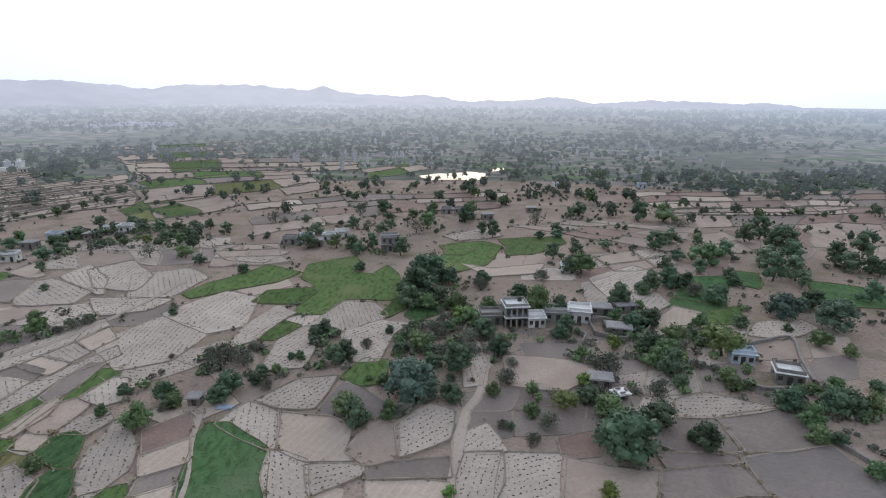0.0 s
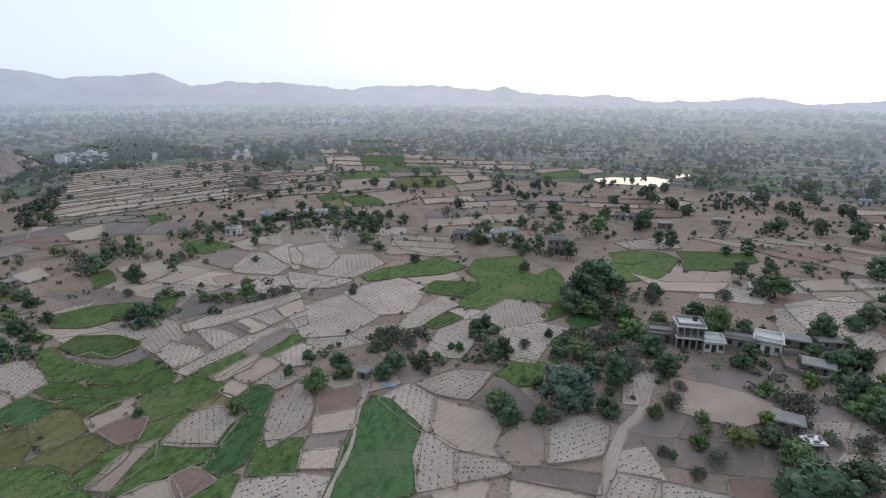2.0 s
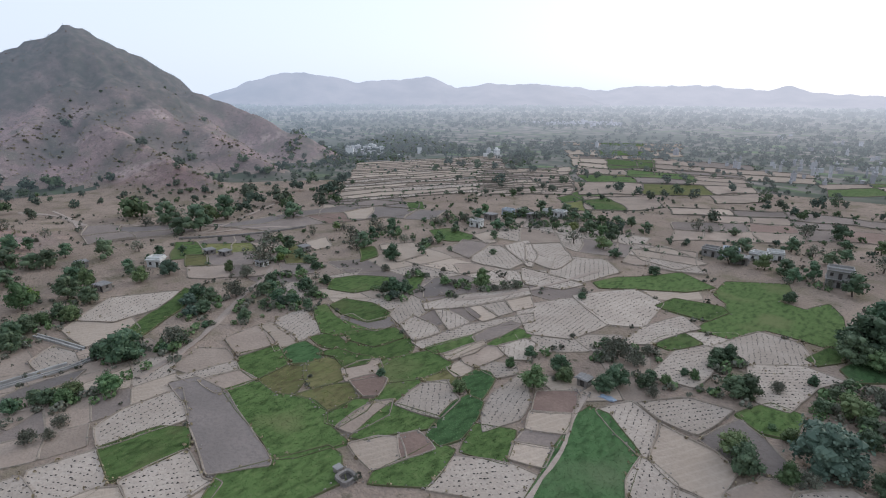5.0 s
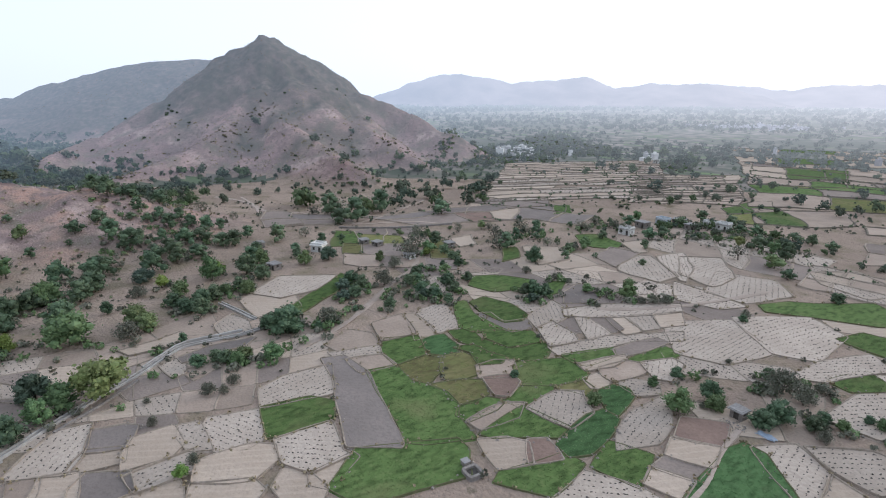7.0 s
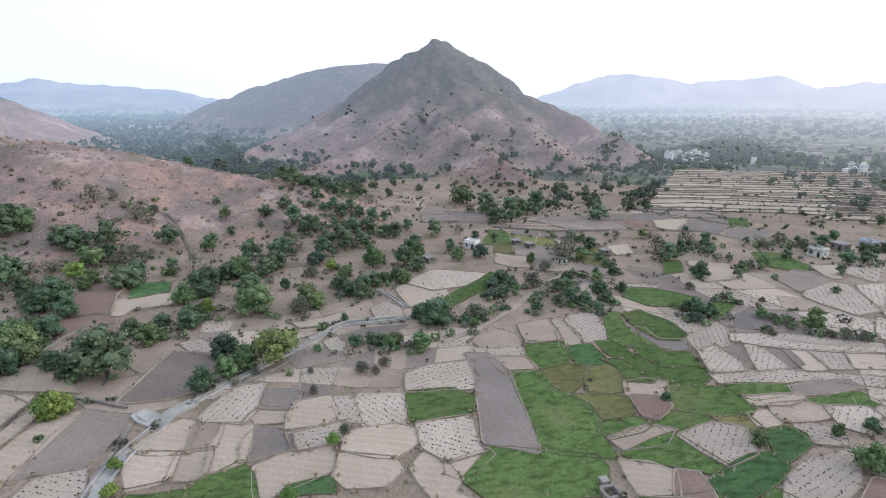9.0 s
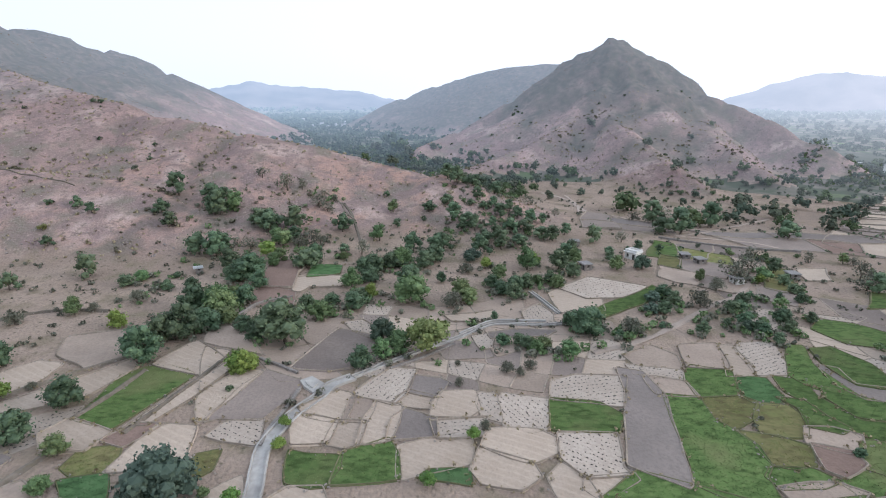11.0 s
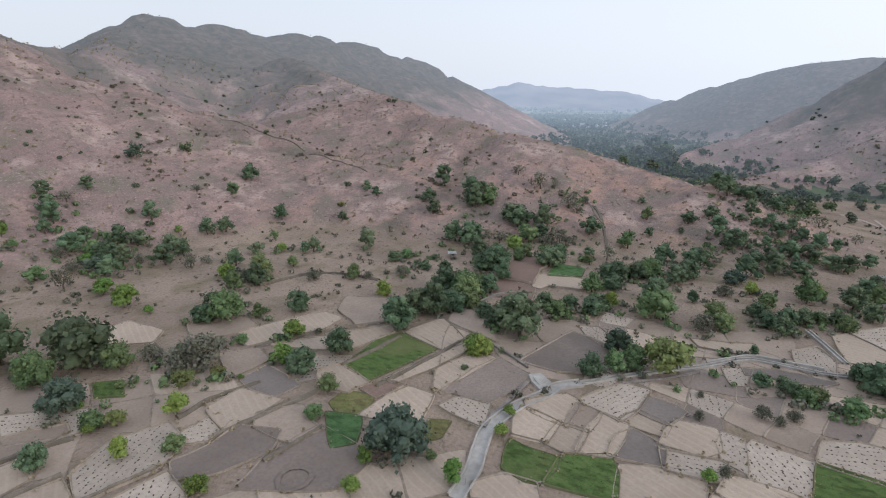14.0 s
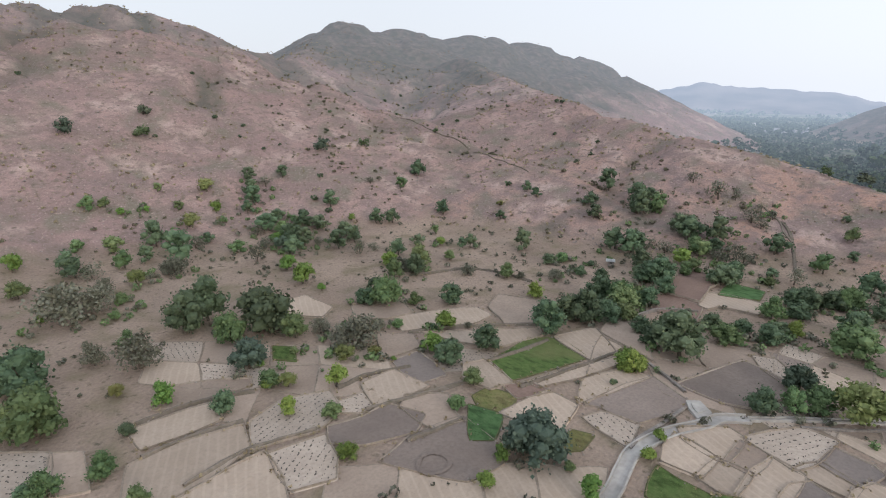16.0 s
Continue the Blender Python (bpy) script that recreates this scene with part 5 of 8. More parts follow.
def house(x, y, turn, wide, deep, storeys, wall, roof, label, parapet=True, tall=3.0, bays=3, tank=False, veranda=False):
    """A flat-roofed house: four walls with openings a storey, floor slabs, parapet, door leaf and shutters."""
    ob = new("house", None)
    ob.empty_display_size = 0.2
    tagged(ob, label, "house", "village houses")
    ob.matrix_basis = pose(x, y, float(height(np.array([x]), np.array([y]))[0]) - 0.05, 0, 0, turn)
    rng, th = random.Random(int(x * 7 + y * 3)), 0.3
    for s in range(storeys):
        z0, z1 = s * tall + (-0.4 if s == 0 else 0.0), (s + 1) * tall
        step = wide / bays
        front = []
        for b in range(bays):
            mid = (b + 0.5) * step
            if veranda:
                front.append((mid - step * 0.36, mid + step * 0.36, s * tall + 0.05, s * tall + 2.35))
            elif b == bays // 2:
                front.append((mid - 0.55, mid + 0.55, s * tall + 0.02, s * tall + 2.1))
            else:
                front.append((mid - 0.5, mid + 0.5, s * tall + 0.9, s * tall + 2.1))
        side = [(deep * 0.5 - 0.45, deep * 0.5 + 0.45, s * tall + 1.0, s * tall + 2.1)]
        for name, length, holes, m in (("front_wall", wide, front, pose(-wide / 2, -deep / 2, 0)), ("back_wall", wide, front[:1], pose(wide / 2, deep / 2, 0, 0, 0, 180)),
                                       ("side_wall", deep - 2 * th, [(h[0] - th, h[1] - th, *h[2:]) for h in side], pose(wide / 2, -deep / 2 + th, 0, 0, 0, 90)),
                                       ("side_wall", deep - 2 * th, [(h[0] - th, h[1] - th, *h[2:]) for h in side], pose(-wide / 2, deep / 2 - th, 0, 0, 0, -90))):
            bm = bmesh.new()
            pierced(bm, length, z0, z1 - 0.16, holes, th)
            side_of = part(name, bm, M[wall], ob)
            side_of.matrix_basis = m
            for a, b, lo, hi in holes if not (veranda and name == "front_wall") else ():
                bm = bmesh.new()
                box(bm, a + 0.02, 0.16, lo + 0.02, b - 0.02, 0.22, hi - 0.02)
                part("door" if lo < s * tall + 0.5 else "shutter", bm, M["door"], side_of, "dark wooden leaf")
                if lo > s * tall + 0.5:
                    bm = bmesh.new()
                    box(bm, a - 0.08, -0.09, lo - 0.09, b + 0.08, 0.1, lo + 0.003)
                    part("sill", bm, M["cement"], side_of)
        out = 0.35 if s == storeys - 1 or rng.random() < 0.7 else 0.12
        bm = bmesh.new()
        box(bm, -wide / 2 - out, -deep / 2 - out - 0.3, z1 - 0.16, wide / 2 + out, deep / 2 + out, z1)
        part("roof" if s == storeys - 1 else "floor_slab", bm, M[roof], ob)
    top = storeys * tall
    if parapet:
        for x0, y0, x1, y1 in ((-wide / 2, -deep / 2, wide / 2, -deep / 2 + 0.2), (-wide / 2, deep / 2 - 0.2, wide / 2, deep / 2),
                               (-wide / 2, -deep / 2 + 0.2, -wide / 2 + 0.2, deep / 2 - 0.2), (wide / 2 - 0.2, -deep / 2 + 0.2, wide / 2, deep / 2 - 0.2)):
            bm = bmesh.new()
            box(bm, x0, y0, top, x1, y1, top + 0.75)
            part("parapet", bm, M[wall], ob)
    else:
        for k in range(5):
            bm = bmesh.new()
            w = wide / 5
            box(bm, -wide / 2 + k * w - 0.1, -deep / 2 - 0.4, top + 0.003 + 0.05 * (k % 2), -wide / 2 + (k + 1) * w + 0.06, deep / 2 + 0.2, top + 0.1 + 0.05 * (k % 2))
            part("roof_slab", bm, M[roof], ob)
    if tank:
        bm = bmesh.new()
        bmesh.ops.create_cone(bm, cap_ends=True, segments=14, radius1=0.6, radius2=0.55, depth=1.2, matrix=pose(wide / 4, deep / 4, top + 0.6))
        part("water_tank", bm, M["door"], ob, "black water tank")
    return ob


def village(x, y, count, spread, seed, label, size=1.0, haze=False):
    """Far houses too small to pick apart: walls, roof slabs and dark doorways in one mesh."""
    rng = np.random.RandomState(seed)
    bm = bmesh.new()
    for k in range(count):
        px, py, a = x + rng.normal() * spread, y + rng.normal() * spread, rng.uniform(0, math.pi)
        w, d, h = size * rng.uniform(5, 11), size * rng.uniform(4, 8), rng.choice([2.6, 3.0, 3.2, 5.8])
        n = len(bm.verts)
        box(bm, -w / 2, -d / 2, -1, w / 2, d / 2, h)
        box(bm, -w / 2 - 0.3, -d / 2 - 0.3, h, w / 2 + 0.3, d / 2 + 0.3, h + 0.25)
        if rng.rand() < 0.5:
            box(bm, -w * 0.3, -d * 0.3, h + 0.25, w * 0.1, d * 0.3, h + 2.0)
        bm.verts.ensure_lookup_table()
        m = pose(px, py, float(height(np.array([px]), np.array([py]))[0]), 0, 0, math.degrees(a))
        for v in bm.verts[n:]:
            v.co = m @ v.co
    data = bpy.data.meshes.new("far_houses")
    bm.to_mesh(data)
    bm.free()
    # both plasters emit painted haze beyond 340 m
    data.materials.append(distance("hazed_plaster", (0.42, 0.42, 0.43), (0.22, 0.22, 0.23), 1, True) if haze else distance("hazed_village_plaster", (0.62, 0.62, 0.6), (0.30, 0.30, 0.30), 1, True))
    return tagged(new("far_houses", data), label, "houses", kind="stuff")


def water_material():
    m, nd, ln, bs = nodes_of("still_pond_water")
    at = nd.new("ShaderNodeTexCoord").outputs["Object"]
    bs.inputs["Base Color"].default_value = (0.10, 0.11, 0.10, 1)
    bs.inputs["Roughness"].default_value = 0.04
    bs.inputs["IOR"].default_value = 1.333
    bumpy(nd, ln, bs, grain(nd, ln, at, 0.4, 0.3, 0.7), 0.03, 0.05)
    return m


M["water"] = water_material()


def pond(*corners):
    ring = outline(corners, 3.0, 1.6, field_rng)
    verts = [(px, py, 0.22) for px, py in ring]
    lay(ring)
    return sheet("water", verts, [range(len(ring))], [M["water"]], label="still pond reflecting the bright sky", category="pond")


M["blue_sheet"] = plain("faded_blue_sheet", (0.27, 0.34, 0.43), (0.22, 0.27, 0.34), 3.0, 0.5)


def rubble(x, y, radius, count):
    """A low spread of broken masonry: angular stones heaped towards the middle."""
    rng = np.random.RandomState(int(abs(x) * 7 + abs(y)))
    a, q = rng.uniform(0, math.tau, count), rng.uniform(0, 1, count) ** 0.7
    px, py = x + np.cos(a) * q * radius, y + np.sin(a) * q * radius * 0.8
    pz = height(px, py) + 0.25 + 0.35 * (1 - q) ** 2
    s = rng.uniform(0.06, 0.24, count)
    tips = [(1, 0.2, 0), (-0.1, 1, 0.1), (-1, 0, -0.1), (0.1, -1, 0), (0.1, 0, 0.7), (0, 0, -0.6)]
    verts = np.concatenate([np.stack([px + s * (c[0] + rng.uniform(-0.3, 0.3, count)), py + s * (c[1] + rng.uniform(-0.3, 0.3, count)), pz + s * c[2]], -1) for c in tips])
    k = np.arange(count)
    faces = np.concatenate([np.stack([k + i * count, k + j * count, k + m * count], -1) for i, j, m in ((0, 1, 4), (1, 2, 4), (2, 3, 4), (3, 0, 4), (1, 0, 5), (2, 1, 5), (3, 2, 5), (0, 3, 5))])
    me = from_arrays("rubble", verts, faces)
    me.materials.append(M["stone"])
    return tagged(new("rubble", me), "pale broken masonry rubble strewn beside the farm houses", "rubble", kind="stuff")


def tarpaulin(x, y, wide, deep):
    """A crumpled plastic sheet spread on the ground."""
    u, v = np.meshgrid(np.linspace(-1, 1, 15), np.linspace(-1, 1, 9), indexing="ij")
    px = x + u * wide * (1 + 0.1 * np.sin(v * 4))
    py = y + v * deep * (1 + 0.12 * np.sin(u * 5))
    pz = 0.42 + 0.12 * ripple(px, py, 1.1, 3, 3) - 0.2 * np.maximum(np.abs(u), np.abs(v)) ** 8
    i, j = np.meshgrid(np.arange(14), np.arange(8), indexing="ij")
    faces = np.stack([i * 9 + j, (i + 1) * 9 + j, (i + 1) * 9 + j + 1, i * 9 + j + 1], -1).reshape(-1, 4)
    me = from_arrays("tarpaulin", np.stack([px, py, pz], -1).reshape(-1, 3), faces)
    me.materials.append(M["blue_sheet"])
    return tagged(new("tarpaulin", me), "crumpled faded blue plastic sheet on the ground", "sheet")


def threshing_ring(x, y, radius):
    """A trodden ring where cattle went round on a bare field."""
    a = np.linspace(0, math.tau, 49)[:-1]
    verts, z = [], 0.36
    for r, up in ((0.74, 0.0), (0.8, 0.02), (0.92, 0.03), (1.0, 0.0)):
        q = radius * r * (1 + 0.03 * np.sin(a * 3 + r) + 0.02 * np.sin(a * 8 + r * 9))
        verts.append(np.stack([x + np.cos(a) * q, y + np.sin(a) * q * 0.92, np.full(48, z + up)], -1))
    i = np.arange(48)
    faces = np.concatenate([np.stack([i + k * 48, i + (k + 1) * 48, (i + 1) % 48 + (k + 1) * 48, (i + 1) % 48 + k * 48], -1) for k in range(3)])
    me = from_arrays("threshing_ring", np.concatenate(verts), faces)
    me.materials.append(M["plough"])
    return tagged(new("threshing_ring", me), "dark trodden threshing ring on a bare field", "ring")


def well(x, y, radius):
    """A stone-lined open well: a thick squarish ring wall, a shaft, and a low pump block beside it."""
    ob = tagged(new("well", None), "square stone-lined irrigation well with a low pump block", "well")
    ob.empty_display_size = 0.1
    ob.matrix_basis = pose(x, y, 0.2)
    prof = [(radius, -3.0), (radius, 0.55), (radius + 0.15, 0.62), (radius + 0.5, 0.6), (radius + 0.6, -0.4)]
    bm = bmesh.new()
    rings = [[bm.verts.new((math.cos(k * math.tau / 28) * r / max(abs(math.cos(k * math.tau / 28)), abs(math.sin(k * math.tau / 28))) ** 0.8, math.sin(k * math.tau / 28) * r / max(abs(math.cos(k * math.tau / 28)), abs(math.sin(k * math.tau / 28))) ** 0.8, z)) for k in range(28)] for r, z in prof]
    for a, b in zip(rings, rings[1:]):
        for k in range(28):
            bm.faces.new((a[k], b[k], b[(k + 1) % 28], a[(k + 1) % 28]))
    part("ring_wall", bm, M["stone"], ob)
    # flat dark disc near the top, painted in place of the shaft's shadow
    bm = bmesh.new()
    bmesh.ops.create_circle(bm, cap_ends=True, segments=28, radius=radius * 1.3, matrix=pose(0, 0, 0.06))
    part("water", bm, M["door"], ob, "dark disc painted for the shadow in the shaft")
    bm = bmesh.new()
    box(bm, -radius - 1.9, -0.5, -0.3, -radius - 0.7, 0.7, 0.9)
    part("pump_shed", bm, M["stone"], ob)
    bm = bmesh.new()
    box(bm, -radius - 2.0, -0.6, 0.9, -radius - 0.62, 0.8, 1.02)
    part("shed_roof", bm, M["slab"], ob)
    return ob


track(1.5, (-121.2, 31.1), (-128.6, 45.0), (-138.3, 56.1), (-154.4, 73.2), (-166.3, 87.3), (-185.1, 100.3))
channel(2.3, (-62.1, -32.1), (-69.3, -32.6), (-75.3, -34.1), (-81.4, -35.1), (-90.6, -33.3), (-98.1, -29.8), (-102.4, -28.5), (-106.2, -24.6))
channel(0.8, (-106.2, -24.6), (-113.7, -17.2), (-122.3, -8.0), (-127.6, -2.0), (-136.1, 6.2), (-137.2, 12.3), (-137.0, 21.6), (-138.8, 27.5))
channel(0.8, (-162.9, 20.4), (-154.5, 23.6), (-145.4, 26.7))
stone_wall(0.8, 0.5, (-129.5, -1.6), (-137.9, 6.3), (-139.1, 12.5), (-139.3, 22.0), material="concrete")
apron((-103.8, -35.6), (-105.7, -33.5), (-102.8, -30.2), (-98.9, -31.5), (-101.3, -34.1))
stone_wall(0.6, 0.6, (-113.6, -48.3), (-110.5, -42.7), (-107.2, -37.2))
stone_wall(0.5, 0.7, (-100.7, -34.8), (-93.3, -35.3), (-85.3, -36.3), (-81.1, -36.1))
stone_wall(0.5, 0.6, (-110.4, -16.9), (-115.7, -10.8), (-124.0, -2.7))
track(1.8, (13.0, 130.1), (9.8, 110.3), (7.9, 101.1), (4.5, 92.9), (2.9, 82.2), (1.4, 68.1))
track(0.8, (-46.9, 92.4), (-44.9, 84.6), (-40.7, 72.8), (-39.1, 63.8), (-37.5, 56.7))
track(1.4, (-239.3, 93.9), (-249.1, 112.9), (-261.4, 129.8), (-277.7, 153.6))
track(1.2, (-338.7, 60.7), (-310.2, 62.3), (-280.5, 60.3), (-278.6, 76.2), (-256.9, 87.7), (-238.9, 95.2), (-231.0, 119.6), (-218.9, 130.8))
track(1.0, (-245.8, -58.5), (-239.0, -53.5), (-226.6, -48.5), (-217.8, -45.5), (-209.2, -42.7), material="riser", label="dark eroded gully cut into the red slope")
track(0.7, (-251.2, -66.9), (-246.4, -59.7), (-237.7, -55.0), (-231.1, -50.0), material="riser", label="dark eroded gully cut into the red slope")
track(0.6, (-236.4, -292.2), (-228.2, -245.1), (-231.8, -222.4), (-228.0, -192.2), (-225.9, -170.8), material="riser", label="thin footpath worn across the hill slope")
track(2.0, (-347.7, 47.6), (-323.3, 59.1), (-283.6, 65.2), (-267.3, 82.4), (-249.8, 111.2))
track(1.6, (-103.0, 114.1), (-95.8, 126.9), (-89.8, 147.7), (-85.4, 170.5), label="stony dry gully between the terraces")
earth_bank((-115.5, -132.3), (-132.1, -126.8), (-138.8, -115.5), (-139.1, -101.8))
earth_bank((-83.6, -99.1), (-91.7, -95.5), (-99.0, -91.0), (-105.9, -85.5), (-113.5, -79.1))
earth_bank((-54.7, -88.5), (-63.1, -88.4), (-72.2, -85.2))
earth_bank((-54.3, -77.7), (-64.3, -74.7), (-71.5, -73.0), (-76.8, -71.9))
earth_bank((-53.6, -64.3), (-59.7, -63.4), (-65.9, -62.5))
earth_bank((-83.1, -62.2), (-91.4, -60.5), (-102.8, -58.2), (-116.6, -55.8))
earth_bank((-87.5, -74.6), (-97.9, -72.7), (-106.6, -71.9))
earth_bank((-17.8, -91.5), (-25.3, -91.9), (-35.1, -90.4))
earth_bank((-20.5, -79.5), (-31.1, -81.5), (-37.7, -80.1), (-43.8, -78.6))
earth_bank((-20.0, -102.8), (-26.1, -103.2), (-33.8, -102.1), (-41.5, -99.2))
stone_wall(0.9, 0.7, (54.7, 116.4), (62.3, 112.5), (67.9, 104.0), (73.0, 103.3))
stone_wall(0.9, 0.7, (71.3, 122.5), (82.3, 127.1), (90.8, 129.2), (85.7, 117.0), (81.7, 106.3))
stone_wall(0.9, 0.7, (70.7, 95.2), (71.4, 86.0), (74.5, 77.1), (75.4, 74.4))
stone_wall(0.9, 0.7, (-129.9, -69.1), (-134.7, -64.4), (-146.6, -61.5), (-153.3, -53.1))
stone_wall(0.9, 0.7, (-235.3, 84.3), (-222.3, 107.2), (-216.5, 134.7))
house(19.9, 138.2, 6, 6.2, 5.6, 2, 'cement', 'plaster', 'two-storey bare cement farmhouse with flat white roof', tank=True, bays=4, veranda=True)
house(13.4, 138.9, 6, 6.0, 4.5, 1, 'stone', 'cement', 'single-storey cement house with flat parapet roof', bays=2)
house(25.5, 137.2, 4, 4.6, 4.2, 1, 'plaster', 'plaster', 'whitewashed single-storey house with flat roof')
house(32.3, 141.3, -6, 7.0, 4.6, 1, 'cement', 'cement', 'single-storey cement house with flat parapet roof')
house(38.4, 141.0, -12, 6.0, 5.2, 1, 'plaster', 'plaster', 'whitewashed single-storey house with flat roof', tall=3.6)
house(45.4, 145.6, -8, 6.0, 4.0, 1, 'stone', 'slab', 'low stone house with grey slab roof', parapet=False, tall=2.6, bays=2)
house(53.2, 147.5, 10, 6.0, 4.0, 1, 'stone', 'slab', 'low stone house with grey slab roof', parapet=False, tall=2.6, bays=2)
house(46.6, 131.6, -14, 6.0, 4.0, 1, 'stone', 'slab', 'low stone house with grey slab roof', parapet=False, tall=2.6, bays=2)
house(34.4, 105.1, -10, 4.6, 3.4, 1, 'stone', 'slab', 'low stone house with grey slab roof', parapet=False, tall=2.3, bays=2)
house(36.9, 99.6, 18, 2.8, 2.0, 1, 'stone', 'tin', 'small stone shed with pale sheet roof', parapet=False, tall=1.7, bays=1)
house(70.9, 116.4, -14, 5.0, 3.6, 1, 'blue', 'blue', 'pale blue washed flat-roofed farm house', bays=3)
house(76.4, 107.5, -20, 5.6, 4.8, 1, 'stone', 'plaster', 'stone farm house with whitened flat roof', bays=3)
house(-49.5, 96.5, 0, 2.4, 2.0, 1, 'stone', 'slab', 'small rubble stone field hut with slab roof', parapet=False, tall=2.15, bays=1)
house(-174.1, -92.6, 30, 2.8, 2.2, 1, 'stone', 'tin', 'small shed with pale sheet roof under the hill', parapet=False, tall=2.0, bays=1)
house(-202.9, 64.0, 40, 5.0, 4.0, 1, 'plaster', 'plaster', 'whitewashed single-storey house with flat roof', bays=2)
house(-188.2, 42.8, 20, 4.0, 3.0, 1, 'stone', 'slab', 'low stone house with grey slab roof', parapet=False, tall=2.4, bays=2)
house(-21.4, 211.6, 10, 7, 5, 2, 'cement', 'cement', 'two-storey bare cement farmhouse with flat white roof')
house(44.9, 184.3, -8, 5, 4, 1, 'plaster', 'plaster', 'whitewashed single-storey house with flat roof', bays=2)
house(-64.0, 220.1, 0, 5.6, 4.2, 1, 'cement', 'cement', 'single-storey cement house with flat parapet roof', bays=2, parapet=True)
house(-57.8, 224.0, 20, 5.6, 4.2, 1, 'blue', 'slab', 'pale blue washed flat-roofed farm house', bays=2, parapet=True)
house(-48.3, 225.1, -10, 5.6, 4.2, 1, 'plaster', 'cement', 'whitewashed single-storey house with flat roof', bays=2, parapet=True)
house(-44.3, 231.3, 15, 5.6, 4.2, 1, 'plaster', 'cement', 'whitewashed single-storey house with flat roof', bays=2, parapet=True)
house(-52.5, 216.7, 5, 5.6, 4.2, 1, 'stone', 'slab', 'low stone house with grey slab roof', bays=2, parapet=False)
house(-165.0, 223.2, 0, 5.6, 4.2, 1, 'blue', 'slab', 'pale blue washed flat-roofed farm house', bays=2, parapet=True)
house(-160.9, 229.9, 20, 5.6, 4.2, 1, 'stone', 'slab', 'low stone house with grey slab roof', bays=2, parapet=False)
house(-148.8, 236.7, -15, 5.6, 4.2, 1, 'plaster', 'cement', 'whitewashed single-storey house with flat roof', bays=2, parapet=True)
house(-143.6, 238.8, 5, 5.6, 4.2, 1, 'plaster', 'cement', 'whitewashed single-storey house with flat roof', bays=2, parapet=True)
house(-150.3, 224.8, 0, 5.6, 4.2, 1, 'stone', 'slab', 'low stone house with grey slab roof', bays=2, parapet=False)
house(-160.8, 192.7, 10, 5.6, 4.2, 1, 'plaster', 'cement', 'whitewashed single-storey house with flat roof', bays=2, parapet=True)
house(-165.9, 209.7, 0, 5.6, 4.2, 1, 'stone', 'slab', 'low stone house with grey slab roof', bays=2, parapet=False)
house(1.9, 283.7, 0, 5.6, 4.2, 1, 'cement', 'cement', 'single-storey cement house with flat parapet roof', bays=2, parapet=True)
house(13.4, 270.1, 20, 5.6, 4.2, 1, 'stone', 'slab', 'low stone house with grey slab roof', bays=2, parapet=False)
house(22.6, 270.5, 10, 5.6, 4.2, 1, 'stone', 'slab', 'low stone house with grey slab roof', bays=2, parapet=False)
house(47.9, 287.9, 0, 5.6, 4.2, 1, 'stone', 'slab', 'low stone house with grey slab roof', bays=2, parapet=False)
house(9.4, 283.6, -20, 5.6, 4.2, 1, 'cement', 'cement', 'single-storey cement house with flat parapet roof', bays=2, parapet=True)
house(137.6, 372.9, 0, 5.6, 4.2, 1, 'blue', 'slab', 'pale blue washed flat-roofed farm house', bays=2, parapet=True)
house(78.8, 373.1, 10, 5.6, 4.2, 1, 'plaster', 'cement', 'whitewashed single-storey house with flat roof', bays=2, parapet=True)
house(-331.7, 429.5, 0, 5.6, 4.2, 1, 'plaster', 'cement', 'whitewashed single-storey house with flat roof', bays=2, parapet=True)
house(-204.4, 84.0, 0, 3.8, 3.0, 1, 'stone', 'slab', 'low stone house with grey slab roof', bays=2, parapet=False, tall=2.2)
house(-198.5, 87.3, 15, 3.8, 3.0, 1, 'stone', 'slab', 'low stone house with grey slab roof', bays=2, parapet=False, tall=2.2)
house(-182.9, 112.5, 0, 3.8, 3.0, 1, 'stone', 'slab', 'low stone house with grey slab roof', bays=2, parapet=False, tall=2.2)
house(-176.2, 90.6, 10, 3.8, 3.0, 1, 'plaster', 'slab', 'whitewashed single-storey house with flat roof', bays=2, parapet=False, tall=2.2)
house(-218.9, 44.7, 0, 3.8, 3.0, 1, 'stone', 'slab', 'low stone house with grey slab roof', bays=2, parapet=False, tall=2.2)
stone_wall(1.5, 0.4, (40.5, 139.2), (40.0, 130.3))
stone_wall(1.5, 0.4, (40.0, 130.3), (43.7, 128.0))
stone_wall(1.5, 0.4, (44.5, 138.0), (43.8, 131.4))
stone_wall(1.5, 0.4, (43.8, 131.4), (41.6, 129.7))
stone_wall(1.5, 0.4, (40.5, 139.2), (45.1, 140.0))
stone_wall(1.5, 0.4, (45.1, 140.0), (46.8, 138.4))
stone_wall(1.5, 0.4, (52.7, 141.9), (51.3, 132.2))
stone_wall(1.5, 0.4, (51.3, 132.2), (47.1, 126.8))
stone_wall(1.5, 0.4, (47.1, 126.8), (43.1, 127.1))
stone_wall(1.5, 0.4, (54.6, 140.1), (56.1, 134.8))
stone_wall(1.5, 0.4, (56.1, 134.8), (52.0, 128.3))
stone_wall(1.5, 0.4, (52.0, 128.3), (48.6, 128.6))
stone_wall(1.5, 0.4, (35.8, 132.6), (37.2, 128.8))
stone_wall(1.5, 0.4, (37.2, 128.8), (35.1, 123.7))
rubble(22.7, 131.1, 4.0, 150)
rubble(28.3, 128.8, 5.0, 170)
rubble(40.5, 127.8, 4.0, 130)
rubble(48.3, 125.1, 4.0, 120)
rubble(40.3, 103.2, 4.0, 110)
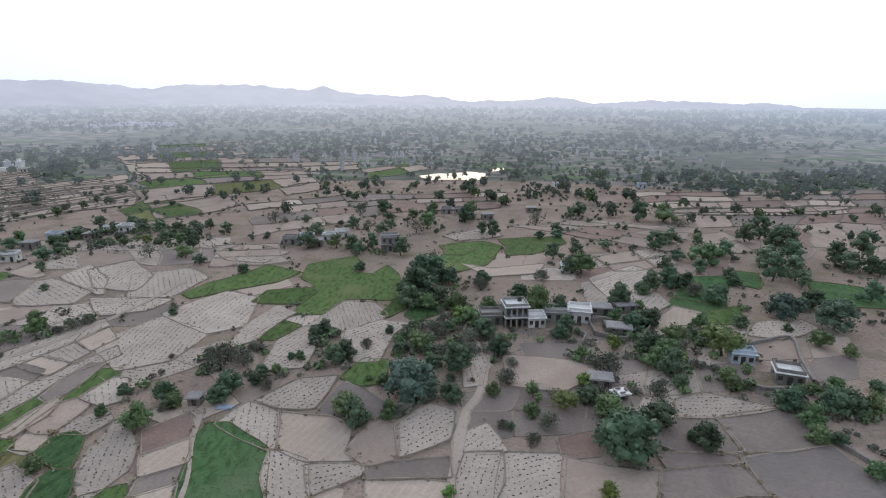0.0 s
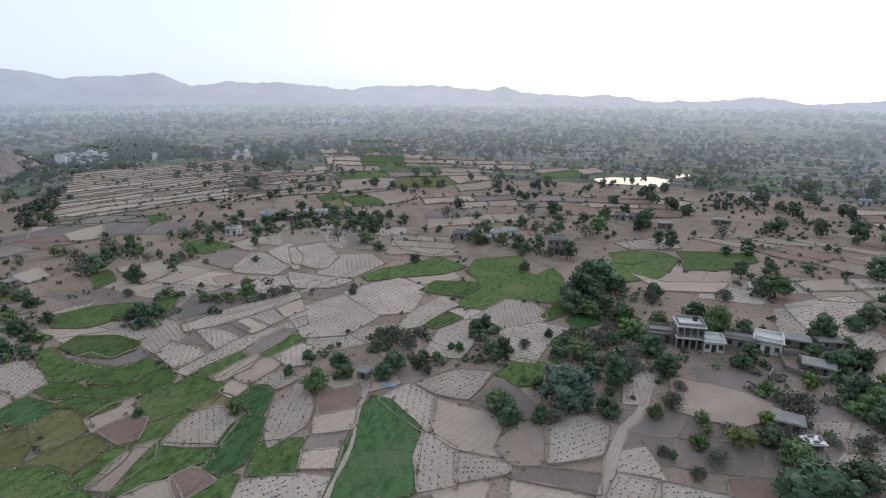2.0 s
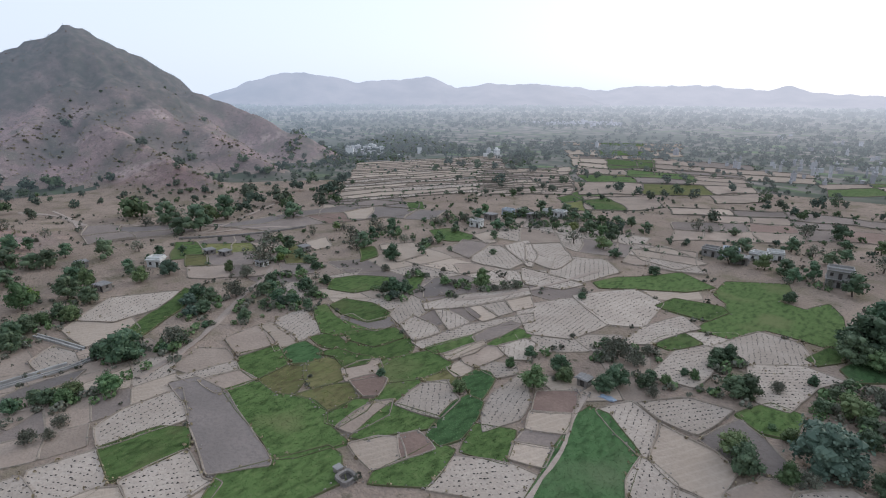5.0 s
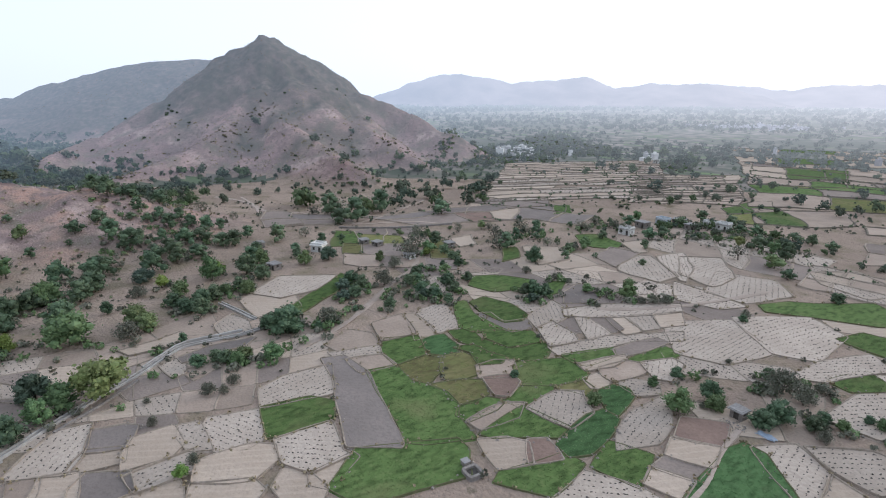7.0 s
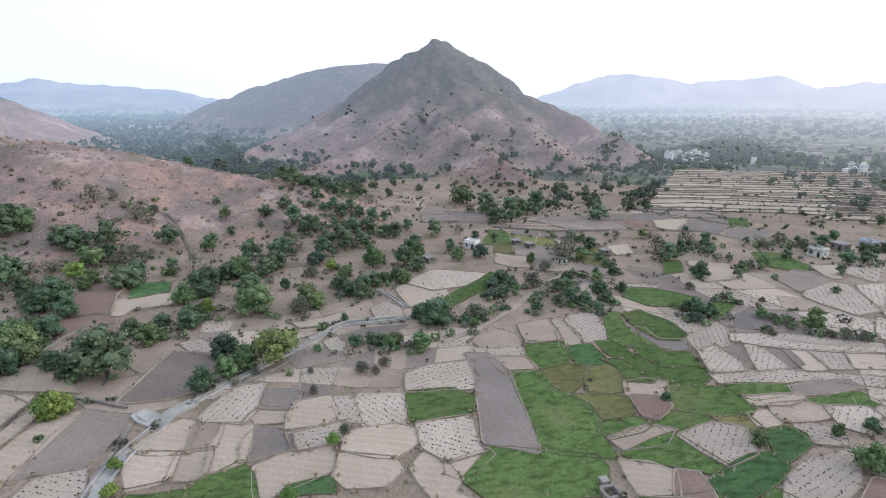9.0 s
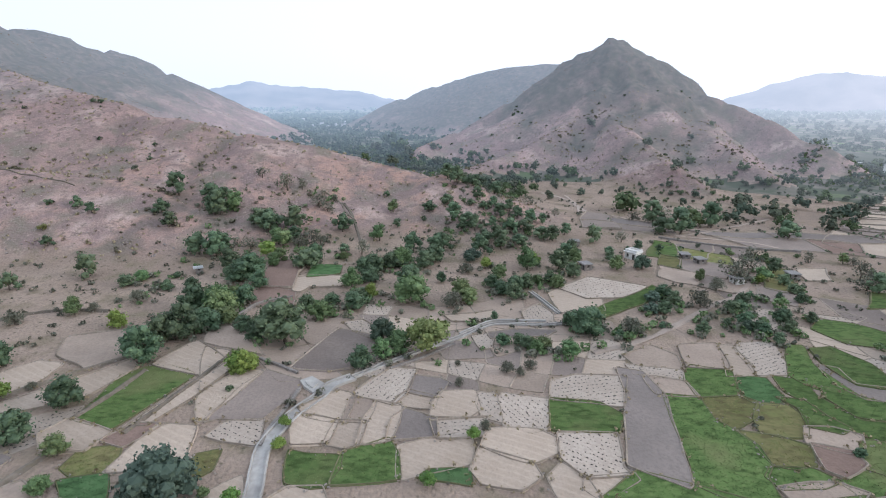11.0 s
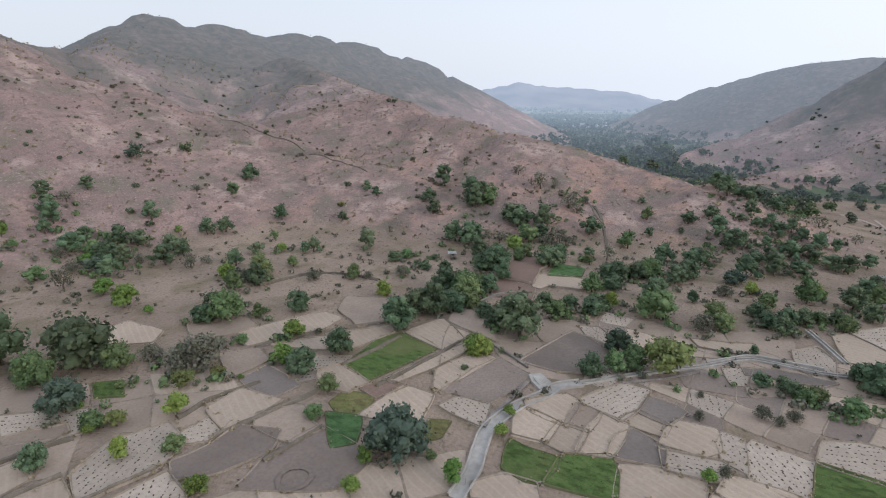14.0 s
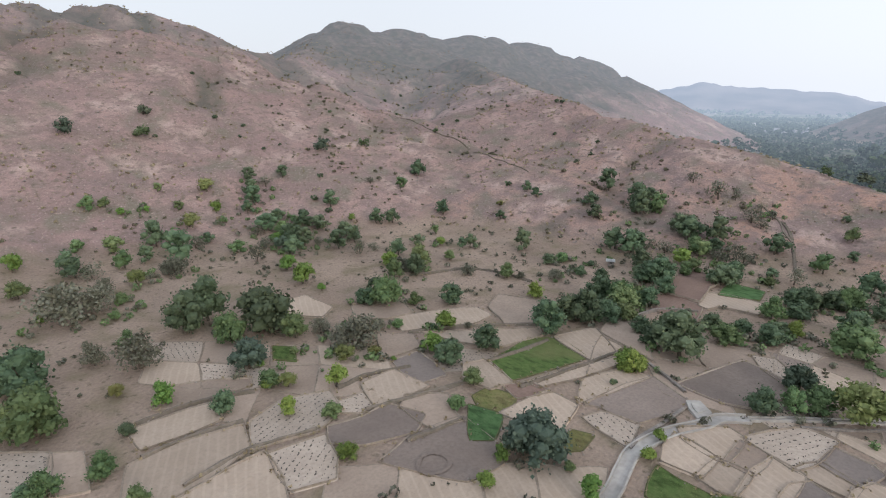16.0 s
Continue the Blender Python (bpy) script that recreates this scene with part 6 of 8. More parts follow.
rubble(66.5, 103.6, 3.0, 80)
rubble(-48.3, 93.1, 2.5, 70)
rubble(58.1, 144.5, 4.0, 120)
village(-465, 371, 30, 20, 1, "white flat-roofed houses of a village under the hill", 0.75, False)
village(-344, 448, 6, 12, 2, "few pale houses among far trees", 0.6, False)
village(-628, 1119, 60, 45, 3, "hazy white houses of a far town", 0.8, True)
village(-22, 884, 50, 150, 4, "scattered hazy houses on the far plain", 0.5, True)
village(163, 570, 46, 75, 5, "scattered hazy houses on the far plain", 0.3, True)
village(-79, 529, 60, 42, 6, "scattered hazy houses on the far plain", 0.3, True)
village(-1173, -239, 22, 70, 7, "hazy pale houses along the far valley", 0.8, True)
village(-615, 1066, 26, 50, 8, "hazy white houses on the far plain", 0.8, True)
pond((-20.3, 420.2), (-6.6, 440.9), (16.7, 448.7), (40.0, 436.1), (21.6, 405.0), (-8.0, 400.4))
pond((38.2, 471.7), (52.9, 480.4), (56.2, 457.7), (43.1, 450.0))
well(-62.2, 43.1, 1.0)
tarpaulin(-43.2, 95.1, 1.7, 0.8)
threshing_ring(-53.0, -56.7, 3.2)


# ---- trees ----
def crown_mesh(name, seed, wide, tall, base, clumps, leaves, leaf, dense):
    """A crown about 1 wide: clumps of small bent leaf sprays round short limbs, with a dim core inside each dense clump."""
    rng = np.random.RandomState(seed)
    verts, faces, core = [], [], []
    for c in range(clumps):
        a, q = rng.uniform(0, math.tau), rng.uniform(0, 1) ** 0.6
        lift = rng.uniform(0, 1)
        reach = 0.5 * wide * q * math.sqrt(max(0.06, 1 - (lift * 1.5 - 0.45) ** 2 * 0.85)) * 0.78
        mid = np.array([math.cos(a) * reach, math.sin(a) * reach, base + tall * (0.16 + 0.68 * lift)])
        rad = np.array([1, 1, 0.8]) * rng.uniform(0.12, 0.2) * (1.0 if dense else 0.85) * (34 / clumps) ** 0.25
        n = leaves
        d = rng.normal(size=(n, 3))
        d /= np.linalg.norm(d, axis=1)[:, None]
        p = mid + d * rad * rng.uniform(0.62, 1.16, (n, 1)) * (1 + 0.2 * rng.normal(size=(n, 1)))
        up = d + rng.normal(size=(n, 3)) * 0.85 + np.array([0, 0, 0.35])
        up /= np.linalg.norm(up, axis=1)[:, None]
        s1 = np.cross(up, rng.normal(size=(n, 3)))
        s1 /= np.linalg.norm(s1, axis=1)[:, None]
        s2 = np.cross(up, s1)
        w = leaf * rng.uniform(0.6, 1.3, (n, 1))
        k = sum(len(v) for v in verts)
        verts += [p - s1 * w * 0.5, p + s2 * w * 0.55 - up * w * 0.1, p + s1 * w * 0.6, p - s2 * w * 0.5 + up * w * 0.12]
        i = np.arange(n)
        faces.append(np.stack([i + k, i + k + n, i + k + 2 * n, i + k + 3 * n], -1))
        if dense:
            core.append((mid, rad * 0.72))
    verts, faces = [np.concatenate(verts)], [tuple(f) for f in np.concatenate(faces)]
    k = len(verts[0])
    for mid, rad in core:
        bm = bmesh.new()
        bmesh.ops.create_icosphere(bm, subdivisions=1, radius=1)
        bm.verts.index_update()
        pts = np.array([v.co[:] for v in bm.verts])
        pts = pts * (0.85 + 0.3 * rng.rand(len(pts), 1)) * rad + mid
        faces += [tuple(v.index + k for v in f.verts) for f in bm.faces]
        bm.free()
        verts.append(pts)
        k += len(pts)
    return from_arrays(name, np.concatenate(verts), faces)


def trunk_mesh(name, seed, base, tall, wide, thick, limbs=6):
    """A tapered, leaning trunk that forks into limbs reaching the crown's clumps."""
    rng = np.random.RandomState(seed)
    bm = bmesh.new()

    def limb(path, r0, r1, sides=7):
        rings = []
        for i, p in enumerate(path):
            f = i / (len(path) - 1)
            r = r0 + (r1 - r0) * f
            rings.append([bm.verts.new((p[0] + math.cos(e * math.tau / sides) * r, p[1] + math.sin(e * math.tau / sides) * r, p[2])) for e in range(sides)])
        for a, b in zip(rings, rings[1:]):
            for e in range(sides):
                bm.faces.new((a[e], a[(e + 1) % sides], b[(e + 1) % sides], b[e]))
        bm.faces.new(rings[-1])
    fork = np.array([rng.uniform(-0.05, 0.05), rng.uniform(-0.05, 0.05), base + tall * 0.18])
    limb([(0, 0, -0.06), (0, 0, 0.03), tuple(fork * 0.55), tuple(fork)], thick * 1.25, thick * 0.8)
    for k in range(limbs):
        a = k * math.tau / limbs + rng.uniform(-0.3, 0.3)
        end = np.array([math.cos(a) * wide * 0.33, math.sin(a) * wide * 0.33, base + tall * rng.uniform(0.45, 0.8)])
        mid = fork * 0.55 + end * 0.45 + np.array([0, 0, 0.04])
        limb([tuple(fork - (0, 0, 0.02)), tuple(mid), tuple(end)], thick * 0.55, thick * 0.15, 5)
    data = bpy.data.meshes.new(name)
    bm.to_mesh(data)
    bm.free()
    return data


M["bark"] = plain("grey_brown_bark", (0.13, 0.105, 0.085), (0.08, 0.065, 0.05), 6.0, 0.95)
LEAF = {
    "d": foliage("dark_leaves", (0.050, 0.082, 0.047), (0.098, 0.146, 0.082)),
    "g": foliage("green_leaves", (0.074, 0.122, 0.052), (0.128, 0.184, 0.082)),
    "l": foliage("light_leaves", (0.095, 0.170, 0.040), (0.150, 0.230, 0.060)),
    "b": foliage("bluish_leaves", (0.052, 0.082, 0.060), (0.092, 0.132, 0.094)),
    "s": foliage("grey_twigs", (0.105, 0.112, 0.083), (0.165, 0.165, 0.125), (0.495, 0.515)),
    "o": foliage("olive_leaves", (0.120, 0.150, 0.050), (0.170, 0.185, 0.075)),
}
TREE_WORDS = {
    "d": ("dense dark green mango tree with a rounded crown", "tree"),
    "g": ("leafy mid-green tree with an uneven crown", "tree"),
    "l": ("fresh light green young tree on bare ground", "tree"),
    "b": ("broad bluish-green neem tree with a wide crown", "tree"),
    "s": ("sparse grey-brown thorn tree with thin twigs", "tree"),
    "o": ("broad olive-yellow tree with a flat crown", "tree"),
}
# width, height, crown base, clumps, sprays a clump, spray size, dense
FORMS = {
    "d": [(0.98, 0.78, 0.04, 36, 44, 0.052, True), (1.0, 0.70, 0.02, 38, 42, 0.053, True), (0.92, 0.9, 0.06, 36, 44, 0.052, True)],
    "g": [(0.97, 0.76, 0.05, 34, 50, 0.053, True), (1.0, 0.66, 0.02, 38, 46, 0.053, True), (0.88, 0.88, 0.06, 32, 52, 0.053, True)],
    "l": [(0.9, 0.85, 0.1, 22, 52, 0.075, True), (0.95, 0.75, 0.08, 22, 52, 0.075, True)],
    "b": [(1.0, 0.68, 0.05, 50, 46, 0.047, True), (0.95, 0.76, 0.07, 46, 48, 0.05, True)],
    "s": [(1.0, 0.55, 0.04, 34, 44, 0.045, False), (0.95, 0.64, 0.06, 32, 44, 0.045, False)],
    "o": [(1.0, 0.55, 0.15, 34, 44, 0.06, True)],
}
STOCK = {k: [(crown_mesh("crown", 11 * i + ord(k), f[0], f[1], f[2], f[3], f[4], f[5], f[6]), trunk_mesh("trunk", 5 * i + ord(k), f[2], f[1], f[0], 0.03))
             for i, f in enumerate(v)] for k, v in FORMS.items()}
for k, v in STOCK.items():
    for crown, trunk in v:
        crown.materials.append(LEAF[k])
        trunk.materials.append(M["bark"])
LOW = {k: [(crown_mesh("crown", 13 * i + ord(k), f[0], f[1], f[2], 16, 24, f[5] * 1.2, f[6]), trunk_mesh("trunk", 5 * i + ord(k), f[2], f[1], f[0], 0.03, 3)) for i, f in enumerate(v)] for k, v in FORMS.items()}
for k, v in LOW.items():
    for crown, trunk in v:
        crown.materials.append(LEAF[k])
        trunk.materials.append(M["bark"])
NAMES = {"d": "mango_tree", "g": "leafy_tree", "l": "young_tree", "b": "neem_tree", "s": "thorn_tree", "o": "olive_tree"}
MODELS = {}
tree_rng = random.Random(12)
STANDING, far_spots = [], []


def tree(kind, x, y, width, stock=STOCK):
    """A tree of that crown width on the land at x, y."""
    i = tree_rng.randrange(len(stock[kind]))
    z = float(height(np.array([x]), np.array([y]))[0])
    size = Vector((width * tree_rng.uniform(0.94, 1.06), width * tree_rng.uniform(0.94, 1.06), width * tree_rng.uniform(0.88, 1.12)))
    m = Matrix.LocRotScale((x, y, z), Euler((tree_rng.uniform(-0.05, 0.05), tree_rng.uniform(-0.05, 0.05), tree_rng.uniform(0, 6.28))), size)
    STANDING.append((x, y, width))
    spot = (kind, i, stock is LOW)
    if spot in MODELS:
        return copy_thing(MODELS[spot], m @ Matrix.Diagonal((*[1 / s for s in MODELS[spot].scale], 1)))
    ob = new(NAMES[kind], None)
    ob.empty_display_size = 0.1
    words, category = TREE_WORDS[kind]
    tagged(ob, words, category, "trees between the fields")
    part("trunk", stock[kind][i][1], None, ob)
    part("crown", stock[kind][i][0], None, ob)
    ob.matrix_basis = m
    MODELS[spot] = ob
    return ob


def plant(kind, *spots):
    """Trees of one kind at spots of x, y and crown width in metres."""
    for x, y, width in spots:
        if math.hypot(x, y) < 290:
            tree(kind, x, y, width * (1.2 if math.hypot(x, y) < 150 else 1.08), STOCK if math.hypot(x, y) < 200 else LOW)
        else:
            far_spots.append((x, y, width))


wood_rng = np.random.RandomState(23)


def wood(gap, width, kinds, *corners):
    """A loose wood inside the corners: trees about gap apart, with crowns about that wide."""
    ring = np.array(corners, float)
    lo, hi = ring.min(0), ring.max(0)
    far = math.hypot(*ring.mean(0)) > 260
    n = int((hi - lo).prod() / (gap * gap) * (1.9 if far else 2.6))
    x, y = wood_rng.uniform(lo[0], hi[0], n), wood_rng.uniform(lo[1], hi[1], n)
    ok = contains(ring, x, y)
    for px, py in zip(x[ok], y[ok]):
        w = width * wood_rng.uniform(0.6, 1.45) * (0.85 if far else 1)
        if any((px - sx) ** 2 + (py - sy) ** 2 < (0.32 * (w + sw)) ** 2 for sx, sy, sw in STANDING) or taken(px, py):
            continue
        kind = kinds[wood_rng.randint(len(kinds))]
        kind = wood_rng.choice(["l", "o", "g", kind], p=[0.06, 0.03, 0.16, 0.75])
        if math.hypot(px, py) < 250:
            tree(kind, px, py, w, LOW)
        else:
            STANDING.append((px, py, w))
            far_spots.append((px, py, w))



plant("d", (92.7, 102.7, 3.6), (153.8, 180.5, 5.9), (81.0, 95.0, 6.7), (71.9, 84.9, 3.1), (131.8, 155.8, 7.6), (153.8, 184.5, 8.1), (78.0, 94.7, 5.6), (229.1, 281.4, 10.2), (164.5, 203.3, 11.0), (147.4, 188.6, 10.3), (181.5, 233.7, 6.0), (209.4, 270.2, 5.8), (147.6, 194.5, 8.5), (237.9, 316.3, 6.7), (243.7, 332.0, 8.4), (176.7, 241.2, 3.1), (110.4, 150.8, 7.4), (69.6, 95.6, 5.6), (105.7, 148.5, 5.0), (118.3, 168.2, 5.6), (92.7, 133.8, 3.0), (120.7, 175.5, 9.6), (190.5, 283.9, 7.2), (130.8, 195.1, 10.6), (112.9, 175.3, 9.6))
plant("d", (134.6, 210.4, 11.4), (192.0, 300.9, 3.2), (120.2, 191.3, 10.4), (201.6, 331.8, 7.7), (139.8, 231.7, 10.0), (165.5, 277.2, 8.8), (80.9, 136.0, 4.6), (130.9, 226.7, 9.8), (97.2, 170.5, 5.6), (46.8, 82.8, 5.0), (98.9, 177.6, 4.7), (159.5, 291.3, 9.3), (83.2, 153.6, 7.9), (110.3, 204.7, 8.9), (45.6, 85.5, 2.5), (65.4, 130.3, 2.4), (91.3, 182.3, 6.0), (51.5, 104.4, 3.6), (79.9, 167.4, 5.5), (51.9, 110.1, 6.4), (123.8, 262.8, 8.4), (40.9, 89.8, 6.4), (90.4, 199.4, 6.5), (136.2, 301.7, 7.7), (75.6, 168.9, 9.3))
plant("d", (95.7, 221.1, 9.5), (79.4, 185.2, 6.1), (50.8, 120.9, 5.5), (56.7, 136.9, 5.2), (86.4, 212.2, 9.2), (67.0, 165.2, 7.3), (32.6, 81.3, 10.4), (63.1, 161.8, 5.4), (51.8, 134.2, 6.1), (30.8, 82.9, 6.0), (49.4, 133.6, 4.5), (99.5, 270.1, 11.5), (110.3, 315.9, 13.3), (52.1, 149.7, 7.3), (88.5, 276.4, 11.7), (66.7, 215.0, 5.6), (29.7, 97.8, 4.6), (112.8, 391.5, 16.4), (52.9, 206.2, 6.7), (71.5, 278.9, 10.1), (45.5, 183.4, 8.0), (32.8, 133.3, 4.5), (65.6, 272.2, 5.8), (30.2, 128.3, 4.1), (33.7, 145.0, 4.9))
plant("d", (50.5, 233.0, 6.0), (42.6, 199.3, 8.7), (42.7, 231.3, 5.0), (54.2, 329.9, 10.4), (23.6, 155.1, 6.2), (13.1, 88.5, 1.7), (52.4, 399.0, 12.5), (13.6, 119.0, 5.3), (13.3, 144.1, 5.5), (11.6, 132.4, 3.0), (10.6, 128.9, 5.8), (13.3, 168.9, 5.9), (17.8, 238.4, 6.0), (20.6, 335.7, 11.2), (11.2, 261.3, 9.0), (3.7, 110.6, 6.3), (2.9, 97.1, 3.8), (2.0, 106.2, 2.1), (1.5, 98.5, 4.3), (4.2, 300.3, 7.8), (1.7, 132.9, 3.7), (2.0, 170.3, 7.7), (-0.9, 153.1, 7.1), (-1.8, 112.3, 4.0), (-2.9, 118.3, 3.5))
plant("d", (-5.0, 169.9, 12.6), (-7.7, 156.3, 11.9), (-9.2, 149.1, 7.2), (-11.7, 159.7, 6.2), (-16.4, 203.0, 7.7), (-10.4, 120.1, 3.2), (-27.5, 268.7, 5.1), (-13.8, 130.5, 2.4), (-27.4, 236.5, 6.8), (-28.5, 212.6, 6.2), (-32.8, 205.3, 6.1), (-29.3, 183.5, 4.4), (-35.8, 210.3, 7.1), (-42.2, 247.3, 7.3), (-15.9, 90.0, 5.6), (-22.6, 115.8, 5.0), (-24.8, 114.2, 5.0), (-30.6, 130.3, 4.2), (-56.6, 234.9, 8.2), (-32.5, 127.5, 3.6), (-28.6, 111.4, 1.5), (-67.0, 259.5, 5.4), (-55.0, 212.6, 8.9), (-32.1, 123.9, 2.5), (-83.2, 280.7, 8.8))
plant("d", (-35.5, 115.9, 1.9), (-40.1, 108.4, 2.6), (-39.9, 104.5, 3.5), (-69.8, 180.5, 4.5), (-99.6, 242.5, 5.5), (-44.6, 101.4, 5.0), (-107.7, 244.1, 5.6), (-45.3, 97.3, 4.9), (-54.7, 116.2, 2.9), (-116.2, 245.7, 5.7), (-52.8, 108.7, 1.9), (-75.7, 141.8, 2.8), (-55.9, 97.1, 4.4), (-65.7, 99.9, 2.7), (-194.4, 265.8, 8.2), (-235.6, 306.0, 11.6), (-139.4, 179.2, 4.3), (-125.7, 160.9, 3.2), (-178.9, 201.5, 3.4), (-262.0, 293.0, 6.9), (-153.4, 150.8, 4.1), (-184.0, 180.2, 3.4), (-145.9, 141.7, 3.9), (-119.8, 109.6, 4.8), (-119.7, 106.6, 4.8))
plant("d", (-181.3, 158.0, 7.0), (-148.9, 129.2, 6.6), (-174.2, 151.0, 4.5), (-122.0, 105.7, 4.9), (-154.5, 130.4, 2.8), (-123.4, 104.0, 3.9), (-83.9, 68.8, 2.1), (-176.7, 142.5, 5.4), (-168.3, 131.1, 7.7), (-375.7, 278.2, 4.5), (-312.2, 225.6, 11.3), (-282.0, 200.5, 12.3), (-256.3, 179.5, 9.3), (-281.2, 192.2, 13.5), (-143.0, 95.2, 3.6), (-260.3, 171.4, 12.5), (-326.9, 211.6, 11.6), (-158.8, 101.7, 3.9), (-136.8, 86.5, 4.1), (-167.1, 104.4, 4.9), (-128.9, 79.2, 3.6), (-143.1, 87.2, 5.3), (-306.5, 186.5, 12.3), (-343.3, 208.4, 10.5), (-174.1, 105.0, 5.1))
plant("d", (-161.8, 96.9, 2.4), (-238.4, 141.6, 11.3), (-134.1, 78.4, 4.0), (-257.8, 149.3, 12.2), (-372.4, 213.3, 7.8), (-136.6, 77.9, 4.1), (-280.0, 158.1, 13.1), (-371.8, 203.5, 10.3), (-140.8, 76.3, 5.2), (-150.8, 79.4, 5.1), (-375.8, 197.2, 10.3), (-149.4, 76.8, 4.4), (-139.9, 71.3, 2.4), (-299.6, 149.7, 13.8), (-399.6, 197.0, 9.9), (-262.6, 128.5, 12.1), (-134.0, 62.2, 3.6), (-257.9, 116.6, 11.8), (-375.4, 168.3, 6.8), (-479.4, 205.2, 6.3), (-155.5, 62.7, 4.4), (-243.8, 96.9, 13.9), (-455.6, 179.4, 6.0), (-137.7, 53.2, 2.0), (-147.9, 57.0, 5.2))
plant("d", (-160.5, 60.6, 5.6), (-243.7, 89.6, 11.0), (-214.8, 77.9, 3.4), (-263.5, 90.4, 11.8), (-132.5, 43.8, 3.1), (-212.8, 68.3, 4.8), (-407.1, 130.4, 9.6), (-130.4, 39.9, 2.2), (-211.1, 64.0, 3.3), (-197.3, 54.1, 5.3), (-206.5, 55.4, 4.6), (-131.8, 33.1, 4.6), (-132.5, 31.7, 8.6), (-178.4, 36.6, 6.0), (-137.8, 28.1, 4.7), (-206.1, 41.2, 6.8), (-199.0, 37.5, 6.6), (-413.6, 76.7, 13.1), (-233.6, 42.9, 6.1), (-187.6, 33.2, 7.5), (-223.0, 36.0, 7.3), (-172.5, 27.5, 4.6), (-411.6, 63.1, 13.0), (-244.1, 34.3, 5.2), (-225.1, 31.5, 8.7))
plant("d", (-428.5, 52.4, 13.4), (-122.9, 15.0, 3.4), (-347.2, 42.0, 8.8), (-242.1, 28.8, 7.7), (-167.5, 19.3, 5.5), (-125.5, 13.7, 3.4), (-230.6, 24.9, 8.9), (-211.0, 22.5, 5.5), (-370.8, 37.2, 10.0), (-216.6, 20.9, 7.0), (-243.2, 22.6, 6.2), (-164.6, 15.3, 6.5), (-155.8, 14.3, 5.2), (-355.9, 30.1, 11.1), (-227.5, 18.5, 8.2), (-247.7, 19.3, 6.8), (-124.3, 9.2, 3.4), (-160.7, 11.4, 6.0), (-344.1, 23.8, 10.7), (-209.6, 13.5, 7.6), (-239.7, 14.8, 7.5), (-140.1, 8.0, 2.2), (-219.8, 12.0, 7.0), (-167.4, 8.4, 5.4), (-247.6, 12.2, 6.2))
plant("d", (-231.1, 10.5, 5.8), (-371.4, 14.6, 11.4), (-216.2, 7.2, 8.2), (-244.0, 7.2, 4.6), (-202.8, 5.5, 8.6), (-252.6, 4.5, 6.2), (-226.5, 3.2, 8.0), (-266.0, 2.5, 8.1), (-247.3, 1.7, 4.6), (-230.0, -0.1, 8.1), (-225.4, -2.6, 5.2), (-265.4, -5.3, 10.7), (-234.2, -5.8, 8.2), (-246.1, -9.2, 7.5), (-273.7, -10.4, 8.2), (-214.0, -8.2, 6.7), (-206.7, -9.1, 7.7), (-170.2, -8.4, 4.0), (-470.7, -26.5, 14.0), (-206.4, -12.1, 8.6), (-192.3, -12.6, 9.2), (-240.2, -17.5, 7.3), (-185.0, -15.1, 7.7), (-233.7, -19.3, 2.9), (-205.0, -21.2, 8.4))
plant("d", (-167.7, -19.1, 8.7), (-189.8, -22.8, 7.8), (-229.8, -30.6, 4.6), (-184.8, -26.8, 7.6), (-257.3, -39.3, 3.6), (-181.2, -32.4, 9.2), (-169.9, -31.7, 7.0), (-178.4, -35.5, 7.2), (-153.7, -32.3, 4.7), (-110.8, -23.4, 5.9), (-147.0, -32.5, 7.6), (-200.1, -47.4, 5.2), (-219.5, -52.6, 9.9), (-149.1, -40.0, 5.2), (-190.1, -56.4, 8.2), (-182.1, -57.5, 10.7), (-144.4, -46.2, 5.8), (-216.6, -71.8, 10.4), (-211.3, -70.6, 7.3), (-122.0, -45.0, 11.8), (-212.7, -81.3, 12.1), (-125.2, -50.1, 7.5), (-215.1, -86.5, 10.1), (-160.2, -65.9, 6.2), (-171.2, -72.4, 9.9))
plant("d", (-123.8, -53.2, 5.0), (-167.5, -74.6, 9.6), (-147.9, -65.9, 7.2), (-129.0, -58.3, 5.1), (-232.0, -108.0, 8.4), (-167.0, -78.1, 6.4), (-180.0, -84.4, 7.8), (-221.1, -104.9, 10.1), (-195.3, -93.7, 9.1), (-220.7, -107.3, 10.4), (-230.4, -112.0, 10.8), (-189.1, -93.2, 9.1), (-99.9, -49.3, 1.0), (-98.9, -49.5, 1.3), (-131.4, -68.2, 5.1), (-190.7, -100.4, 10.7), (-129.9, -68.6, 8.2), (-157.1, -86.2, 5.1), (-143.2, -78.6, 9.0), (-234.1, -129.3, 10.6), (-168.7, -97.3, 3.0), (-123.8, -71.6, 8.0), (-207.0, -120.3, 7.6), (-215.4, -127.2, 7.9), (-157.5, -94.3, 4.4))
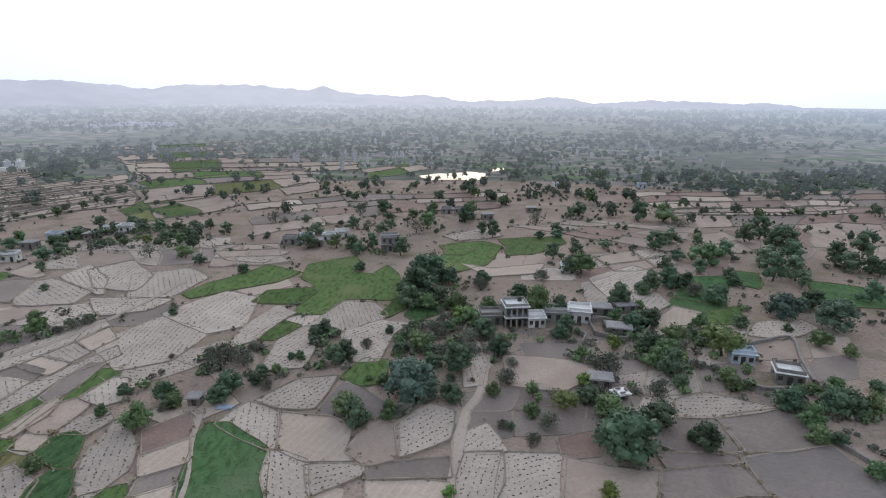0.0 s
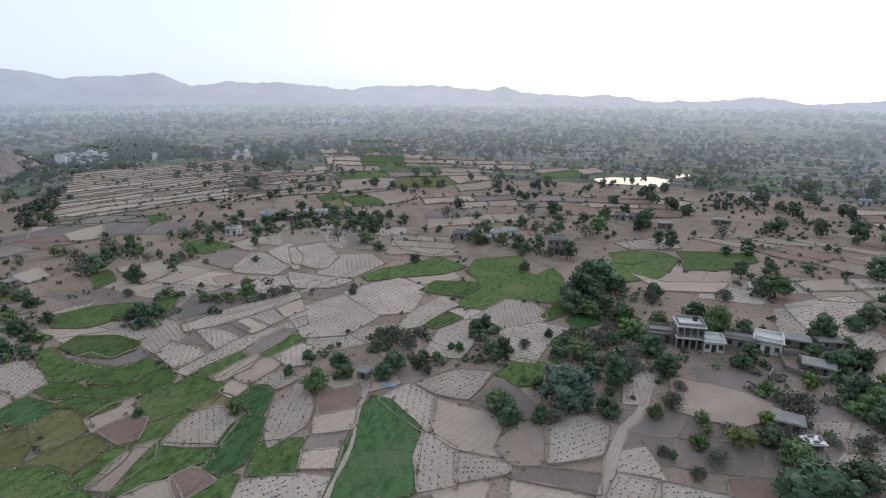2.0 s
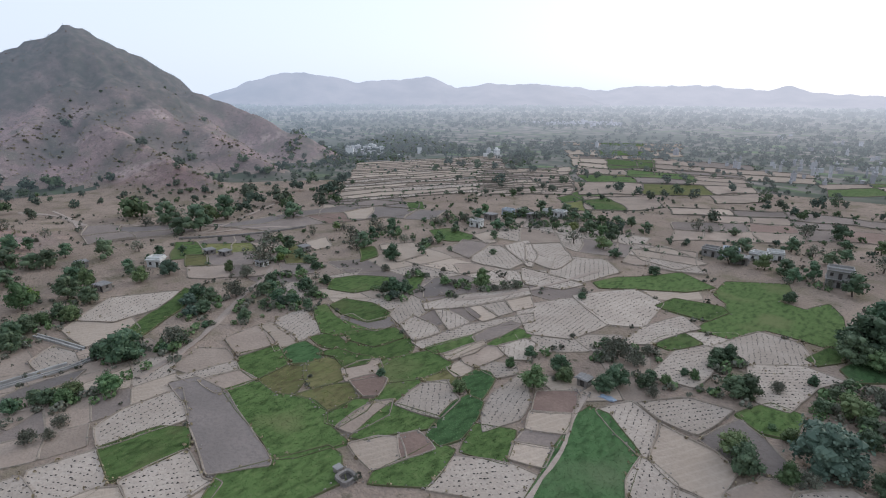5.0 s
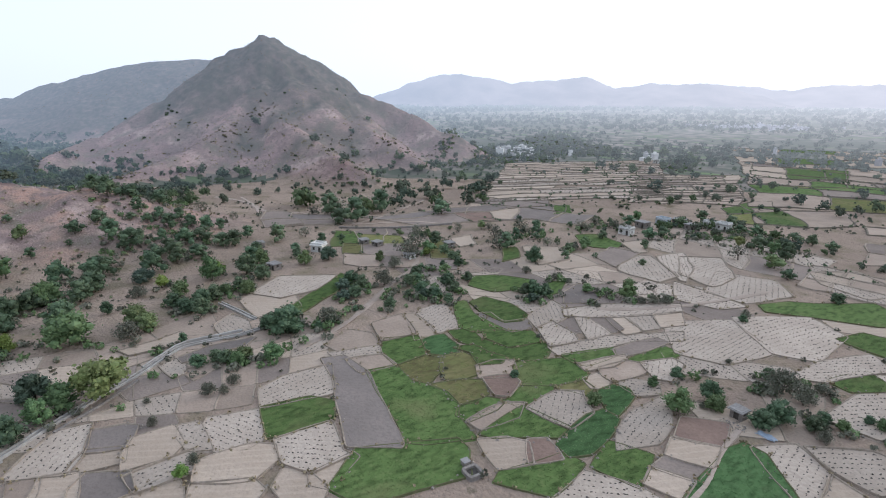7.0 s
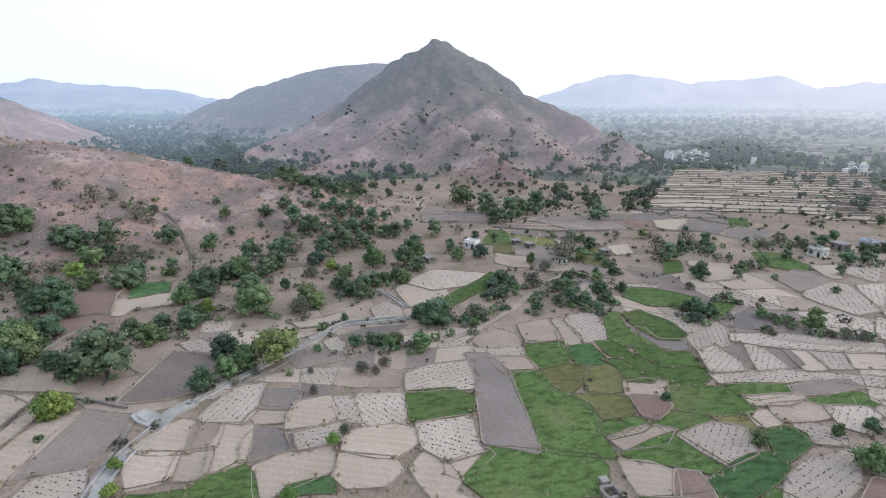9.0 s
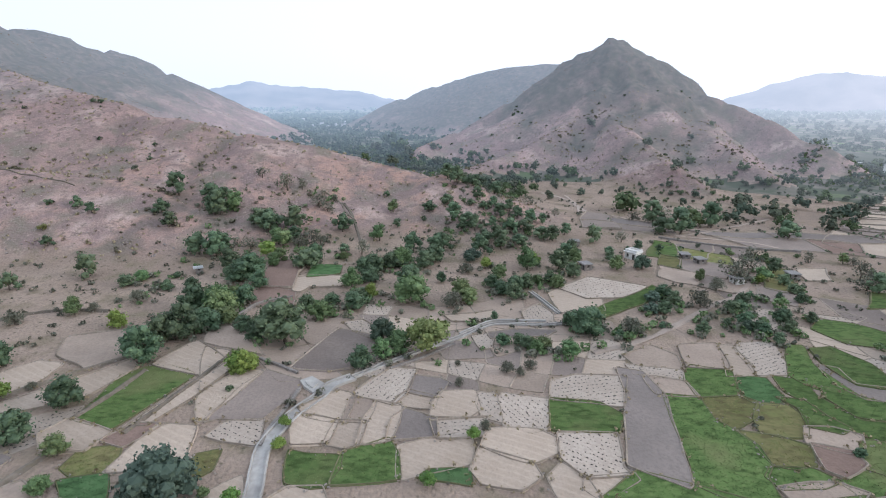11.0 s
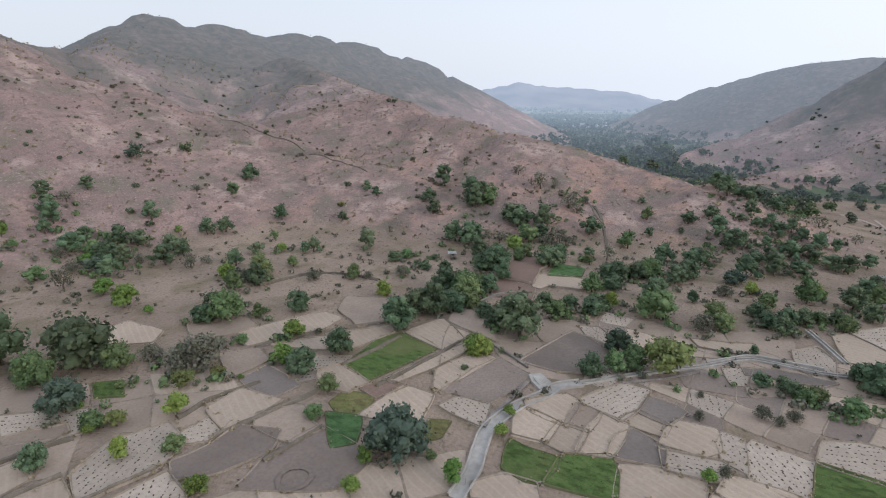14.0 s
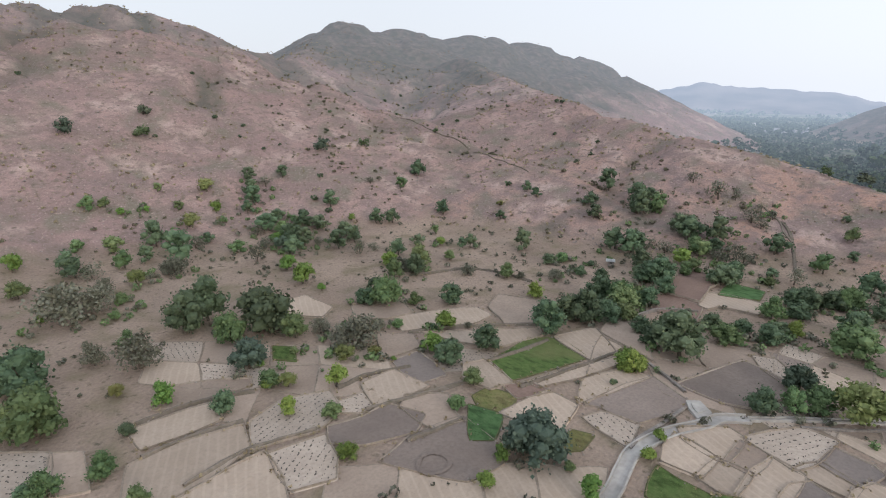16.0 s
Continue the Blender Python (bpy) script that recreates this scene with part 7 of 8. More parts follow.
plant("d", (-121.8, -75.7, 8.0), (-110.2, -75.0, 8.9), (-159.9, -109.5, 5.4), (-208.6, -152.5, 5.9), (-211.4, -160.4, 5.5), (-166.6, -127.8, 8.9), (-187.1, -156.0, 5.5), (-91.1, -78.6, 6.6), (-153.8, -143.5, 6.9), (-151.5, -145.7, 4.3), (-107.1, -107.2, 7.6), (-80.1, -80.5, 7.2), (-175.1, -181.4, 8.0), (-227.5, -243.0, 4.4), (-89.9, -96.6, 2.0), (-189.8, -216.1, 10.4), (-141.3, -161.0, 6.4), (-115.9, -133.6, 7.1), (-126.5, -155.7, 7.9), (-149.1, -187.6, 8.3), (-93.6, -125.3, 7.7), (-142.4, -190.7, 8.1), (-87.4, -123.0, 6.5), (-123.1, -180.0, 8.2), (-124.3, -187.6, 8.3))
plant("d", (-113.5, -177.0, 8.9), (-132.9, -212.3, 8.1), (-155.5, -255.4, 10.8), (-118.1, -200.1, 9.5), (-105.0, -188.5, 7.6), (-113.8, -205.1, 8.3), (-112.8, -205.8, 4.9), (-106.6, -198.9, 7.9), (-97.1, -182.7, 8.6), (-103.0, -195.5, 9.2), (-125.2, -241.7, 6.5), (-108.2, -216.7, 7.4), (-100.5, -212.0, 11.0), (-57.6, -125.8, 14.7), (-104.9, -230.6, 8.6), (-105.8, -235.8, 8.7), (-109.7, -244.9, 7.4), (-99.6, -226.5, 6.4), (-76.5, -213.6, 5.8), (-33.7, -95.9, 5.0), (-48.7, -142.4, 12.2), (-61.4, -198.7, 12.1), (-41.9, -138.1, 10.2), (-84.2, -299.6, 8.3), (-78.0, -286.6, 9.6))
plant("d", (-59.3, -218.9, 9.9), (-52.0, -208.7, 7.3), (-18.0, -100.8, 3.1), (-47.9, -294.0, 10.5), (-29.8, -205.1, 9.3), (-29.1, -214.0, 7.6), (-6.7, -131.0, 10.4), (-2.0, -93.9, 3.1))
plant("g", (71.6, 75.4, 3.7), (85.2, 94.4, 4.5), (98.3, 118.6, 3.5), (84.5, 103.7, 3.6), (68.4, 85.2, 4.1), (70.2, 89.5, 4.3), (78.3, 101.6, 3.1), (95.4, 124.7, 5.7), (214.5, 324.4, 6.9), (62.3, 103.1, 4.1), (63.1, 107.0, 3.7), (69.8, 135.3, 5.2), (99.0, 195.3, 12.7), (57.8, 123.0, 7.0), (53.7, 118.0, 5.4), (49.4, 113.7, 5.2), (110.6, 265.6, 14.1), (56.7, 151.4, 2.4), (32.7, 92.5, 6.6), (33.5, 117.6, 3.5), (85.1, 315.0, 13.3), (49.4, 183.1, 10.0), (17.5, 93.3, 3.3), (27.0, 144.1, 8.1), (10.8, 100.4, 3.3))
plant("g", (13.4, 145.0, 5.1), (15.2, 279.8, 9.5), (16.2, 350.6, 14.7), (4.1, 126.6, 2.8), (4.2, 145.6, 6.7), (-5.1, 287.0, 7.6), (-4.1, 148.2, 5.6), (-7.0, 247.9, 8.9), (-6.8, 125.3, 3.7), (-15.4, 267.1, 7.3), (-10.1, 91.6, 3.5), (-12.5, 104.6, 3.3), (-15.9, 106.2, 1.8), (-18.7, 93.5, 5.2), (-43.5, 213.6, 7.4), (-33.3, 115.3, 2.4), (-37.1, 109.2, 2.3), (-98.4, 198.4, 8.0), (-53.3, 95.2, 4.3), (-56.8, 88.3, 5.3), (-65.6, 91.8, 2.5), (-176.2, 217.8, 5.8), (-104.9, 128.9, 6.0), (-67.2, 76.1, 3.4), (-114.7, 122.1, 3.8))
plant("g", (-152.5, 158.4, 6.1), (-125.6, 122.5, 1.7), (-201.1, 141.1, 5.0), (-180.9, 101.5, 6.5), (-177.7, 79.1, 4.2), (-259.8, 107.9, 11.8), (-188.1, 53.8, 6.4), (-119.3, 25.0, 4.7), (-194.8, 40.0, 6.5), (-167.9, 29.6, 5.6), (-122.8, 19.2, 4.2), (-120.7, 17.5, 3.3), (-170.6, 23.4, 4.5), (-185.9, 21.6, 8.1), (-175.1, 10.7, 5.7), (-152.7, 0.9, 6.6), (-157.9, -1.5, 6.8), (-152.3, -16.2, 11.2), (-187.0, -23.5, 7.7), (-119.1, -16.3, 6.4), (-243.7, -34.0, 6.3), (-215.2, -36.2, 9.1), (-115.5, -19.6, 5.0), (-164.1, -37.1, 6.7), (-192.7, -46.0, 3.9))
plant("g", (-138.5, -40.8, 7.1), (-202.1, -72.5, 7.8), (-204.8, -74.9, 9.8), (-187.8, -69.0, 7.3), (-182.2, -69.0, 5.3), (-224.3, -99.0, 10.3), (-148.8, -69.3, 5.4), (-133.8, -65.2, 6.5), (-139.1, -69.4, 10.7), (-143.6, -71.8, 8.9), (-68.3, -40.1, 1.9), (-165.0, -107.3, 5.1), (-136.5, -110.0, 5.6), (-76.9, -69.9, 4.2), (-67.9, -65.9, 3.6), (-136.5, -137.6, 4.8), (-157.0, -167.6, 4.6), (-122.7, -139.5, 9.3), (-97.8, -113.3, 3.7), (-170.5, -207.7, 7.1), (-83.8, -103.9, 3.0), (-108.9, -136.6, 6.9), (-91.4, -118.3, 9.0), (-48.3, -80.7, 3.8), (-112.6, -209.8, 4.9))
plant("g", (-60.8, -116.7, 6.6), (-56.1, -108.8, 2.3), (-104.3, -204.9, 7.9), (-44.8, -99.2, 4.8), (-81.7, -198.0, 7.4), (-87.4, -223.8, 3.8), (-47.6, -125.5, 8.4), (-74.5, -237.2, 5.2), (-71.1, -250.1, 4.4), (-44.7, -206.2, 7.9), (-45.1, -219.9, 8.2), (-35.0, -171.2, 4.0), (-50.0, -245.9, 5.8), (-28.2, -139.3, 4.1), (-30.6, -159.5, 3.1), (-44.3, -246.0, 7.9), (-14.3, -80.2, 3.4), (-35.0, -226.0, 6.1), (-12.0, -91.0, 4.2), (-13.7, -195.7, 6.7), (-6.3, -111.4, 11.1), (-4.3, -91.4, 5.1), (-3.3, -115.7, 6.2))
plant("o", (67.8, 119.5, 9.5), (24.6, 95.4, 4.9), (-120.3, -8.9, 10.0), (-252.5, -159.3, 4.3), (-194.8, -163.3, 3.6), (-69.4, -95.1, 3.1), (-63.1, -98.0, 4.6), (-47.6, -96.1, 3.6), (-89.7, -244.4, 8.0), (-75.4, -225.2, 7.8), (-43.2, -186.9, 6.5), (-20.1, -116.1, 3.0))
plant("l", (26.3, 70.7, 3.0), (1.3, 70.9, 2.1), (-192.0, 24.5, 5.4), (-186.1, 6.7, 5.2), (-85.5, 1.8, 2.4), (-72.8, -5.7, 2.6), (-154.9, -28.8, 4.8), (-87.3, -33.5, 2.2), (-193.5, -75.7, 7.4), (-80.7, -32.3, 2.6), (-107.6, -49.4, 4.8), (-108.1, -51.0, 5.5), (-106.4, -50.7, 3.7), (-65.4, -34.3, 3.6), (-129.1, -92.6, 5.5), (-62.4, -49.7, 2.8), (-55.3, -47.2, 3.0), (-93.0, -94.7, 4.8), (-147.2, -154.3, 4.3), (-81.5, -88.0, 4.6), (-71.4, -90.1, 1.2), (-116.5, -148.2, 5.6), (-134.3, -198.0, 4.0), (-43.6, -68.1, 3.4), (-55.7, -89.9, 4.2))
plant("l", (-84.0, -141.7, 2.8), (-82.9, -151.6, 7.8), (-85.9, -167.5, 6.6), (-99.5, -200.9, 4.2), (-42.4, -86.4, 3.5), (-43.9, -98.3, 2.4), (-47.7, -108.8, 1.7), (-87.5, -230.7, 4.8), (-63.3, -240.0, 3.2), (-26.5, -107.3, 4.5), (-53.8, -240.8, 3.6), (-15.3, -171.2, 2.7), (-15.3, -219.5, 6.7))
plant("s", (118.5, 138.7, 2.2), (170.2, 245.3, 5.3), (66.8, 128.6, 4.4), (79.4, 160.3, 7.1), (57.1, 119.5, 5.5), (45.0, 100.2, 4.7), (148.8, 368.2, 15.4), (40.7, 101.3, 2.8), (74.7, 204.0, 2.7), (37.6, 111.2, 6.4), (56.3, 197.6, 4.3), (80.2, 354.0, 14.9), (20.0, 89.0, 4.2), (16.6, 84.3, 3.0), (34.0, 174.9, 5.8), (46.4, 262.0, 11.2), (16.1, 113.3, 3.1), (14.0, 105.4, 4.7), (11.6, 88.9, 2.5), (12.3, 166.0, 5.5), (6.7, 106.0, 1.4), (8.3, 139.7, 3.3), (7.1, 119.6, 4.4), (8.0, 403.0, 8.2), (-1.9, 317.1, 8.3))
plant("s", (-1.4, 129.7, 4.9), (-3.9, 97.7, 4.0), (-12.1, 239.4, 8.8), (-7.7, 93.1, 3.9), (-22.9, 207.4, 4.0), (-33.4, 293.6, 8.3), (-18.6, 122.4, 3.3), (-43.4, 278.8, 8.1), (-27.1, 130.3, 2.0), (-77.5, 258.9, 5.5), (-81.5, 258.0, 8.3), (-37.1, 102.5, 2.9), (-45.7, 120.1, 3.4), (-45.5, 112.5, 5.4), (-50.3, 113.3, 6.9), (-50.7, 98.3, 1.8), (-77.6, 145.9, 3.6), (-63.7, 115.9, 1.8), (-111.6, 197.8, 8.3), (-55.2, 93.6, 1.5), (-96.0, 135.4, 4.3), (-97.6, 131.8, 4.3), (-99.7, 128.9, 3.5), (-162.8, 192.5, 6.7), (-109.2, 125.4, 2.2))
plant("s", (-170.5, 195.2, 6.9), (-104.2, 115.7, 2.1), (-112.7, 124.1, 3.1), (-124.9, 132.1, 2.4), (-173.8, 181.6, 6.9), (-308.6, 315.7, 9.5), (-178.2, 181.7, 7.1), (-154.6, 155.6, 4.9), (-129.0, 121.3, 3.5), (-162.2, 147.4, 6.3), (-140.1, 118.0, 3.7), (-182.8, 152.5, 5.6), (-188.2, 153.9, 8.1), (-171.3, 129.5, 8.6), (-182.1, 134.6, 9.1), (-199.0, 143.8, 5.9), (-201.8, 129.0, 6.4), (-94.6, 57.5, 1.2), (-186.4, 99.5, 8.9), (-275.4, 141.5, 12.8), (-178.9, 90.9, 12.8), (-168.1, 80.4, 6.0), (-141.6, 65.6, 2.1), (-364.1, 136.7, 12.0), (-264.6, 93.9, 14.8))
plant("s", (-133.8, 43.4, 6.3), (-270.3, 83.3, 9.0), (-291.7, 86.4, 19.2), (-344.7, 71.2, 7.4), (-264.4, 42.9, 5.7), (-323.3, 49.2, 8.2), (-112.4, 14.9, 3.1), (-109.3, 12.5, 2.5), (-110.5, 9.5, 3.8), (-138.8, 6.4, 1.8), (-88.4, 4.0, 2.5), (-137.3, 2.6, 2.4), (-180.7, -0.2, 5.8), (-104.1, -1.2, 2.4), (-113.3, -1.6, 1.8), (-149.5, -3.9, 6.4), (-135.7, -5.5, 2.4), (-262.5, -20.7, 2.6), (-152.1, -13.4, 2.6), (-199.1, -40.6, 8.0), (-246.2, -61.9, 4.7), (-236.4, -63.0, 6.8), (-249.8, -67.7, 5.3), (-238.4, -67.3, 9.1), (-207.8, -59.0, 6.1))
plant("s", (-208.7, -61.8, 8.1), (-248.3, -77.6, 7.0), (-204.6, -66.2, 7.9), (-245.9, -83.8, 11.5), (-151.3, -55.0, 2.4), (-250.5, -97.0, 6.9), (-198.4, -83.9, 7.5), (-160.1, -99.4, 3.3), (-147.2, -98.2, 5.8), (-139.2, -106.4, 3.8), (-97.7, -91.3, 2.3), (-129.6, -121.9, 5.6), (-207.0, -195.9, 4.0), (-117.5, -140.4, 5.5), (-79.7, -106.7, 3.5), (-123.0, -167.0, 6.0), (-158.9, -216.9, 5.9), (-178.7, -248.9, 8.3), (-116.4, -166.8, 8.5), (-69.7, -101.9, 11.0), (-67.8, -105.9, 7.4), (-109.1, -185.6, 5.8), (-67.6, -116.2, 5.1), (-116.0, -241.3, 8.0), (-92.3, -196.0, 8.9))
plant("s", (-95.7, -210.1, 7.0), (-82.2, -182.5, 8.2), (-70.9, -211.3, 8.7), (-55.5, -187.0, 9.5), (-54.7, -190.4, 7.7), (-36.8, -164.2, 2.3), (-27.3, -125.9, 10.1), (-33.8, -184.2, 6.9), (-28.8, -170.4, 11.1), (-33.9, -201.8, 9.3), (-20.2, -134.4, 6.4), (-19.7, -166.1, 16.4))
plant("b", (105.7, 134.9, 10.6), (97.6, 143.9, 9.6), (-3.8, 99.4, 6.0), (-6.5, 100.9, 10.3), (-116.9, 101.7, 3.7), (-137.8, 75.8, 3.4), (-147.4, 53.1, 4.2), (-156.7, 56.4, 4.8), (-189.7, 63.3, 6.5), (-194.9, 2.1, 7.0), (-485.2, -40.8, 14.3), (-498.5, -55.1, 14.6), (-599.6, -76.7, 23.2), (-666.9, -96.7, 25.6), (-126.3, -21.1, 6.2), (-601.0, -104.1, 17.2), (-289.2, -55.5, 6.6), (-67.4, -46.2, 10.3), (-66.1, -48.9, 5.8), (-96.3, -190.0, 7.5), (-45.2, -109.4, 8.1))
plant("d", (240.4, 349.8, 9.1), (277.7, 407.2, 11.3), (146.4, 222.5, 11.4), (218.5, 340.7, 7.5), (187.2, 343.5, 9.0), (138.9, 281.9, 8.1), (108.0, 221.7, 6.0), (148.1, 394.3, 12.0), (106.2, 356.3, 13.1), (52.1, 242.4, 5.6), (71.1, 340.9, 8.5), (36.0, 305.8, 9.6), (22.1, 232.2, 7.4), (28.2, 378.2, 10.2), (-10.9, 373.4, 10.2), (-24.1, 247.5, 6.4), (-30.7, 283.8, 8.5), (-46.1, 370.9, 9.4), (-51.4, 353.1, 11.2), (-43.7, 288.8, 6.8), (-51.3, 317.0, 8.1), (-58.5, 328.5, 7.0), (-66.7, 334.6, 8.6), (-78.0, 353.3, 9.8), (-105.9, 386.3, 9.1))
plant("d", (-112.9, 342.3, 9.6), (-132.6, 390.6, 8.4), (-151.0, 394.0, 8.5), (-129.5, 317.2, 8.3), (-186.6, 440.0, 7.5), (-89.4, 190.0, 5.1), (-157.8, 332.6, 9.4), (-101.3, 211.6, 7.1), (-151.6, 296.8, 5.9), (-194.8, 372.3, 8.9), (-115.5, 218.1, 8.3), (-159.9, 298.4, 4.6), (-130.2, 241.8, 6.4), (-204.9, 371.7, 9.7), (-136.5, 240.5, 5.4), (-144.7, 245.3, 7.1), (-202.4, 338.1, 9.6), (-347.9, 563.6, 14.6), (-188.7, 302.2, 7.3), (-217.5, 346.8, 5.3), (-287.1, 445.9, 12.6), (-198.4, 306.6, 7.5), (-156.5, 241.2, 6.5), (-193.4, 287.7, 7.0), (-249.2, 368.2, 8.9))
plant("d", (-369.6, 543.7, 15.3), (-316.1, 459.0, 14.0), (-158.2, 226.7, 6.6), (-301.8, 419.7, 13.8), (-265.4, 364.1, 9.6), (-148.2, 202.2, 6.9), (-370.9, 486.9, 14.9), (-149.4, 193.7, 6.7), (-284.7, 361.6, 9.6), (-397.0, 498.9, 16.0), (-172.6, 208.7, 7.2), (-293.7, 354.5, 11.8), (-370.3, 420.2, 16.0), (-314.2, 353.9, 11.1), (-159.8, 176.6, 5.3), (-409.3, 447.6, 16.0), (-331.8, 354.9, 11.9), (-187.6, 108.5, 6.1), (-156.4, 82.6, 5.0), (-315.3, 158.8, 10.4), (-422.7, 168.3, 9.3), (-393.3, 104.2, 9.0), (-224.4, 53.1, 8.1), (-483.8, 104.5, 11.5), (-425.8, 37.7, 9.6))
plant("d", (-367.5, 24.9, 10.4), (-268.1, 13.3, 8.5), (-489.2, 16.4, 8.9), (-491.0, 2.6, 10.5), (-484.6, -11.2, 9.4), (-520.8, -32.9, 9.8), (-471.3, -45.2, 12.0), (-480.9, -55.6, 14.4), (-289.2, -39.9, 8.5))
plant("s", (195.1, 396.3, 13.5), (181.4, 400.2, 14.5), (113.6, 254.4, 7.9), (27.4, 318.0, 12.0), (-34.6, 245.5, 6.9), (-126.0, 347.5, 9.7), (-141.2, 324.2, 9.1), (-129.4, 232.2, 5.2), (-200.6, 283.5, 6.9), (-180.3, 192.8, 8.0), (-198.9, 106.6, 9.7), (-153.8, 69.7, 7.4), (-226.7, 65.8, 6.4), (-281.6, 31.5, 7.1), (-328.0, 32.9, 9.5))

wood(9, 8, "ddb", (-557, -107), (-529, -68), (-449, -25), (-388, 7), (-362, 36), (-267, 15), (-262, -6), (-430, -37))
wood(6, 4, "ssg", (48, 149), (61, 149), (62, 128), (57, 114), (47, 114), (40, 124))
wood(6, 5, "dgs", (-8, 143), (5, 145), (10, 131), (8, 115), (-3, 116), (-10, 127))
wood(5, 3, "sss", (14, 104), (24, 108), (39, 101), (34, 95), (19, 96))
wood(7, 4, "sdg", (-212, 102), (-204, 117), (-168, 109), (-153, 93), (-161, 84), (-181, 85))
wood(12, 8, "dsd", (-681, -154), (-491, -50), (-431, -8), (-415, -16), (-453, -60), (-581, -127))
wood(9, 6, "dsg", (-173, 228), (-135, 250), (-100, 230), (-102, 211), (-134, 211), (-158, 210))
wood(12, 7.5, "dd", (-431, 238), (-699, 630), (-442, 501), (-398, 416), (-389, 263), (-404, 229))
wood(14, 8, "dbs", (158, 381), (398, 487), (283, 342), (177, 338))
wood(12, 9, "dbs", (-339, 413), (-306, 448), (-246, 363), (-253, 330), (-265, 320))
wood(10, 8, "dbd", (-414, 29), (-408, 67), (-384, 65), (-396, 32))


def clumps(name, spots, material, label, category, sprays, leaf, squash=0.75):
    """Many small trees or bushes too far off to count, as one mesh: each a ragged dome of leaf sprays."""
    rng = np.random.RandomState(len(name) + sprays)
    s = np.array(spots, float)
    z = height(s[:, 0], s[:, 1])
    n, k = len(s), sprays
    d = rng.normal(size=(n, k, 3))
    d /= np.linalg.norm(d, axis=2)[..., None]
    w = s[:, 2][:, None, None]
    lump = 0.5 + 0.55 * rng.rand(n, k, 1) ** 0.6
    mid = np.stack([s[:, 0], s[:, 1], z], -1)[:, None, :] + d * lump * w * np.array([0.5, 0.5, squash * 0.6]) + np.array([0, 0, squash * 0.56]) * w
    up = d + rng.normal(size=(n, k, 3)) * 0.5
    up /= np.linalg.norm(up, axis=2)[..., None]
    s1 = np.cross(up, rng.normal(size=(n, k, 3)))
    s1 /= np.linalg.norm(s1, axis=2)[..., None] + 1e-9
    s2 = np.cross(up, s1)
    e = leaf * w * rng.uniform(0.6, 1.3, (n, k, 1))
    quads = np.stack([mid - s1 * e, mid + s2 * e * 0.9, mid + s1 * e, mid - s2 * e * 0.9], 2).reshape(-1, 3)
    faces = np.arange(len(quads)).reshape(-1, 4)
    me = from_arrays(name, quads, faces)
    me.materials.append(material)
    return tagged(new(name, me), label, category, kind="stuff")


def groves(name, spots, material, label, lumps=7, sprays=26):
    """Far trees as one mesh: each crown a heap of small leafy lumps round a short stem."""
    rng = np.random.RandomState(len(label))
    s = np.array(spots, float)
    n, k = len(s), lumps
    w = s[:, 2][:, None, None]
    a, q = rng.uniform(0, math.tau, (n, k)), rng.uniform(0.1, 1, (n, k)) ** 0.6 * 0.3
    mid = np.stack([np.cos(a) * q, np.sin(a) * q, rng.uniform(0.26, 0.62, (n, k)) - q * 0.35], -1) * w
    mid = (mid + np.stack([s[:, 0], s[:, 1], height(s[:, 0], s[:, 1])], -1)[:, None, :]).reshape(-1, 3)
    rad = (w * rng.uniform(0.13, 0.23, (n, k, 1))).reshape(-1, 1)
    octa = np.array([(1, 0, 0), (0, 1, 0), (-1, 0, 0), (0, -1, 0), (0, 0, 0.85), (0, 0, -0.85)])
    core = mid[:, None, :] + octa * rad[:, None] * rng.uniform(0.55, 0.85, (n * k, 6, 1))
    i = np.arange(n * k)[:, None] * 6
    sides = np.array([(0, 1, 4), (1, 2, 4), (2, 3, 4), (3, 0, 4), (1, 0, 5), (2, 1, 5), (3, 2, 5), (0, 3, 5)])
    faces = (i[:, None] + sides).reshape(-1, 3).tolist()
    d = rng.normal(size=(n * k, sprays, 3))
    d /= np.linalg.norm(d, axis=2)[..., None]
    p = mid[:, None, :] + d * rad[:, None] * rng.uniform(0.7, 1.1, (n * k, sprays, 1))
    up = d + rng.normal(size=d.shape) * 0.5 + np.array([0, 0, 0.3])
    up /= np.linalg.norm(up, axis=2)[..., None]
    s1 = np.cross(up, rng.normal(size=d.shape))
    s1 /= np.linalg.norm(s1, axis=2)[..., None] + 1e-9
    s2 = np.cross(up, s1)
    e = rad[:, None] * rng.uniform(0.2, 0.42, (n * k, sprays, 1))
    quads = np.stack([p - s1 * e, p + s2 * e * 0.9, p + s1 * e, p - s2 * e * 0.9], 2).reshape(-1, 3)
    first = n * k * 6
    faces += (np.arange(len(quads)).reshape(-1, 4) + first).tolist()
    me = from_arrays(name, np.concatenate([core.reshape(-1, 3), quads]), faces)
    me.materials.append(material)
    return tagged(new(name, me), label, "trees", kind="stuff")


def scatter(n, near, far, turn0, turn1, seed, test):
    rng = np.random.RandomState(seed)
    r = np.sqrt(rng.uniform(near ** 2, far ** 2, n))
    a = np.radians(rng.uniform(turn0, turn1, n))
    x, y = -np.sin(a) * r, np.cos(a) * r
    ok = test(x, y, height(x, y), rng)
    return x[ok], y[ok], rng


# scrub on the hill slopes
x, y, rng = scatter(90000, 200, 1000, -46, 184, 3, lambda x, y, z, r: (z > 3) & (ripple(x, y, 60, 81, 3) + r.uniform(-0.9, 0.5, len(x)) + np.clip((z - 30) / 60, 0, 0.8) > 0.0))
w = rng.uniform(0.35, 1.25, len(x)) ** 1.3
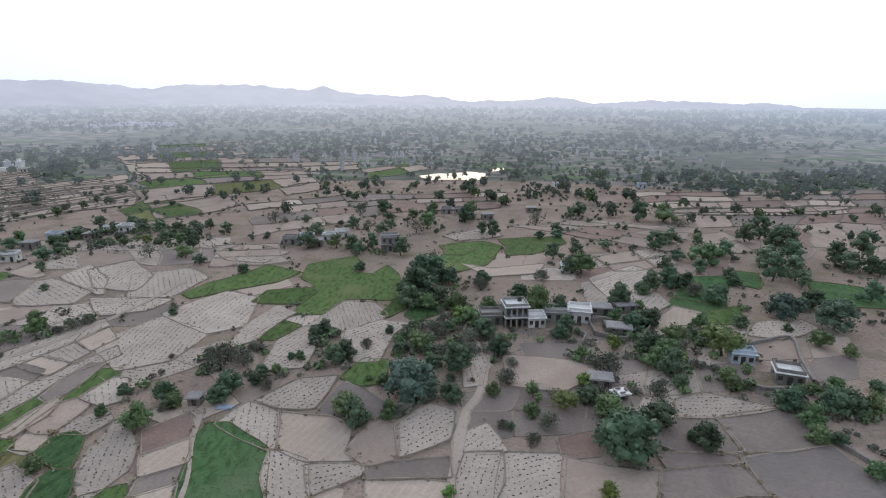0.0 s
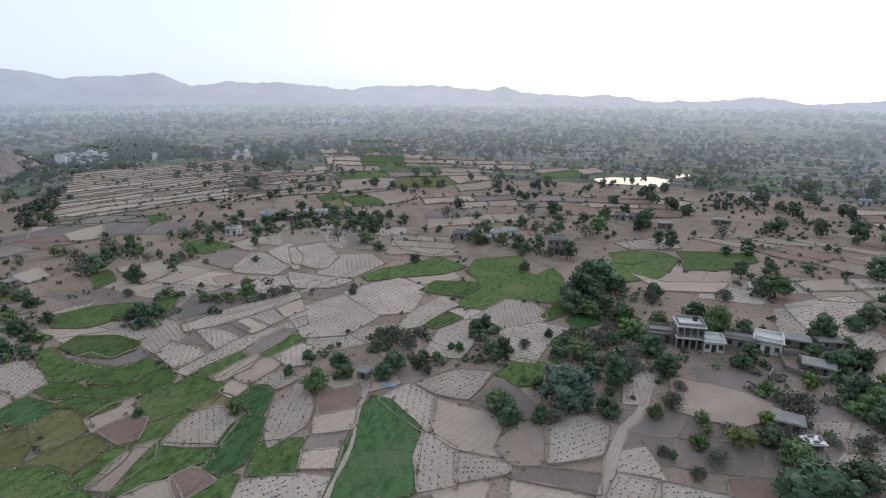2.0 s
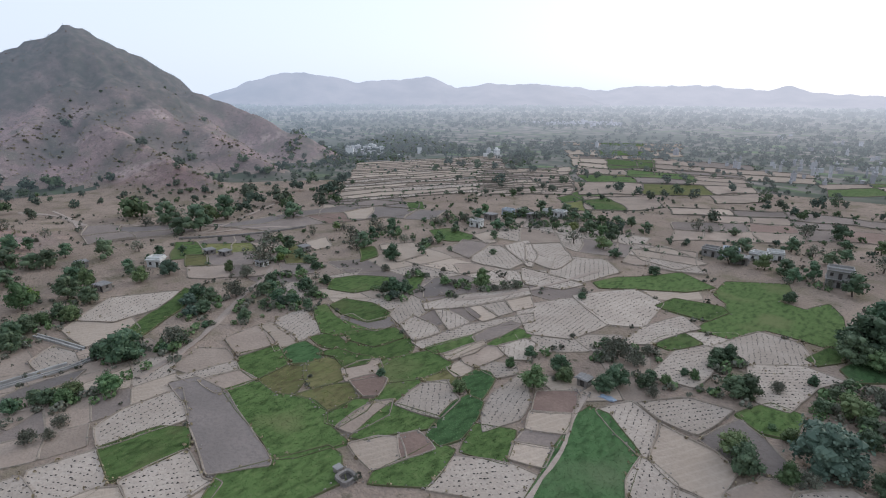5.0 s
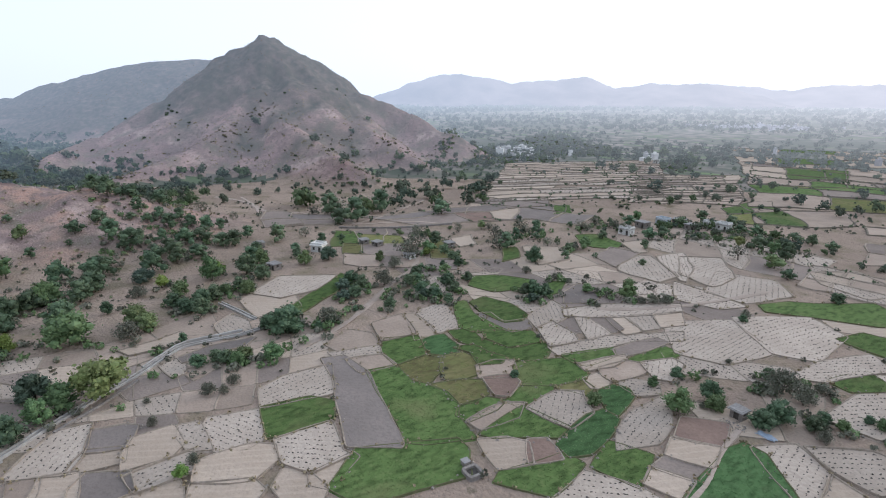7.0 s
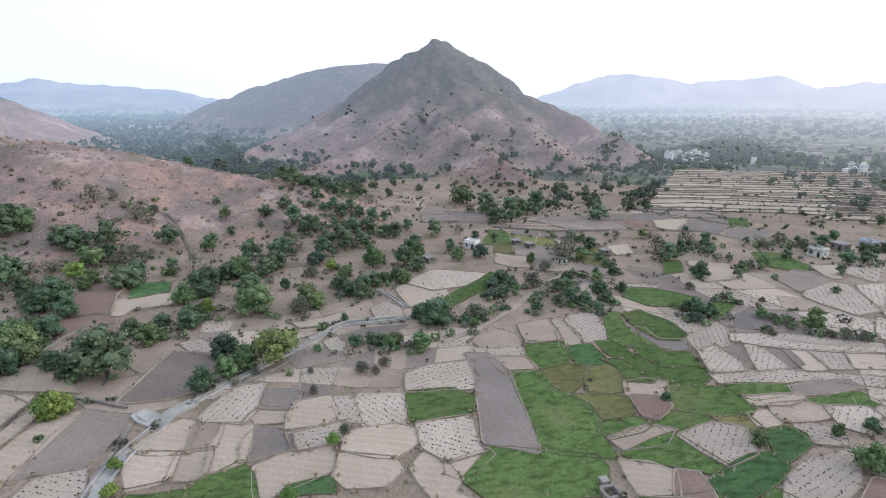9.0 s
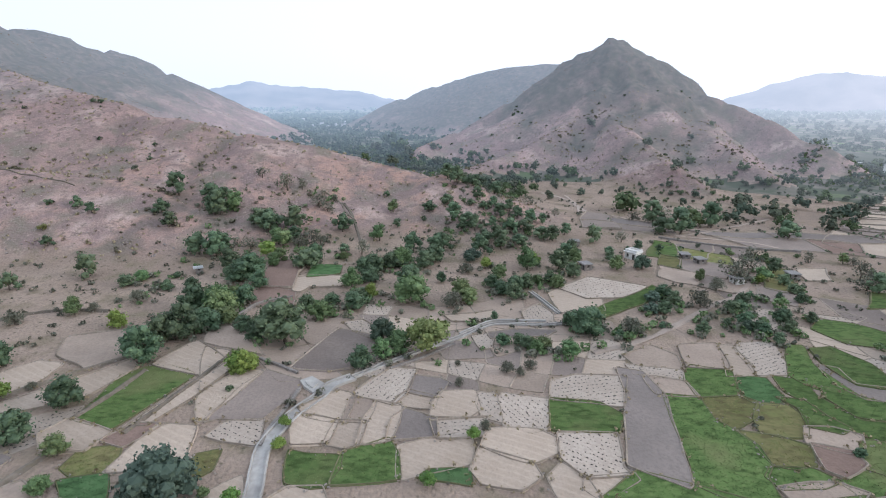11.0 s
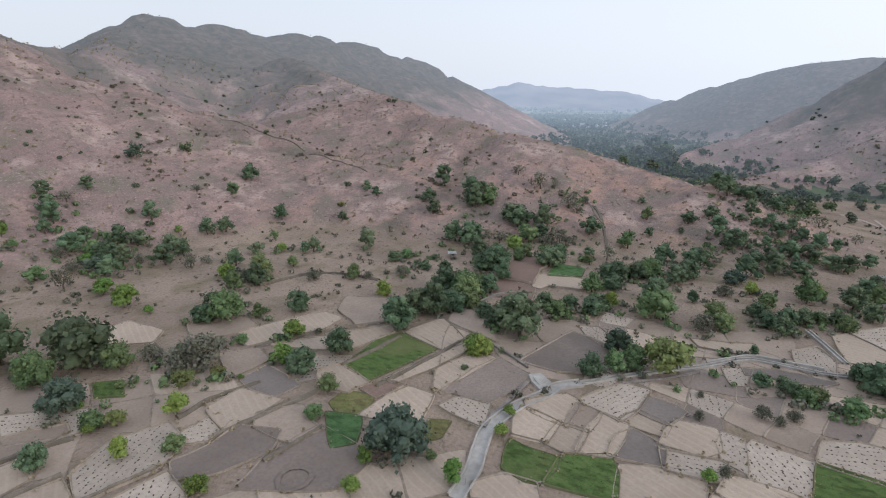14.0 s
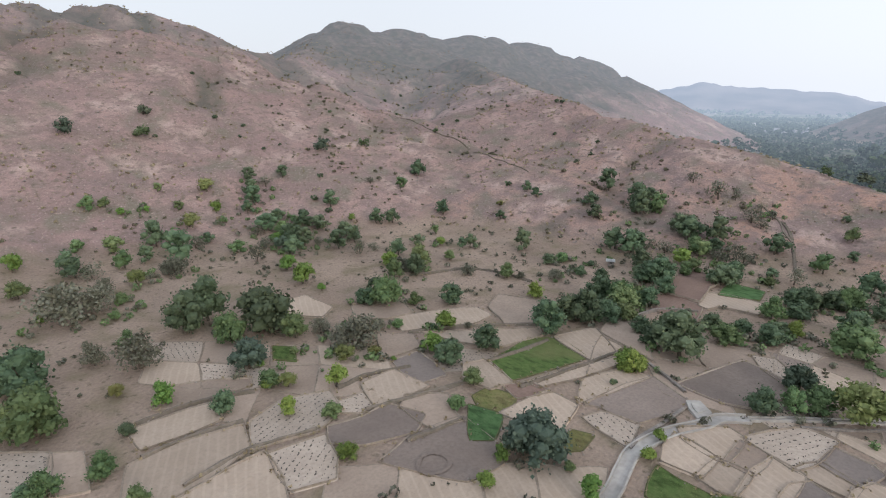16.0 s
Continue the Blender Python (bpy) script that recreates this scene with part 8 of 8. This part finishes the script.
clumps("hillside_scrub", np.stack([x, y, w], -1)[:4200], foliage("dry_scrub", (0.14, 0.125, 0.085), (0.24, 0.19, 0.14)), "low dry scrub scattered over the hill slopes", "scrub", 5, 0.36, 0.42)
x, y, rng = scatter(16000, 220, 640, -46, 184, 5, lambda x, y, z, r: (z > 3) & (z < 70) & (ripple(x, y, 45, 83, 3) > 0.25))
w = rng.uniform(1.2, 3.6, len(x))
clumps("hillside_bushes", np.stack([x, y, w], -1)[:130], LEAF["d"], "dark green bushes on the hill slopes", "bushes", 30, 0.2, 0.55)
x, y, rng = scatter(40000, 200, 520, 25, 184, 15, lambda x, y, z, r: (z > 2.5) & (z < 80) & (ripple(x, y, 40, 15, 5) + r.uniform(-0.5, 0.2, len(x)) > 0.15))
clumps("hillside_thorn_bushes", np.stack([x, y, rng.uniform(0.9, 2.6, len(x)) * rng.uniform(0.7, 1.3, len(x))], -1)[:900], foliage("olive_thorn_leaves", (0.14, 0.14, 0.09), (0.21, 0.195, 0.135), (0.49, 0.515)), "grey-green thorn bushes on the hill slopes", "bushes", 26, 0.19, 0.5)
x, y, rng = scatter(70000, 190, 540, 60, 184, 25, lambda x, y, z, r: (z > 2) & (ripple(x, y, 28, 111, 4) + r.uniform(-1.0, 0.6, len(x)) > 0.1))
clumps("hillside_dry_shrubs", np.stack([x, y, rng.uniform(0.5, 1.6, len(x)) ** 1.5], -1)[:6500], foliage("dry_olive_shrubs", (0.18, 0.16, 0.10), (0.27, 0.22, 0.155), (0.485, 0.51)), "low olive-brown dry shrubs all over the red slopes", "scrub", 6, 0.3, 0.45)
# loose rocks and outcrops on the slopes
x, y, rng = scatter(30000, 190, 620, 30, 184, 13, lambda x, y, z, r: (z > 2.5) & (ripple(x, y, 38, 93, 4) + r.uniform(-0.6, 0.3, len(x)) > 0.1))
x, y = x[:4500], y[:4500]
n, z = len(x), height(x, y)
size = rng.uniform(0.25, 0.8, n) ** 1.2
corner = [(1, 0, 0), (0, 1, 0), (-1, 0, 0), (0, -1, 0), (0, 0, 0.8), (0, 0, -0.5)]
verts = np.concatenate([np.stack([x + size * (c[0] + rng.uniform(-0.35, 0.35, n)), y + size * (c[1] + rng.uniform(-0.35, 0.35, n)), z + size * (c[2] + rng.uniform(-0.2, 0.2, n))], -1) for c in corner])
k = np.arange(n)
faces = np.concatenate([np.stack([k + a * n, k + b * n, k + c * n], -1) for a, b, c in ((0, 1, 4), (1, 2, 4), (2, 3, 4), (3, 0, 4), (1, 0, 5), (2, 1, 5), (3, 2, 5), (0, 3, 5))])
rocks = from_arrays("hillside_rocks", verts, faces)
rocks.materials.append(plain("weathered_rock", (0.30, 0.25, 0.235), (0.19, 0.165, 0.155), 1.5, bump=0.4))
tagged(new("hillside_rocks", rocks), "loose weathered rocks strewn over the hill slopes", "rocks", kind="stuff")
# bushes along banks and waste ground between the near fields
x, y, rng = scatter(6500, 70, 330, -46, 184, 6, lambda x, y, z, r: (z < 4) & (ripple(x, y, 26, 85, 3) > 0.05))
keep = ~taken(x, y)
w = rng.uniform(0.4, 1.7, len(x)) ** 1.4
clumps("waste_ground_bushes", np.stack([x, y, w], -1)[keep], LEAF["s"], "small grey weeds and bushes on waste ground", "bushes", 14, 0.25, 0.6)
# low undergrowth between trees that stand close together
stand = np.array(STANDING)
gap = np.hypot(stand[:, None, 0] - stand[None, :, 0], stand[:, None, 1] - stand[None, :, 1])
crowd = stand[((gap < 13).sum(1) > 3) & (np.hypot(stand[:, 0], stand[:, 1]) > 115)]
rng = np.random.RandomState(61)
low = np.repeat(crowd, 6, 0)
turn, away = rng.uniform(0, math.tau, len(low)), low[:, 2] * rng.uniform(0.4, 1.15, len(low))
low = np.column_stack([low[:, 0] + np.cos(turn) * away, low[:, 1] + np.sin(turn) * away, rng.uniform(0.9, 3.0, len(low))])
low = low[~taken(low[:, 0], low[:, 1])]
clumps("undergrowth", low[::2], LEAF["s"], "grey-green thorny undergrowth between the trees", "bushes", 34, 0.16, 0.6)
clumps("undergrowth", low[1::2], LEAF["g"], "mid-green leafy undergrowth between the trees", "bushes", 38, 0.16, 0.65)
# shrubs and weeds that follow the banks of the farther fields
rng = np.random.RandomState(41)
edge = np.concatenate(EDGES)
edge = edge[rng.permutation(len(edge))] + rng.normal(size=edge.shape) * 0.5
edge = edge[ripple(edge[:, 0], edge[:, 1], 30, 101, 3) + rng.uniform(-0.5, 0.4, len(edge)) > 0.05][:1500]
clumps("bank_shrubs", np.column_stack([edge, rng.uniform(0.6, 1.5, len(edge)) ** 1.6]), LEAF["d"], "dark green shrubs along the field banks", "bushes", 12, 0.26, 0.7)
# dry grass and stones along the banks of the near fields
edge = np.concatenate(NEAR_EDGES)
edge = edge[rng.permutation(len(edge))]
edge = edge + rng.normal(size=edge.shape) * 0.45
side = ripple(edge[:, 0], edge[:, 1], 22, 131, 3) + rng.uniform(-0.6, 0.5, len(edge))
grass = edge[side > 0.0][:4200]
clumps("bank_grass", np.column_stack([grass, rng.uniform(0.35, 0.95, len(grass))]), foliage("dry_bank_grass", (0.17, 0.15, 0.085), (0.27, 0.225, 0.14), (0.48, 0.515)), "dry straw-coloured grass along the near field banks", "grass", 6, 0.3, 0.7)
stone = edge[(side < 0.0) & (edge[:, 0] < 0)][:2400]
n, z, size = len(stone), height(stone[:, 0], stone[:, 1]) + 0.22, rng.uniform(0.1, 0.34, len(stone))
verts = np.concatenate([np.column_stack([stone[:, 0] + size * (c[0] + rng.uniform(-0.35, 0.35, n)), stone[:, 1] + size * (c[1] + rng.uniform(-0.35, 0.35, n)), z + size * c[2]]) for c in corner])
k = np.arange(n)
faces = np.concatenate([np.stack([k + a * n, k + b * n, k + c * n], -1) for a, b, c in ((0, 1, 4), (1, 2, 4), (2, 3, 4), (3, 0, 4), (1, 0, 5), (2, 1, 5), (3, 2, 5), (0, 3, 5))])
stones = from_arrays("bank_stones", verts, faces)
stones.materials.append(plain("field_stone", (0.33, 0.29, 0.255), (0.20, 0.175, 0.155), 1.5, bump=0.4))
tagged(new("bank_stones", stones), "loose field stones piled along the banks", "stones", kind="stuff")
# trees of the middle distance and of the far plain
x, y, rng = scatter(16000, 330, 660, -46, 184, 7, lambda x, y, z, r: (z < 6) & (ripple(x, y, 70, 87, 3) + r.uniform(-0.8, 0.5, len(x)) > 0.0))
keep = ~taken(x, y) | (rng.rand(len(x)) < 0.12)
w = rng.uniform(1.6, 6.5, len(x)) * rng.uniform(0.8, 1.3, len(x))
few = (np.stack([x, y, w], -1)[keep][:1500],)
x, y, rng = scatter(9000, 225, 520, -46, 74, 19, lambda x, y, z, r: (z < 4) & (ripple(x, y, 34, 151, 3) + r.uniform(-0.7, 0.5, len(x)) > 0.05))
keep = ~taken(x, y) | (rng.rand(len(x)) < 0.05)
w = rng.uniform(0.9, 2.1, len(x)) ** 2
few = np.concatenate([*few, np.stack([x, y, w], -1)[keep][:950]])
# these far leaves emit painted haze beyond 340 m
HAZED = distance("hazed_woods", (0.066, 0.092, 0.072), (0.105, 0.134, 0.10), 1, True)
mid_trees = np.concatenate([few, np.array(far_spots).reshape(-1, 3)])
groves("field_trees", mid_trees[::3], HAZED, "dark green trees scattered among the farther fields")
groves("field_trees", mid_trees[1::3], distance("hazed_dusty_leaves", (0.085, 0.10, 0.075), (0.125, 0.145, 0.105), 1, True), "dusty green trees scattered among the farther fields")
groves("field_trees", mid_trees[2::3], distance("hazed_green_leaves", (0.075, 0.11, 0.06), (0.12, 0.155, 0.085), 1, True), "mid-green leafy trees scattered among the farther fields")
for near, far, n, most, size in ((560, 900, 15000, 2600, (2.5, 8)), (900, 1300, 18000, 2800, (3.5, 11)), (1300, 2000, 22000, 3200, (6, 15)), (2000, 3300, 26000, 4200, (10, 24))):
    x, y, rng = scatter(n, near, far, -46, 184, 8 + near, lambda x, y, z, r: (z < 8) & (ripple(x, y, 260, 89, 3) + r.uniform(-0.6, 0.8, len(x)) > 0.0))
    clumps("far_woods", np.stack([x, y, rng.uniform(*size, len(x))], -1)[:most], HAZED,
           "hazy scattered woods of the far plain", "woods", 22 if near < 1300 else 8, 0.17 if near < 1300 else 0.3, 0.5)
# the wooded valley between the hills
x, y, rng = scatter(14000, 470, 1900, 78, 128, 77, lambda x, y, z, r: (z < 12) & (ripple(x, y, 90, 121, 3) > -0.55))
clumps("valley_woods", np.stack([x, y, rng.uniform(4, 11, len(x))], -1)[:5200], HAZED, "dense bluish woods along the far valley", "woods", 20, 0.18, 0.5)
